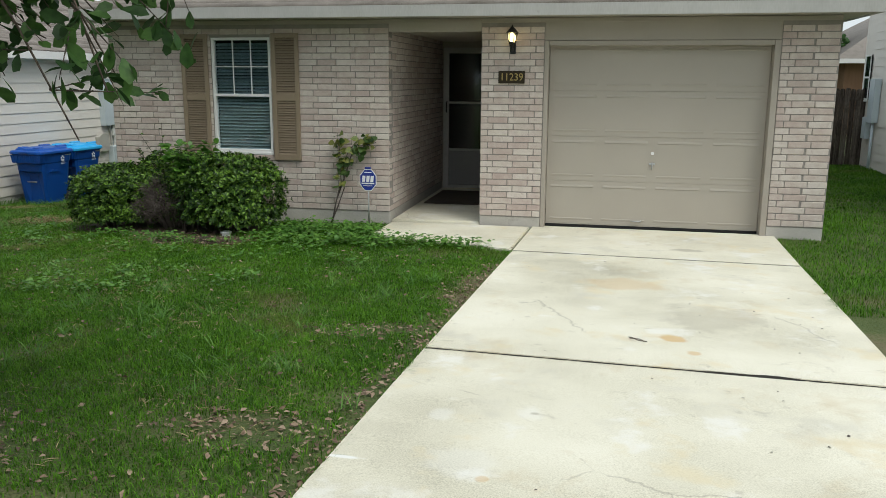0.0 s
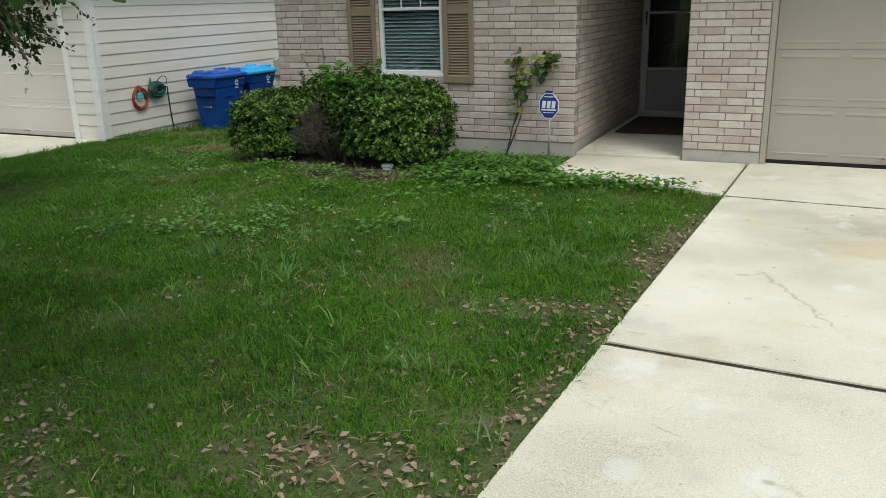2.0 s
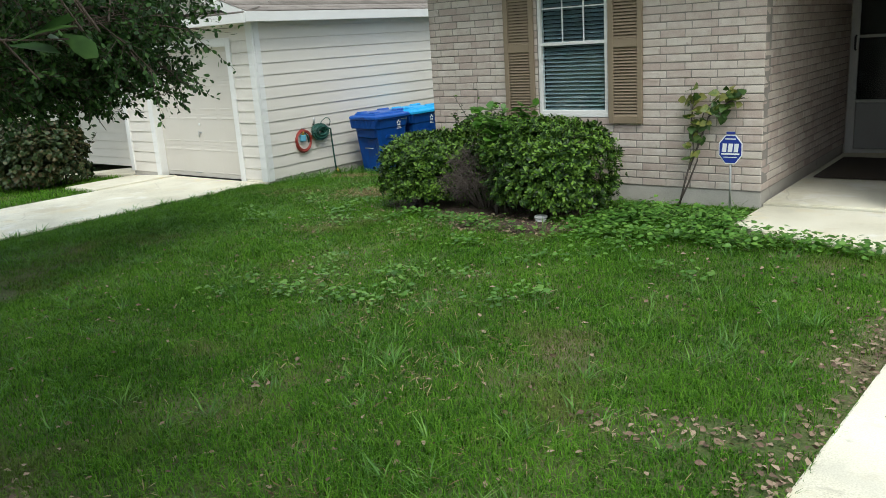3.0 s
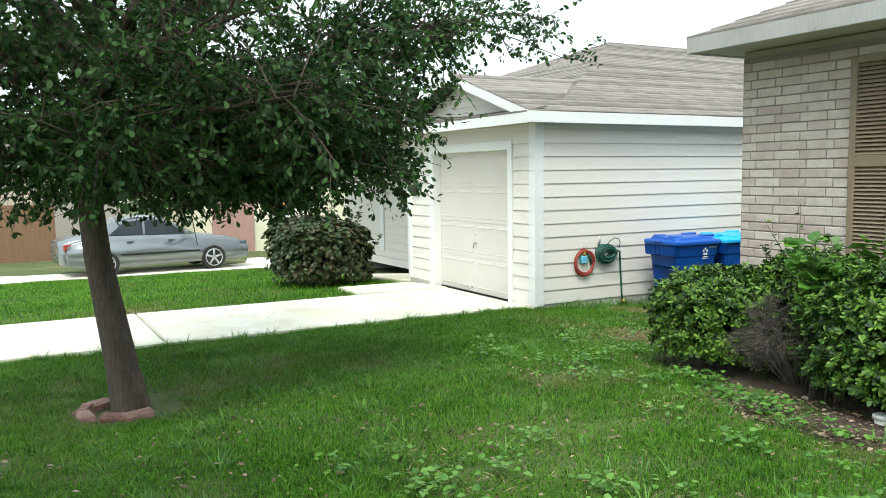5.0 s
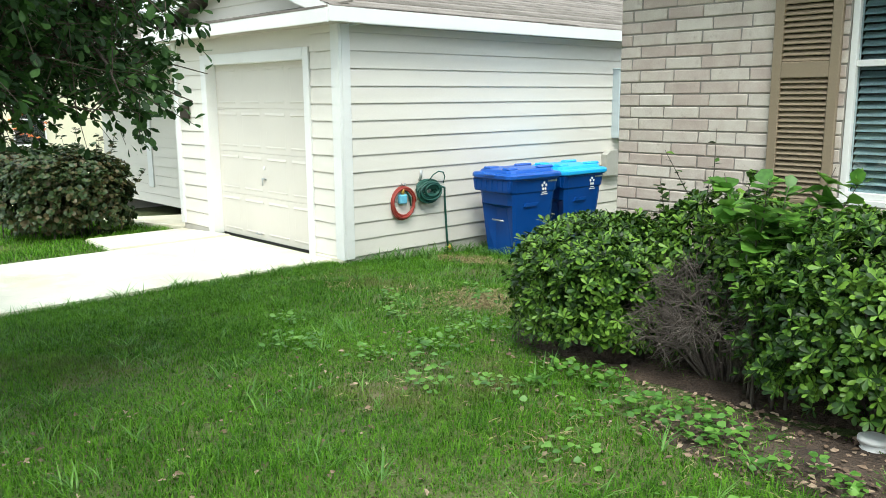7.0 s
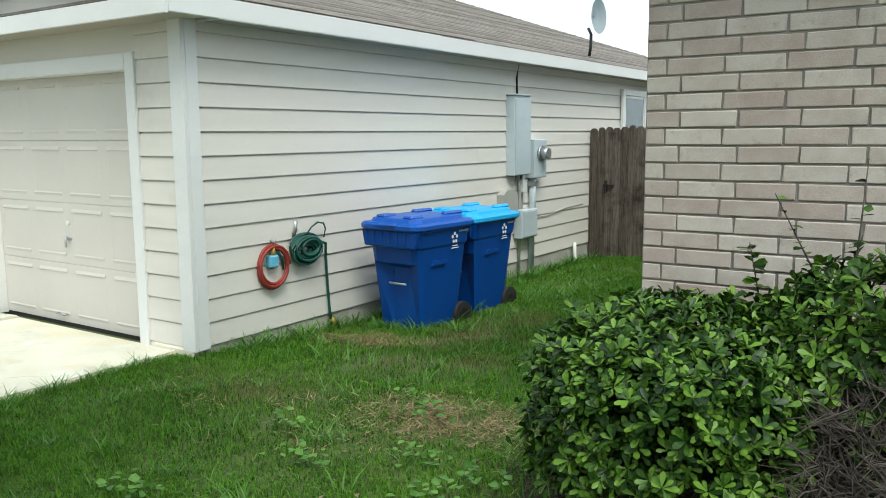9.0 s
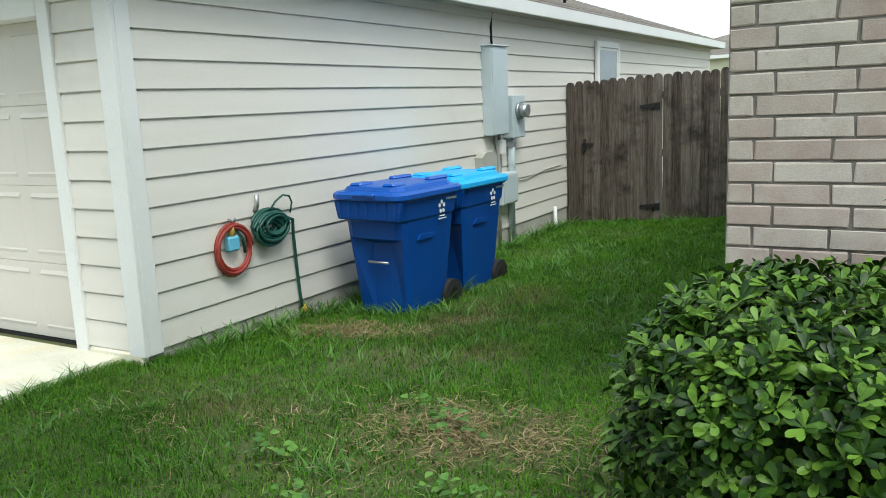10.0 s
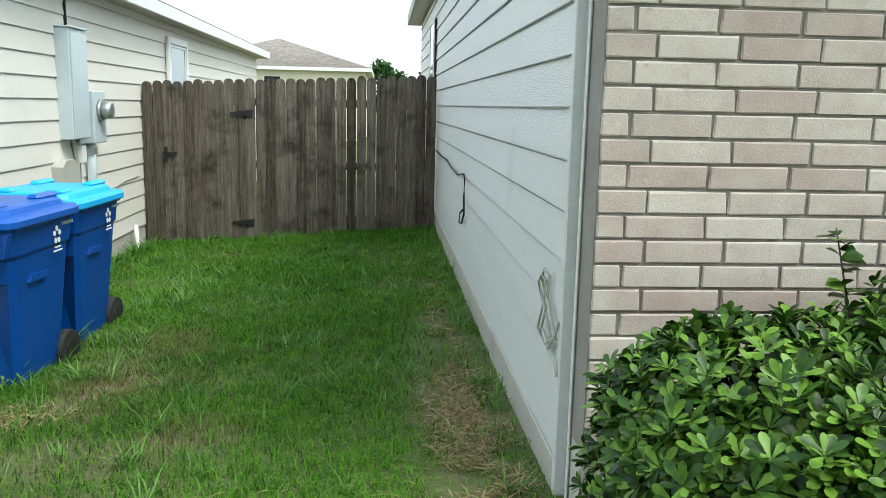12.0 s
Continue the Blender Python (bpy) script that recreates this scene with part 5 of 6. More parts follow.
def shrub(name, centre, radii, count, seed, label, mat, leaf=(0.034, 0.058), leaves=7, profile=OBOVATE, inner=0.5, singles=0, lumps=0.2):
    x, y, z = centre
    t = empty_thing(name, (x, y, gz(x, y)), label, "shrub")
    rng = np.random.default_rng(seed)
    d = rough_dirs(rng, count)
    d[:, 2] = np.where(d[:, 2] < -0.55, -d[:, 2] * 0.6, d[:, 2])
    d = unit(d)
    k = lumpy(rng, d, amount=lumps)
    flat = np.abs(d) ** 0.82 * np.sign(d)
    c = np.array(centre) + flat * np.array(radii) * k[:, None]
    ok = c[:, 2] > ground_z(c[:, 0], c[:, 1]) + 0.13
    v, f = rosettes(rng, c[ok], unit(d[ok] / np.array(radii)) + np.array((0, 0, 0.6)), leaves, leaf, profile)
    if singles:
        near = np.argsort(c[ok][:, 1] - 0.6 * c[ok][:, 2])[:singles]
        chosen, norm = c[ok][near], unit(d[ok][near] / np.array(radii)) + np.array((0, 0, 0.6))
        single_leaves(rng, t, chosen + unit(norm) * 0.012, norm, mat)
    array_part("foliage", v, f, mat, t, smooth=False)
    m = int(count * inner)
    d2 = rough_dirs(rng, m)
    c2 = np.array(centre) + d2 * np.array(radii) * rng.uniform(0.4, 0.74, m)[:, None]
    ok = c2[:, 2] > ground_z(c2[:, 0], c2[:, 1]) + 0.14
    v, f = rosettes(rng, c2[ok], d2[ok], leaves, (leaf[0], leaf[1]), profile)
    array_part("inner_foliage", v, f, mat, t)
    for k in range(9):
        an, rr = rng.uniform(0, 6.28), rng.uniform(0.3, 0.75)
        p0 = (x + 0.08 * math.cos(an), y + 0.08 * math.sin(an), gz(x, y) - 0.05)
        p2 = (x + radii[0] * rr * math.cos(an), y + radii[1] * rr * math.sin(an), z + radii[2] * 0.5)
        p1 = tuple((a * 0.6 + b * 0.4) for a, b in zip(p0, p2))
        tube_part("stem", [p0, (p1[0], p1[1], p1[2] + 0.03), p2], [0.016, 0.011, 0.005], M["twig"], t, sides=5)
    return t


shrub("clipped_shrub", (-6.27, 8.0, -0.37), (0.47, 0.47, 0.42), 2100, 11, "rounded glossy green shrub in front of the brick corner", M["leaf_bush"], singles=150)
shrub("clipped_shrub", (-4.60, 7.95, -0.27), (0.57, 0.55, 0.48), 2300, 12, "rounded dark green shrub below the window", M["leaf_bush"])

dead = empty_thing("dead_shrub", (-5.40, 7.95, gz(-5.40, 7.95)), "dry leafless grey shrub between two green ones", "shrub")
rng = np.random.default_rng(21)
heart = Vector((-5.40, 7.95, -0.30))
for k in range(80):
    d = Vector(rng.normal(0, 1, 3)).normalized()
    d.z = abs(d.z) * 0.9 - 0.28
    tip = heart + Vector((d.x * 0.48, d.y * 0.46, d.z * 0.48)) * rng.uniform(0.82, 1.05)
    base = Vector((-5.40 + 0.09 * d.x, 7.97 + 0.09 * d.y, gz(-5.40, 7.95) - 0.03))
    knee = base.lerp(tip, 0.4) + Vector((0, 0, 0.10)) + Vector(rng.normal(0, 0.03, 3))
    bm = bmesh.new()
    pts = [base, knee, knee.lerp(tip, 0.5) + Vector(rng.normal(0, 0.025, 3)), tip]
    tube(bm, pts, [0.008, 0.006, 0.004, 0.0015], 5, False)
    for j in range(12):
        s = rng.uniform(0.9, 2.95)
        i = int(s)
        q = pts[i].lerp(pts[i + 1], s - i) if i < 3 else pts[3]
        e = (Vector(rng.normal(0, 1, 3)) + d * 0.8).normalized()
        ln = rng.uniform(0.08, 0.2)
        mid = q + e * ln * 0.5 + Vector(rng.normal(0, 0.014, 3))
        tube(bm, [q, mid, q + e * ln], [0.003, 0.0022, 0.0012], 4, False)
        for h in range(3):
            e2 = (e + Vector(rng.normal(0, 0.9, 3))).normalized()
            tube(bm, [mid, mid + e2 * rng.uniform(0.04, 0.10)], [0.0018, 0.0010], 3, False)
    part("branch", bm, M["twig"], dead)


def leafy_stems(name, roots, label, mat, seed, heights, leaf=(0.05, 0.10), spread=0.18, per=16, profile=OVAL, low=0.35):
    """Upright leafy shoots from the given roots."""
    rng = np.random.default_rng(seed)
    t = empty_thing(name, (roots[0][0], roots[0][1], gz(roots[0][0], roots[0][1])), label, "plant")
    for (x, y), h in zip(roots, heights):
        z0 = gz(x, y)
        lean = rng.normal(0, spread, 2)
        pts = [(x + lean[0] * s * s, y + lean[1] * s * s, z0 - 0.03 + h * s) for s in (0, 0.25, 0.5, 0.75, 1.0)]
        tube_part("stem", pts, [0.008, 0.007, 0.005, 0.004, 0.002], M["twig"], t, sides=5)
        s = rng.uniform(low, 1.0, per)
        pos = np.array([[np.interp(q, (0, 0.25, 0.5, 0.75, 1.0), [p[i] for p in pts]) for i in range(3)] for q in s])
        axis = unit(np.stack([rng.normal(size=per), rng.normal(size=per), rng.uniform(-0.1, 0.7, per)], 1))
        v, f = leaf_arrays(pos, axis, np.array([[0, 0, 1.0]]) + 0.3 * rng.normal(size=(per, 3)), rng.uniform(*leaf, per), profile)
        array_part("leaves", v, f, mat, t)
    return t


shrub("loose_shrub", (-5.5, 8.22, -0.30), (0.55, 0.32, 0.50), 1300, 13, "loose green shrub growing behind the dead one", M["leaf_bush"], (0.035, 0.06), 6, OBOVATE, 0.3)
leafy_stems("leafy_shoots", [(-5.08, 7.62), (-5.15, 7.72), (-5.0, 7.66), (-5.2, 7.78), (-5.05, 7.74), (-5.12, 7.84), (-4.95, 7.7), (-5.1, 7.68)], "bright green broad-leaved shoots growing through the shrubs", M["leaf_bright"], 31, (1.05, 1.12, 0.98, 1.16, 1.12, 1.2, 0.96, 1.15), (0.06, 0.13), 0.16, 34, low=0.55)
leafy_stems("leafy_shoots", [(-5.6, 8.2), (-5.45, 8.25), (-5.75, 8.25), (-5.3, 8.2), (-5.85, 8.35), (-5.95, 8.3)], "thin leafy shoots standing behind the shrubs", M["leaf_bush"], 32, (1.15, 1.05, 1.0, 1.1, 1.12, 1.05), (0.035, 0.065), 0.14, 70)
leafy_stems("leafy_shoots", [(-5.72, 8.3), (-5.65, 8.42)], "tall wispy shoot against the brick wall", M["leaf_bush"], 33, (1.38, 1.25), (0.03, 0.05), 0.12, 20)

vine = empty_thing("climbing_vine", (-3.42, 8.55, gz(-3.4, 8.55)), "straggling vine with yellowing leaves against the brick", "vine")
rng = np.random.default_rng(41)
z0 = gz(-3.4, 8.55)
paths = (
    [(-3.52, 8.55, z0), (-3.42, 8.56, -0.45), (-3.33, 8.58, -0.2), (-3.34, 8.60, 0.08), (-3.27, 8.61, 0.30), (-3.12, 8.61, 0.42), (-2.95, 8.60, 0.48)],
    [(-3.50, 8.55, z0), (-3.44, 8.56, -0.40), (-3.37, 8.58, -0.1), (-3.40, 8.60, 0.22), (-3.38, 8.62, 0.45)],
    [(-3.42, 8.58, -0.30), (-3.30, 8.6, 0.02), (-3.24, 8.61, 0.22), (-3.05, 8.62, 0.36), (-2.9, 8.6, 0.40)],
)
for pts in paths:
    tube_part("stem", pts, [0.011, 0.010, 0.008, 0.007, 0.006, 0.004, 0.003][:len(pts)], M["twig"], vine, sides=5)
    q = np.array(pts)
    s = rng.uniform(0.35, 1, 34) * (len(pts) - 1)
    pos = np.stack([np.interp(s, np.arange(len(pts)), q[:, i]) for i in range(3)], 1) + rng.normal(0, 0.03, (34, 3)) * np.array((1, 0.5, 1))
    axis = unit(np.stack([rng.normal(size=34), -abs(rng.normal(size=34)) * 0.6, rng.uniform(-0.9, 0.5, 34)], 1))
    v, f = leaf_arrays(pos, axis, np.array([[0, -0.8, 0.6]]) + 0.4 * rng.normal(size=(34, 3)), rng.uniform(0.055, 0.11, 34), ((0, 0.05), (0.25, 0.42), (0.6, 0.36), (1.0, 0.03)))
    array_part("leaves", v, f, M["leaf_vine"], vine)

shrub("flowering_shrub", (-14.85, 7.7, -0.45), (1.06, 0.76, 0.56), 2400, 51, "loose reddish green shrub with orange blossoms by the next house", M["leaf_red"], (0.04, 0.075), 6, OVAL, lumps=0.5)
sr = np.random.default_rng(52)
shoot_roots = [(-14.85 + q * 0.95 * math.cos(a), 7.65 + q * 0.7 * math.sin(a)) for q, a in zip(sr.uniform(0.3, 1.05, 44), sr.uniform(0, 6.28, 44))]
leafy_stems("leafy_shoots", shoot_roots, "loose dark green shoots standing out of the flowering shrub", M["leaf_red"], 53, tuple(sr.uniform(0.75, 1.5, 44)), (0.05, 0.095), 0.2, 46, low=0.3)
blossoms = empty_thing("blossoms", (-15, 7.2, 0.5), "orange red blossoms on the loose shrub", "flower")
c = np.array((-15.0, 7.35, 0.45)) + rng.normal(0, (0.22, 0.1, 0.07), (26, 3))
for place in c:
    v, f = rosettes(rng, place[None], np.array([[0.2, -0.3, 1.0]]), 5, (0.03, 0.05), OVAL)
    array_part("blossom", v, f, M["flower"], blossoms)


# ---- trees ----
def tree(name, trunk, radii, limbs, seed, label, leaf_count, leaf=(0.05, 0.085), droop=0.25, twig_len=(0.25, 0.5), clear=lambda x, y, z: x > 1e6):
    """A tapered trunk, limbs that end at the given places, side branches, and leaves along the twigs."""
    rng = np.random.default_rng(seed)
    t = empty_thing(name, trunk[0], label, "tree")
    tube_part("trunk", trunk, radii, M["bark"], t, sides=14)
    twigs, bm = [], bmesh.new()
    for a, b, r in limbs:
        a, b = Vector(a), Vector(b)
        ln = (b - a).length
        mid1 = a.lerp(b, 0.35) + Vector((0, 0, 0.10 * ln)) + Vector(rng.normal(0, 0.05 * ln, 3))
        mid2 = a.lerp(b, 0.7) + Vector((0, 0, 0.08 * ln)) + Vector(rng.normal(0, 0.04 * ln, 3))
        pts = [a, mid1, mid2, b]
        tube_part("limb", pts, [r, r * 0.75, r * 0.45, r * 0.15], M["bark"], t, sides=7)
        for k in range(int(7 + 6 * ln)):
            s = rng.uniform(0.22, 1.0)
            i = min(int(s * 3), 2)
            q = pts[i].lerp(pts[i + 1], s * 3 - i)
            d = ((b - a).normalized() * 0.6 + Vector(rng.normal(0, 0.75, 3)))
            d.z = d.z * 0.7 - droop * 0.3
            d.normalize()
            l2 = rng.uniform(0.35, 0.9) * (0.4 + 0.2 * ln)
            e = q + d * l2 + Vector((0, 0, -droop * 0.25 * l2))
            tube(bm, [q, q.lerp(e, 0.5) + Vector((0, 0, 0.03)), e], [r * 0.28, r * 0.16, 0.003], 5, False)
            for j in range(7):
                s2 = rng.uniform(0.15, 1.0)
                q2 = q.lerp(e, s2)
                d2 = (d * 0.7 + Vector(rng.normal(0, 0.8, 3)))
                d2.z -= droop * 0.5
                d2.normalize()
                e2 = q2 + d2 * rng.uniform(*twig_len)
                if clear(*e2) or clear(*q2):
                    continue
                tube(bm, [q2, e2], [0.004, 0.0015], 3, False)
                twigs.append((q2, e2))
    part("fine_branchwork", bm, M["bark"], t)["kind"] = "stuff"
    a = np.array([p[0] for p in twigs])
    b = np.array([p[1] for p in twigs])
    pick = rng.integers(0, len(twigs), leaf_count)
    s = rng.uniform(0.1, 1.05, leaf_count)[:, None]
    pos = a[pick] + (b[pick] - a[pick]) * s + rng.normal(0, 0.012, (leaf_count, 3))
    axis = unit(unit(b[pick] - a[pick]) * 0.8 + rng.normal(0, 0.75, (leaf_count, 3)) + np.array((0, 0, -0.25)))
    v, f = leaf_arrays(pos, axis, np.array([[0, 0, 1.0]]) + 0.55 * rng.normal(size=(leaf_count, 3)), rng.uniform(*leaf, leaf_count), ((0, 0.04), (0.45, 0.26), (0.78, 0.27), (1.0, 0.03)))
    array_part("crown", v, f, M["leaf_tree"], t)
    return t


def spread_limbs(rng, base, top, crown, radii, count, r, low=-0.9):
    out = []
    for k in range(count):
        an = 2 * math.pi * (k * 0.618 + 0.07 * rng.normal())
        h = low + 1.75 * ((k + 0.5) / count) * (1 - low) / 1.75
        rad = math.sqrt(max(1 - (h * 0.95) ** 2, 0.12)) * rng.uniform(0.82, 1.0)
        end = (crown[0] + radii[0] * rad * math.cos(an), crown[1] + radii[1] * rad * math.sin(an), crown[2] + radii[2] * h)
        s = min(max(0.15 + 0.7 * (k / count), 0), 1)
        st = tuple(a + (b - a) * s for a, b in zip(base, top))
        out.append((st, end, r * (1 - 0.4 * k / count)))
    return out


OAK = (-8.0, 3.62)
tz = gz(*OAK)
yard_trunk = [(OAK[0] + dx, OAK[1] + dy, tz + h) for dx, dy, h in ((0, 0, -0.1), (0, 0, 0.05), (-0.06, -0.04, 0.35), (-0.16, -0.11, 0.85), (-0.21, -0.16, 1.2), (-0.27, -0.20, 1.75), (-0.32, -0.1, 2.6), (-0.4, 0.05, 3.7))]
lr = np.random.default_rng(61)
fork = (-8.24, 3.45, tz + 1.6)
limbs = spread_limbs(lr, (-8.26, 3.43, tz + 1.7), (-8.35, 3.6, tz + 3.4), (-8.35, 3.75, 2.3), (2.3, 2.15, 1.9), 22, 0.055, -0.72)
for end in ((-7.5, 5.55, 1.05), (-7.8, 5.7, 1.3), (-6.5, 4.5, 1.4), (-7.6, 5.85, 1.85), (-7.7, 6.2, 2.15), (-7.5, 5.15, 0.85), (-7.7, 4.9, 0.82), (-7.4, 5.6, 1.4), (-8.3, 5.6, 0.85), (-8.6, 5.9, 1.1), (-8.2, 5.9, 1.6), (-6.7, 3.5, 1.35), (-6.9, 2.6, 1.3), (-8.9, 4.9, 0.85), (-9.1, 3.4, 1.0), (-7.3, 4.5, 1.0), (-7.9, 5.6, 1.15), (-8.1, 6.6, 2.2), (-8.1, 7.1, 2.4), (-8.6, 4.6, 1.5), (-8.2, 4.2, 1.3)):
    limbs.append((fork, end, 0.034))
tree("oak_tree", yard_trunk, [0.18, 0.145, 0.12, 0.108, 0.10, 0.092, 0.07, 0.03], limbs, 62, "small oak with a leaning dark trunk and low dense crown", 88000, (0.038, 0.064), clear=lambda x, y, z: (z < 1.75 and y > 6.05 + 0.25 * (z > 1.3)) or z < 0.55)
sz = gz(-4.6, -0.9)
street_trunk = [(-4.6, -0.9, sz - 0.1), (-4.6, -0.9, sz + 0.1), (-4.55, -0.85, sz + 1.0), (-4.45, -0.8, sz + 2.0), (-4.4, -0.8, sz + 3.2), (-4.4, -0.8, sz + 4.2)]
limbs = spread_limbs(lr, (-4.45, -0.8, sz + 1.9), (-4.4, -0.8, sz + 3.8), (-4.2, 0.0, 3.3), (2.7, 2.8, 1.5), 16, 0.06, -0.6)
limbs += [((-4.45, -0.82, sz + 1.95), (-2.45, 1.2, 1.45), 0.04), ((-4.45, -0.82, sz + 1.95), (-2.05, 1.25, 1.75), 0.04), ((-4.45, -0.8, sz + 2.0), (-2.95, 1.7, 1.6), 0.04), ((-4.45, -0.8, sz + 2.0), (-1.75, 0.95, 2.0), 0.04), ((-4.45, -0.8, sz + 2.0), (-1.55, 1.35, 1.95), 0.035), ((-4.45, -0.8, sz + 1.95), (-2.0, 1.55, 1.8), 0.035), ((-4.45, -0.8, sz + 1.95), (-2.5, 1.75, 1.6), 0.035), ((-4.45, -0.8, sz + 2.0), (-2.9, 1.3, 1.75), 0.035), ((-4.45, -0.8, sz + 2.0), (-3.1, 2.0, 1.85), 0.035), ((-4.45, -0.8, sz + 2.0), (-1.75, 1.05, 1.66), 0.028)]
tree("oak_tree", street_trunk, [0.22, 0.17, 0.14, 0.11, 0.07, 0.03], limbs, 63, "leafy oak whose low branch reaches over the lawn", 46000, (0.055, 0.095), clear=lambda x, y, z: z < 1.8 and (x > -1.4 or y > 1.55 or z < 1.02))
ring = empty_thing("tree_edging", (OAK[0], OAK[1], tz), "broken ring of red-brown edging stones round the trunk", "edging")
rng = np.random.default_rng(71)
for k in range(6):
    an = radians(-170 + 34 * k + rng.normal(0, 6))
    x, y = OAK[0] + 0.30 * math.cos(an), OAK[1] + 0.34 * math.sin(an)
    bm = bmesh.new()
    box(bm, (-0.11, -0.055, 0), (0.11, 0.055, 0.085), 0.018)
    for vert in bm.verts:
        vert.co += Vector(rng.normal(0, 0.006, 3))
    bm.transform(pose(x, y, gz(x, y) - 0.02, rng.normal(0, 4), rng.normal(0, 4), math.degrees(an) + 90 + rng.normal(0, 9)))
    part("edging_stone", bm, M["edging"], ring)


# ---- parked car and what lies beyond ----
def saloon_car(x, y, turn):
    z = gz(x, y) + 0.01
    car = empty_thing("parked_car", (0, 0, 0), "silver grey four-door saloon parked on a driveway", "car")
    bm = bmesh.new()
    low = [(-2.28, 0.30), (-2.32, 0.55), (-2.30, 0.86), (-1.75, 0.98), (-1.45, 0.99), (0.85, 0.93), (1.75, 0.83), (2.20, 0.68), (2.30, 0.52), (2.27, 0.28), (1.85, 0.22), (-1.85, 0.22)]
    prism(bm, low, "x", -0.86, 0.86)
    bmesh.ops.bevel(bm, geom=[e for e in bm.edges if abs(e.verts[0].co.x - e.verts[1].co.x) < 1e-4], offset=0.09, segments=3, affect="EDGES")
    for f in bm.faces:
        f.smooth = True
    part("body", bm, M["car"], car)
    bm = bmesh.new()
    prism(bm, [(-1.72, 0.95), (-1.05, 1.36), (-0.55, 1.43), (0.05, 1.41), (0.95, 0.93)], "x", -0.70, 0.70)
    for vert in bm.verts:
        if vert.co.z > 1.2:
            vert.co.x *= 0.84
    bmesh.ops.bevel(bm, geom=list(bm.edges), offset=0.05, segments=2, affect="EDGES")
    part("roof", bm, M["car"], car)
    for s in (-1, 1):
        for pts in (((-1.25, 0.99), (-0.85, 1.31), (-0.42, 1.35), (-0.42, 0.99)), ((-0.36, 0.99), (-0.36, 1.35), (0.02, 1.34), (0.68, 0.99))):
            bm = bmesh.new()
            prism(bm, list(pts), "x", s * 0.60, s * 0.712)
            for vert in bm.verts:
                if vert.co.z > 1.2:
                    vert.co.x *= 0.865
            part("side_window", bm, M["dark_glass"], car, "dark tinted side window")
        for wy in (-1.36, 1.32):
            bm = bmesh.new()
            tube(bm, [(s * 0.66, wy, 0.31), (s * 0.865, wy, 0.31)], 0.31, 28)
            wheel = part("wheel", bm, M["rubber"], car, "black tyre on an alloy rim")
            bm = bmesh.new()
            tube(bm, [(s * 0.84, wy, 0.31), (s * 0.872, wy, 0.31)], 0.055, 12)
            for k in range(5):
                an = radians(72 * k + 18)
                tube(bm, [(s * 0.868, wy, 0.31), (s * 0.868, wy + 0.205 * math.cos(an), 0.31 + 0.205 * math.sin(an))], [0.035, 0.028], 6)
            pts = [(s * 0.866, wy + 0.215 * math.cos(a), 0.31 + 0.215 * math.sin(a)) for a in (2 * math.pi * k / 24 for k in range(25))]
            tube(bm, pts, 0.016, 6, False)
            part("rim", bm, M["steel"], wheel)
        slab("headlight", (s * 0.80, 2.02, 0.58), (s * 0.60, 2.25, 0.70), M["glass"], car, bevel=0.02)
        slab("tail_light", (s * 0.86, -2.29, 0.68), (s * 0.62, -2.12, 0.84), M["hose_red"], car, bevel=0.02)
        slab("mirror", (s * 0.84, 0.55, 0.95), (s * 0.98, 0.68, 1.05), M["car"], car, bevel=0.02)
        slab("rubbing_strip", (s * 0.862, -1.0, 0.50), (s * 0.874, 0.95, 0.54), M["black"], car, bevel=0.003)
        for py in (-0.85, 0.15):
            slab("door_handle", (s * 0.862, py, 0.82), (s * 0.88, py + 0.16, 0.85), M["car"], car, bevel=0.006)
    car.matrix_basis = pose(x, y, z, 0, 0, turn)
    return car


saloon_car(-23.8, 6.4, 6)
plate_on_ground("driveway", [(-26.2, -6), (-21.6, -6), (-21.6, 10.0), (-26.2, 10.0)], M["concrete"], 0.025, 0.1, None)
tagged(bpy.data.objects["driveway.002"], "pale concrete driveway under the parked car", "driveway", kind="structure")


def plain_house(name, x0, x1, y0, y1, low, eave, pitch, wall, label, windows=(), overhang=0.35, fascia="white"):
    """A far house: walls, hipped shingle roof, and windows given as (axis, plane, a, b, z0, z1, out)."""
    h = empty_thing(name, ((x0 + x1) / 2, (y0 + y1) / 2, low), label, "house")
    for lo, hi in (((x0, y0), (x1, y0 + 0.15)), ((x0, y1 - 0.15), (x1, y1)), ((x0, y0 + 0.15), (x0 + 0.15, y1 - 0.15)), ((x1 - 0.15, y0 + 0.15), (x1, y1 - 0.15))):
        slab("wall", (*lo, low - 0.5), (*hi, eave), wall, h)
    hip_roof(h, x0 - overhang, x1 + overhang, y0 - overhang, y1 + overhang, eave + 0.1, pitch, M["shingle"], M[fascia], 0.16, rows=False)
    for axis, plane, a, b, z0, z1, out in windows:
        sash_window(h, plane + out * 0.04, axis, a, b, z0, z1, out, False, True)
    return h


plain_house("far_house", -17.0, -8.15, 45, 54, -1.6, 2.12, 0.33, M["cream_wall"], "cream stucco house with a brown hipped roof beyond the fence", (("x", 45 - 0.01, -12.75, -11.95, 0.3, 1.8, -1),))
pink = plain_house("far_house", -38, -29.2, 8.9, 18, -1.8, 1.75, 0.4, M["cream_wall"], "cream and pink brick house beyond the parked car", (("y", -29.19, 11.2, 12.1, -0.5, 1.0, 1),))
slab("brick_front", (-29.19, 9.2, -2.0), (-29.12, 10.6, 1.7), M["pink_brick"], pink, "pink brick front")
plain_house("far_house", -44, -30.5, -4.5, 6.8, -1.8, 1.3, 0.4, M["tan_wall"], "tan stucco house with a garage door", (("y", -30.49, -2.4, -1.3, -0.6, 0.9, 1),))
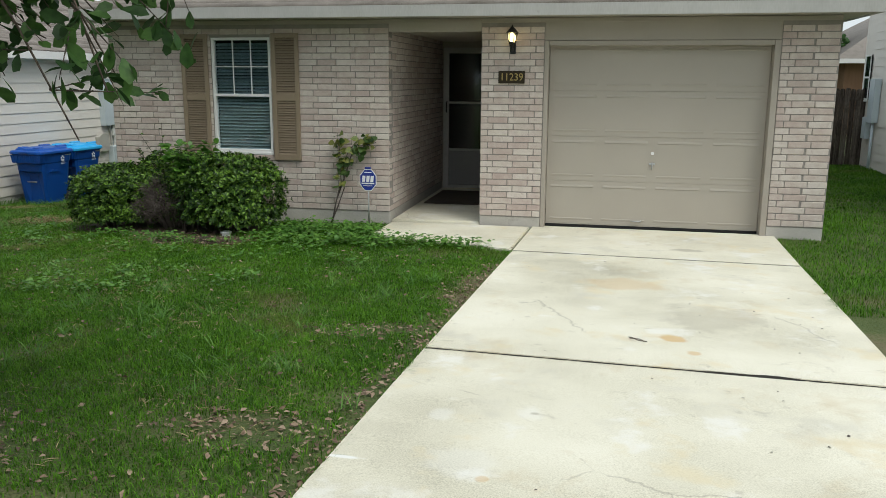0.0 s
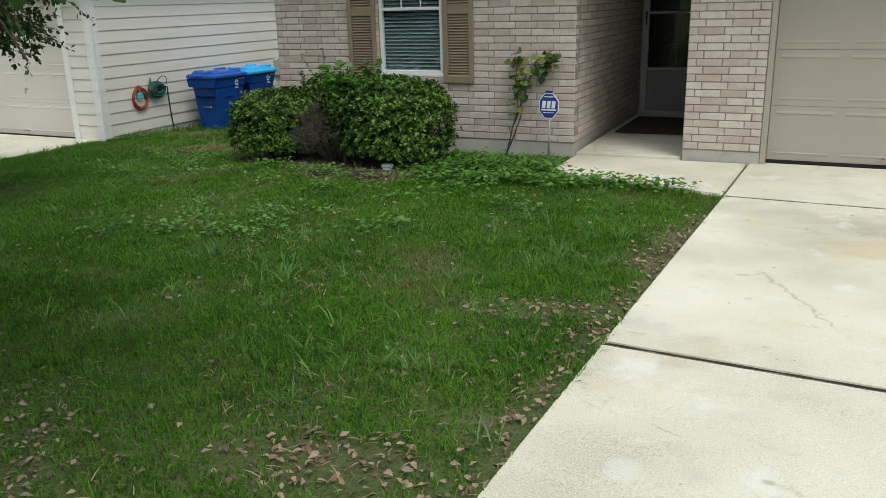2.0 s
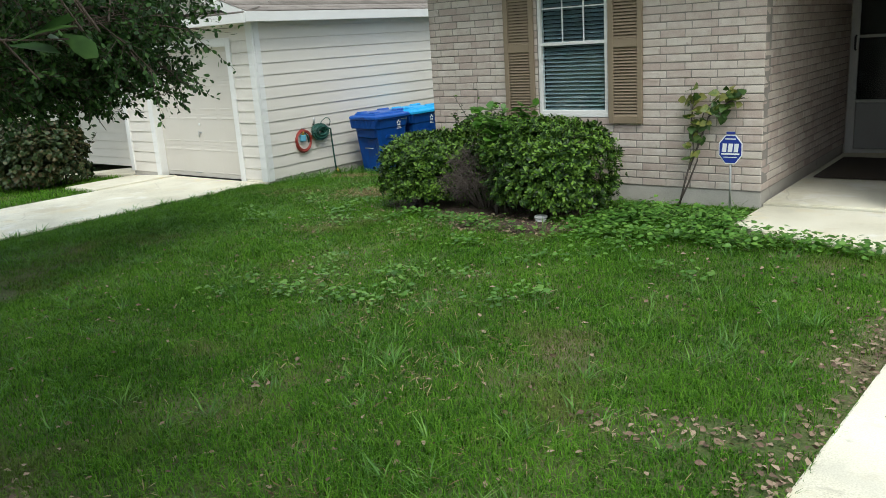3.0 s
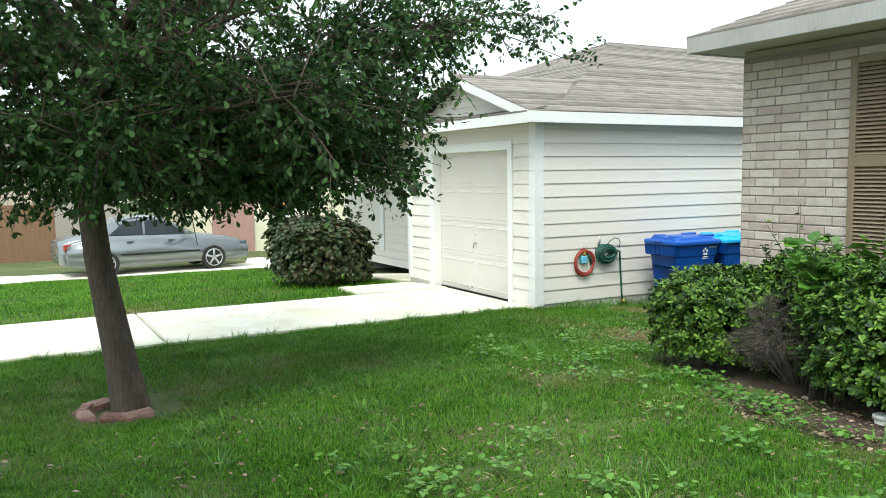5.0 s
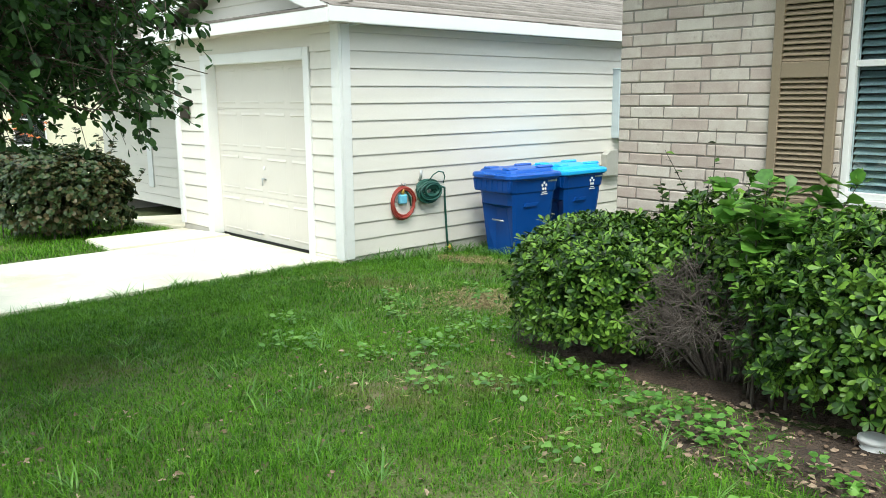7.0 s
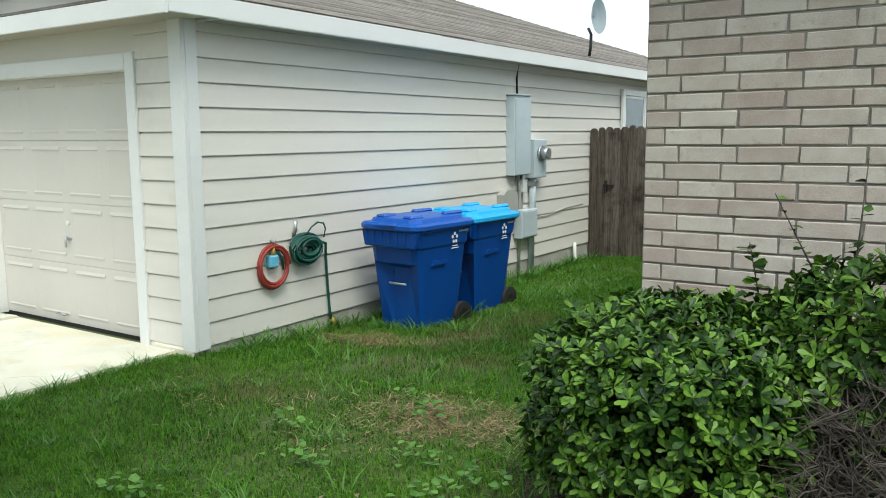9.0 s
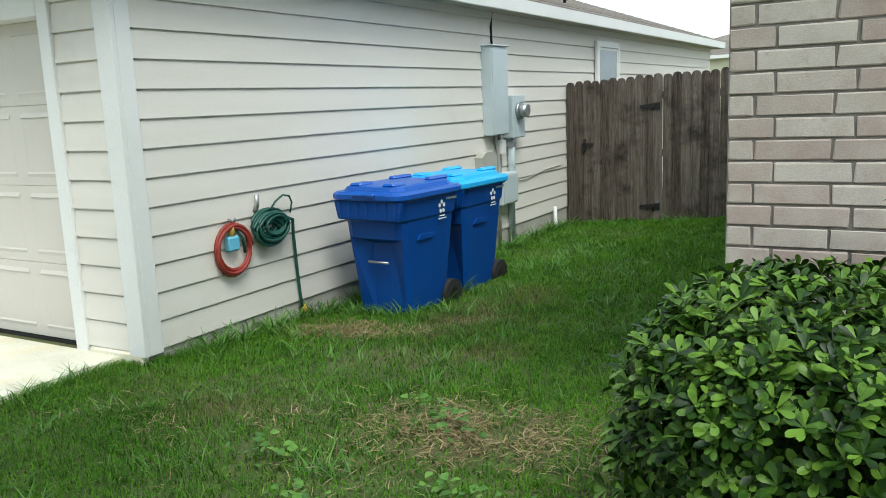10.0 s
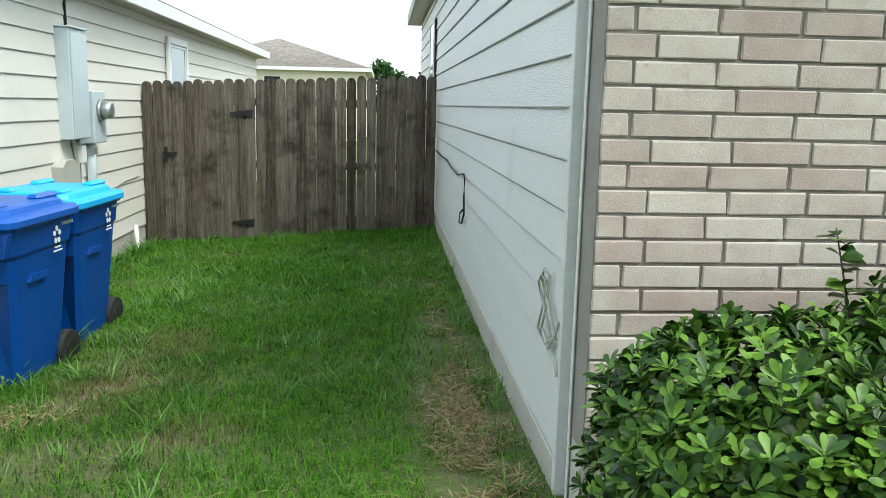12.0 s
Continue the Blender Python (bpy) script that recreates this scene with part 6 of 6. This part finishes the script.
slab("garage_door", (-30.49, 4.0, -1.6), (-30.42, 6.4, 0.35), M["trim"], bpy.data.objects["far_house.002"])
brown_fence = slab("board_fence", (-28.6, 1.2, -1.7), (-28.5, 4.4, 0.15), M["cedar"])
tagged(brown_fence, "brown board fence beyond the parked car", "fence")

right = plain_house("siding_house", 5.4, 13, 9.5, 18.4, -0.8, 4.6, 0.4, M["siding"], "tall pale siding house beyond the driveway side", (("y", 5.39, 17.75, 18.15, 0.8, 1.75, -1),))
for k in range(30):
    bm = bmesh.new()
    z = -0.6 + 0.175 * k
    prism(bm, [(5.399, z), (5.383, z), (5.396, z + 0.19), (5.399, z + 0.19)], "y", 9.5, 17.7)
    part("siding_board", bm, M["siding"], right.children[2])
plain_house("far_house", 7.9, 16, 30, 40, -1.0, 1.85, 0.6, M["cedar"], "brown house with a dark roof edge beyond the fence", (), 0.5)
gas = empty_thing("utility_box", (5.35, 17.2, 0.0), "pale grey utility boxes on the siding", "utility box")
slab("box_cover", (5.25, 16.95, 0.35), (5.38, 17.3, 1.25), M["box"], gas, bevel=0.008)
slab("box_cover", (5.27, 17.4, 0.0), (5.38, 17.65, 0.45), M["box"], gas, bevel=0.008)
tube_part("pipe", [(5.33, 17.1, 0.35), (5.33, 17.1, -0.8)], 0.03, M["box"], gas)


def far_tree(x, y, height, radius, seed):
    rng = np.random.default_rng(seed)
    z = gz(x, y)
    t = empty_thing("distant_tree", (x, y, z), "distant dark green leafy tree", "tree", "distant trees")
    tube_part("trunk", [(x, y, z - 0.2), (x + 0.1, y, z + height * 0.35), (x, y + 0.1, z + height * 0.8)], [0.22, 0.16, 0.05], M["bark"], t, sides=8)
    lumps = rng.normal(0, 0.45, (9, 3)) * np.array((radius, radius, height * 0.25)) + np.array((x, y, z + height * 0.65))
    n = 5000
    pick = rng.integers(0, 9, n)
    pos = lumps[pick] + rough_dirs(rng, n) * (radius * 0.5 * rng.uniform(0.5, 1.05, n))[:, None]
    v, f = leaf_arrays(pos, rough_dirs(rng, n), rough_dirs(rng, n) + np.array((0, 0, 0.8)), rng.uniform(0.14, 0.30, n), OVAL)
    array_part("crown", v, f, M["leaf_tree"], t)


for k, (x, y, h, r) in enumerate(((-6.6, 62, 4.0, 1.5), (-4.4, 64, 3.9, 1.5), (-36, -9, 6, 3.0), (-48, 3.5, 6.5, 3.2), (-56, -2, 8, 4), (-60, 8, 7, 3.5), (4.6, 27, 3.8, 1.6), (6.5, 33, 4.5, 2))):
    far_tree(x, y, h, r, 80 + k)


# ---- lawn ----
def smooth_noise(x, y, scale, seed):
    """Soft value noise on the plan, 0 to 1."""
    g = np.random.default_rng(seed).uniform(0, 1, (64, 64))
    u, v = np.asarray(x) / scale + 400.0, np.asarray(y) / scale + 400.0
    i, j = np.floor(u).astype(int), np.floor(v).astype(int)
    a, b = u - i, v - j
    a, b = a * a * (3 - 2 * a), b * b * (3 - 2 * b)
    i, j = i % 64, j % 64
    k, l = (i + 1) % 64, (j + 1) % 64
    return (g[i, j] * (1 - a) + g[k, j] * a) * (1 - b) + (g[i, l] * (1 - a) + g[k, l] * a) * b


def bare(x, y):
    """How bare the soil is: under the shrubs, by the drain cap, and in worn patches."""
    x, y = np.asarray(x, float), np.asarray(y, float)
    b = np.zeros(np.shape(x))
    for cx, cy, rx, ry, s in ((-6.25, 8.1, 0.7, 0.62, 1), (-5.1, 7.95, 0.9, 0.62, 1), (-4.75, 7.2, 0.75, 0.38, 0.85), (-5.5, 8.3, 1.6, 0.45, 1),
                              (-1.68, 3.72, 0.32, 0.15, 0.9), (-1.34, 3.84, 0.28, 0.13, 0.9), (-1.62, 1.92, 0.5, 0.24, 1.0), (-3.4, 1.5, 0.9, 0.5, 0.7), (-8.0, 3.6, 0.5, 0.45, 0.9),
                              (-7.3, 8.2, 1.3, 0.5, 0.25), (-7.9, 8.5, 0.7, 0.4, 0.5), (-8.2, 9.3, 0.7, 0.4, 0.4), (-6.9, 9.9, 0.28, 2.0, 0.8), (-9.1, 10.0, 0.5, 0.3, 0.5), (-8.2, 7.8, 0.6, 0.4, 0.35), (-7.6, 8.45, 0.55, 0.32, 0.75)):
        d = np.hypot((x - cx) / rx, (y - cy) / ry)
        b = np.maximum(b, s * np.clip((1.25 - d) / 0.5, 0, 1))
    edge = np.clip(1.35 - (drive_left(y) - x) / (0.10 + 0.22 * smooth_noise(x, y, 0.5, 4)), 0, 1) * (x < drive_left(y)) * (y < 6.3) * 0.85
    return np.maximum(b, edge) * (0.6 + 0.8 * smooth_noise(x, y, 0.22, 3))


def blades(rng, area, density, height, width):
    x0, x1, y0, y1 = area
    n = int((x1 - x0) * (y1 - y0) * density)
    x, y = rng.uniform(x0, x1, n), rng.uniform(y0, y1, n)
    thick = (0.5 + 0.7 * smooth_noise(x, y, 0.35, 7)) * (0.65 + 0.6 * smooth_noise(x, y, 1.1, 8))
    ok = ~paved(x, y) & (rng.uniform(0, 1, n) > bare(x, y)) & (rng.uniform(0, 1.0, n) < thick)
    x, y = x[ok], y[ok]
    n = len(x)
    h = rng.uniform(0.45, 1.0, n) * height * (0.55 + 0.8 * smooth_noise(x, y, 0.6, 9)) * (0.75 + 0.5 * smooth_noise(x, y, 0.13, 10))
    an, lean = rng.uniform(0, 6.283, n), rng.uniform(0.35, 1.4, n) * h
    w = width * rng.uniform(0.6, 1.2, n)
    base = np.stack([x, y, ground_z(x, y) - 0.005], 1)
    side = np.stack([-np.sin(an), np.cos(an), np.zeros(n)], 1) * w[:, None] * 0.5
    fwd = np.stack([np.cos(an), np.sin(an), np.zeros(n)], 1)
    twist = rng.normal(0, 0.4, n)[:, None]
    mid = base + fwd * (lean * 0.32)[:, None] + np.array((0, 0, 1.0)) * (h * 0.62)[:, None]
    tip = base + fwd * lean[:, None] + np.array((0, 0, 1.0)) * (h * (1 - 0.28 * lean / np.maximum(h, 1e-3)))[:, None]
    v = np.stack([base - side, base + side, mid + side * 0.8 + fwd * twist * 0.002, mid - side * 0.8, tip], 1).reshape(-1, 3)
    o = (np.arange(n) * 5)[:, None]
    tri = np.concatenate([o + np.array([[0, 1, 2]]), o + np.array([[0, 2, 3]]), o + np.array([[3, 2, 4]])], 0)
    return v, tri


def lawn_patch(label, area, density, height, width, seed):
    v, f = blades(np.random.default_rng(seed), area, density, height, width)
    tagged(array_part("grass", v, f, M["grass"]), label, "grass", kind="stuff")


lawn_patch("uneven green lawn grass with thin and dry patches", (-10.17, -0.85, 1.2, 8.95), 9600, 0.056, 0.005, 91)
lawn_patch("uneven green lawn grass in tree shade near the drive", (-7.5, -1.0, -2.2, 1.2), 1600, 0.07, 0.008, 92)
lawn_patch("bright green grass between the two houses", (-9.95, -6.68, 8.95, 15.9), 7500, 0.062, 0.005, 93)
lawn_patch("green lawn grass of the next house", (-21.5, -12.2, 0.0, 8.9), 1100, 0.09, 0.011, 94)
lawn_patch("green grass strip beyond the driveway", (1.8, 5.4, 5.0, 18.2), 2600, 0.08, 0.007, 95)

# longer tufts, edges and weeds
rng = np.random.default_rng(101)
tuft_at = []
for k in range(950):
    x, y = rng.uniform(-10.1, -1.2), rng.uniform(2.2, 8.8)
    if rng.uniform() < 0.35:
        x, y = rng.uniform(-9.9, -6.7), rng.uniform(8.9, 15.5)
    tuft_at.append((x, y, rng.uniform(0.07, 0.15)))
for k in range(160):
    y = rng.uniform(8.9, 15.5)
    tuft_at.append((-9.9 + abs(rng.normal(0, 0.08)), y, rng.uniform(0.10, 0.22)))
for k in range(90):
    tuft_at.append((-10.13 + abs(rng.normal(0, 0.05)), rng.uniform(3.0, 8.7), rng.uniform(0.09, 0.16)))
for k in range(60):
    tuft_at.append((-6.76 - abs(rng.normal(0, 0.05)), rng.uniform(9.6, 15.3), rng.uniform(0.07, 0.14)))
for k in range(50):
    tuft_at.append((rng.uniform(-9.7, -8.7), rng.choice((10.4, 10.5, 11.3, 12.25)) + rng.normal(0, 0.08), rng.uniform(0.10, 0.2)))
for k in range(40):
    tuft_at.append((rng.uniform(-9.9, -6.5), 15.5 + rng.normal(0, 0.05), rng.uniform(0.08, 0.16)))
vv, ff, o = [], [], 0
for x, y, h in tuft_at:
    if paved(x, y) or bare(x, y) > 0.8:
        continue
    m = int(rng.integers(9, 20))
    pos = np.stack([x + rng.normal(0, 0.025, m), y + rng.normal(0, 0.025, m), np.full(m, gz(x, y) - 0.01)], 1)
    an = rng.uniform(0, 6.28, m)
    axis = np.stack([np.cos(an) * 0.55, np.sin(an) * 0.55, rng.uniform(0.7, 1.3, m)], 1)
    v, f = leaf_arrays(pos, axis, np.array([[0.01, 0.02, 1.0]]) - axis * 0.5 + np.stack([np.cos(an), np.sin(an), np.zeros(m)], 1) * -0.6, rng.uniform(0.6, 1.2, m) * h, ((0, 0.02), (0.5, 0.022), (1.0, 0.003)), 0.3, 0.45)
    vv.append(v)
    ff.append(f + o)
    o += len(v)
tagged(array_part("grass_tufts", np.concatenate(vv), np.concatenate(ff), M["leaf_bright"]), "longer bright green grass tufts in the lawn", "grass", kind="stuff")


def weeds(label, spots, per, leaf, mat, seed, high=0.09):
    rng = np.random.default_rng(seed)
    pos = []
    for x, y, s in spots:
        pos.append(np.stack([rng.normal(x, s, per), rng.normal(y, s * 0.6, per)], 1))
    p = np.concatenate(pos)
    p = p[~((p[:, 1] > 7.72 - 0.333 * (p[:, 0] + 2.73)) & (p[:, 0] > -2.68)) & (p[:, 1] < 8.66)]
    n = len(p)
    pos = np.stack([p[:, 0], p[:, 1], ground_z(p[:, 0], p[:, 1]) + rng.uniform(0.02, high, n)], 1)
    an = rng.uniform(0, 6.28, n)
    axis = np.stack([np.cos(an), np.sin(an), rng.uniform(0.0, 0.5, n)], 1)
    v, f = leaf_arrays(pos, axis, np.array([[0, 0, 1.0]]) + 0.3 * rng.normal(size=(n, 3)), rng.uniform(*leaf, n), OVAL)
    tagged(array_part("weeds", v, f, mat), label, "weeds", kind="stuff")


spots = [(rng.uniform(-3.9, -1.35), rng.uniform(7.0, 8.3), 0.16) for k in range(60)]
weeds("low broad-leaved bright green weeds beside the walk", spots, 70, (0.03, 0.06), M["leaf_bright"], 111, 0.12)
spots = [(rng.uniform(-5.6, -2.2), rng.uniform(4.2, 7.2), 0.10) for k in range(38)] + [(rng.uniform(-7.8, -5.0), rng.uniform(6.6, 7.5), 0.08) for k in range(9)] + [(rng.uniform(-9, -6.8), rng.uniform(6.5, 11), 0.08) for k in range(16)]
spots += [(x, y, 0.09) for x, y in ((-5.2, 7.3), (-4.95, 7.05), (-5.7, 7.38), (-6.1, 7.4), (-5.4, 7.2), (-5.05, 7.25), (-4.3, 6.95), (-4.0, 7.3), (-7.0, 7.75), (-7.1, 7.55))]
weeds("scattered clover-like weeds in the lawn", spots, 26, (0.025, 0.05), M["leaf_bright"], 112, 0.10)

# fallen leaves
rng = np.random.default_rng(121)
n = 42000
x, y = rng.uniform(-7.5, -0.6, n), rng.uniform(-0.5, 7.6, n)
ok = (rng.uniform(0, 1, n) < bare(x, y) * 1.1 + 0.06) & (x < drive_left(y) + 0.012)
x, y = x[ok], y[ok]
n = len(x)
an = rng.uniform(0, 6.28, n)
pos = np.stack([x, y, ground_z(x, y) + rng.uniform(0.004, 0.03, n)], 1)
v, f = leaf_arrays(pos, np.stack([np.cos(an), np.sin(an), rng.normal(0, 0.2, n)], 1), np.array([[0, 0, 1.0]]) + 0.4 * rng.normal(size=(n, 3)), rng.uniform(0.018, 0.045, n), NARROW, 0.35)
tagged(array_part("fallen_leaves", v, f, M["litter"]), "dry brown fallen leaves on thin grass", "leaves", kind="stuff")
# dry, straw-coloured patches of lawn
vv, ff, o = [], [], 0
rng = np.random.default_rng(141)
for cx, cy, rx, ry, n in ((-9.4, 9.9, 0.45, 0.18, 6000), (-6.93, 9.5, 0.14, 0.9, 4200), (-6.9, 11.5, 0.10, 1.2, 900), (-8.0, 8.2, 0.9, 0.45, 700), (-7.6, 8.5, 0.5, 0.3, 2600), (-8.9, 8.1, 0.6, 0.35, 700), (-3.0, 3.6, 1.6, 0.9, 1300), (-2.2, 2.2, 1.0, 0.7, 900), (-4.4, 4.6, 1.4, 0.8, 900), (-5.5, 6.6, 1.2, 0.4, 600)):
    x, y = rng.normal(cx, rx * 0.6, n), rng.normal(cy, ry * 0.6, n)
    ok = ~paved(x, y) & (smooth_noise(x, y, 0.25, 17) > 0.35)
    x, y = x[ok], y[ok]
    n = len(x)
    an = rng.uniform(0, 6.28, n)
    pos = np.stack([x, y, ground_z(x, y) + rng.uniform(0.0, 0.025, n)], 1)
    v, f = leaf_arrays(pos, np.stack([np.cos(an), np.sin(an), rng.uniform(0.0, 0.8, n)], 1), np.array([[0, 0, 1.0]]) + 0.4 * rng.normal(size=(n, 3)), rng.uniform(0.03, 0.075, n), ((0, 0.03), (0.5, 0.035), (1.0, 0.004)), 0.3, 0.3)
    vv.append(v)
    ff.append(f + o)
    o += len(v)
tagged(array_part("dry_grass", np.concatenate(vv), np.concatenate(ff), M["dry_grass"]), "matted straw-coloured dry grass in the lawn", "grass", kind="stuff")
# soil under the shrubs
bm = bmesh.new()
for cx, cy, rx, ry in ((-5.5, 8.06, 1.6, 0.46), (-4.72, 7.22, 0.72, 0.34)):
    ring = [bm.verts.new((cx + rx * (1 + 0.07 * math.sin(k * 1.9)) * math.cos(a), min(cy + ry * (1 + 0.09 * math.sin(k * 2.3)) * math.sin(a), 8.68), 0)) for k, a in enumerate(2 * math.pi * k / 28 for k in range(28))]
    for vert in ring:
        vert.co.z = gz(vert.co.x, vert.co.y) + 0.004
    mid = bm.verts.new((cx, cy, gz(cx, cy) + 0.03))
    for k in range(28):
        bm.faces.new((ring[k], ring[(k + 1) % 28], mid))
tagged(part("soil_bed", bm, M["mulch"]), "dark bare earth bed under the shrubs", "soil", kind="structure")

# small things on the drive
twig = empty_thing("fallen_twig", (0.28, 3.85, gz(0.28, 3.85) + 0.03), "dry bent twig lying on the driveway", "twig")
tz = gz(0.28, 3.83) + 0.036
tube_part("stick", [(0.22, 3.90, tz), (0.245, 3.845, tz + 0.012), (0.285, 3.82, tz + 0.004), (0.335, 3.825, tz)], 0.0035, M["bark"], twig, sides=5)
tube_part("stick", [(0.225, 3.86, tz), (0.27, 3.85, tz + 0.01), (0.31, 3.845, tz)], 0.0025, M["bark"], twig, sides=5)
rng = np.random.default_rng(131)
n = 60
y = rng.uniform(0.3, 7.5, n)
x = drive_left(y) + rng.uniform(0.03, 2.7, n)
an = rng.uniform(0, 6.28, n)
pos = np.stack([x, y, ground_z(x, y) + 0.034], 1)
v, f = leaf_arrays(pos, np.stack([np.cos(an), np.sin(an), np.zeros(n)], 1), np.array([[0, 0, 1.0]]) + 0.2 * rng.normal(size=(n, 3)), rng.uniform(0.006, 0.02, n), OVAL, 0.3)
tagged(array_part("debris", v, f, M["twig"]), "specks of leaf litter on the concrete", "debris", kind="stuff")

# ---- bricks ----
brick_meshes = {}


def brick_mesh(length, kind):
    """One of four uneven bricks of that length: its corners are worn by a millimetre or two."""
    key = (round(length, 3), kind)
    if key not in brick_meshes:
        jr = random.Random(int(key[0] * 1000) * 7 + kind)
        bm = bmesh.new()
        box(bm, (-key[0] / 2, 0.0, -0.034), (key[0] / 2, 0.03, 0.034), 0.004)
        for v in bm.verts:
            v.co += Vector((jr.gauss(0, 0.0016), jr.gauss(0, 0.0009), jr.gauss(0, 0.0013)))
        me = bpy.data.meshes.new("brick")
        bm.to_mesh(me)
        bm.free()
        me.materials.append(M["brick"])
        brick_meshes[key] = me
    return brick_meshes[key]


def lay_bricks(wall, along, fixed, a, b, z0, z1, holes, out, limit=300):
    rng = np.random.default_rng(int(abs(a) * 100))
    rows = int((z1 - z0) / COURSE)
    laid = []
    for r in range(rows + 1):
        z = z0 + 0.006 + COURSE * (r + 0.5)
        if z + 0.03 > z1:
            break
        first = LENGTH * (0.36 if r % 2 else 0.62) if along == "x" else LENGTH * (0.5 if r % 2 else 1.0)
        edges = [a, a + first]
        while edges[-1] < b - 0.05:
            edges.append(edges[-1] + LENGTH)
        edges[-1] = b
        if len(edges) > 2 and edges[-1] - edges[-2] < 0.05:
            edges.pop(-2)
        for s0, s1 in zip(edges, edges[1:]):
            spans = [(s0, s1)]
            for h0, h1, hz0, hz1 in holes:
                if hz0 - 0.03 < z < hz1 + 0.03:
                    spans = [q for p0, p1 in spans for q in ((p0, min(p1, h0)), (max(p0, h1), p1)) if q[1] - q[0] > 0.03]
            for p0, p1 in spans:
                laid.append((p0, p1, z))
    laid.sort(key=lambda q: q[0])
    rest_v, rest_f = [], []
    for k, (p0, p1, z) in enumerate(laid):
        length = round((p1 - p0 - 0.010) / 0.01) * 0.01 if p1 - p0 < LENGTH - 0.002 else LENGTH - 0.010
        mid = (p0 + p1) / 2 + rng.normal(0, 0.0008)
        depth = rng.normal(0, 0.0012)
        if along == "x":
            m = pose(mid, fixed + out * -depth, z, 0, 0, 0)
        else:
            m = pose(fixed + depth, mid, z, 0, 0, 90)
        me = brick_mesh(max(length, 0.03), int(rng.integers(0, 4)))
        if k < limit:
            ob = new("brick", me)
            ob.parent = wall
            ob.matrix_basis = Matrix.Translation(-root_offset(house)) @ m
        else:
            base = len(rest_v)
            rest_v += [tuple(m @ v.co) for v in me.vertices]
            rest_f += [tuple(base + i for i in p.vertices) for p in me.polygons]
    if rest_f:
        me = bpy.data.meshes.new("bricks")
        off = root_offset(house)
        me.from_pydata([tuple(Vector(v) - off) for v in rest_v], [], rest_f)
        me.materials.append(M["brick"])
        ob = new("bricks", me)
        ob.parent = wall
        ob["kind"] = "stuff"


for args in pending_bricks:
    lay_bricks(*args)
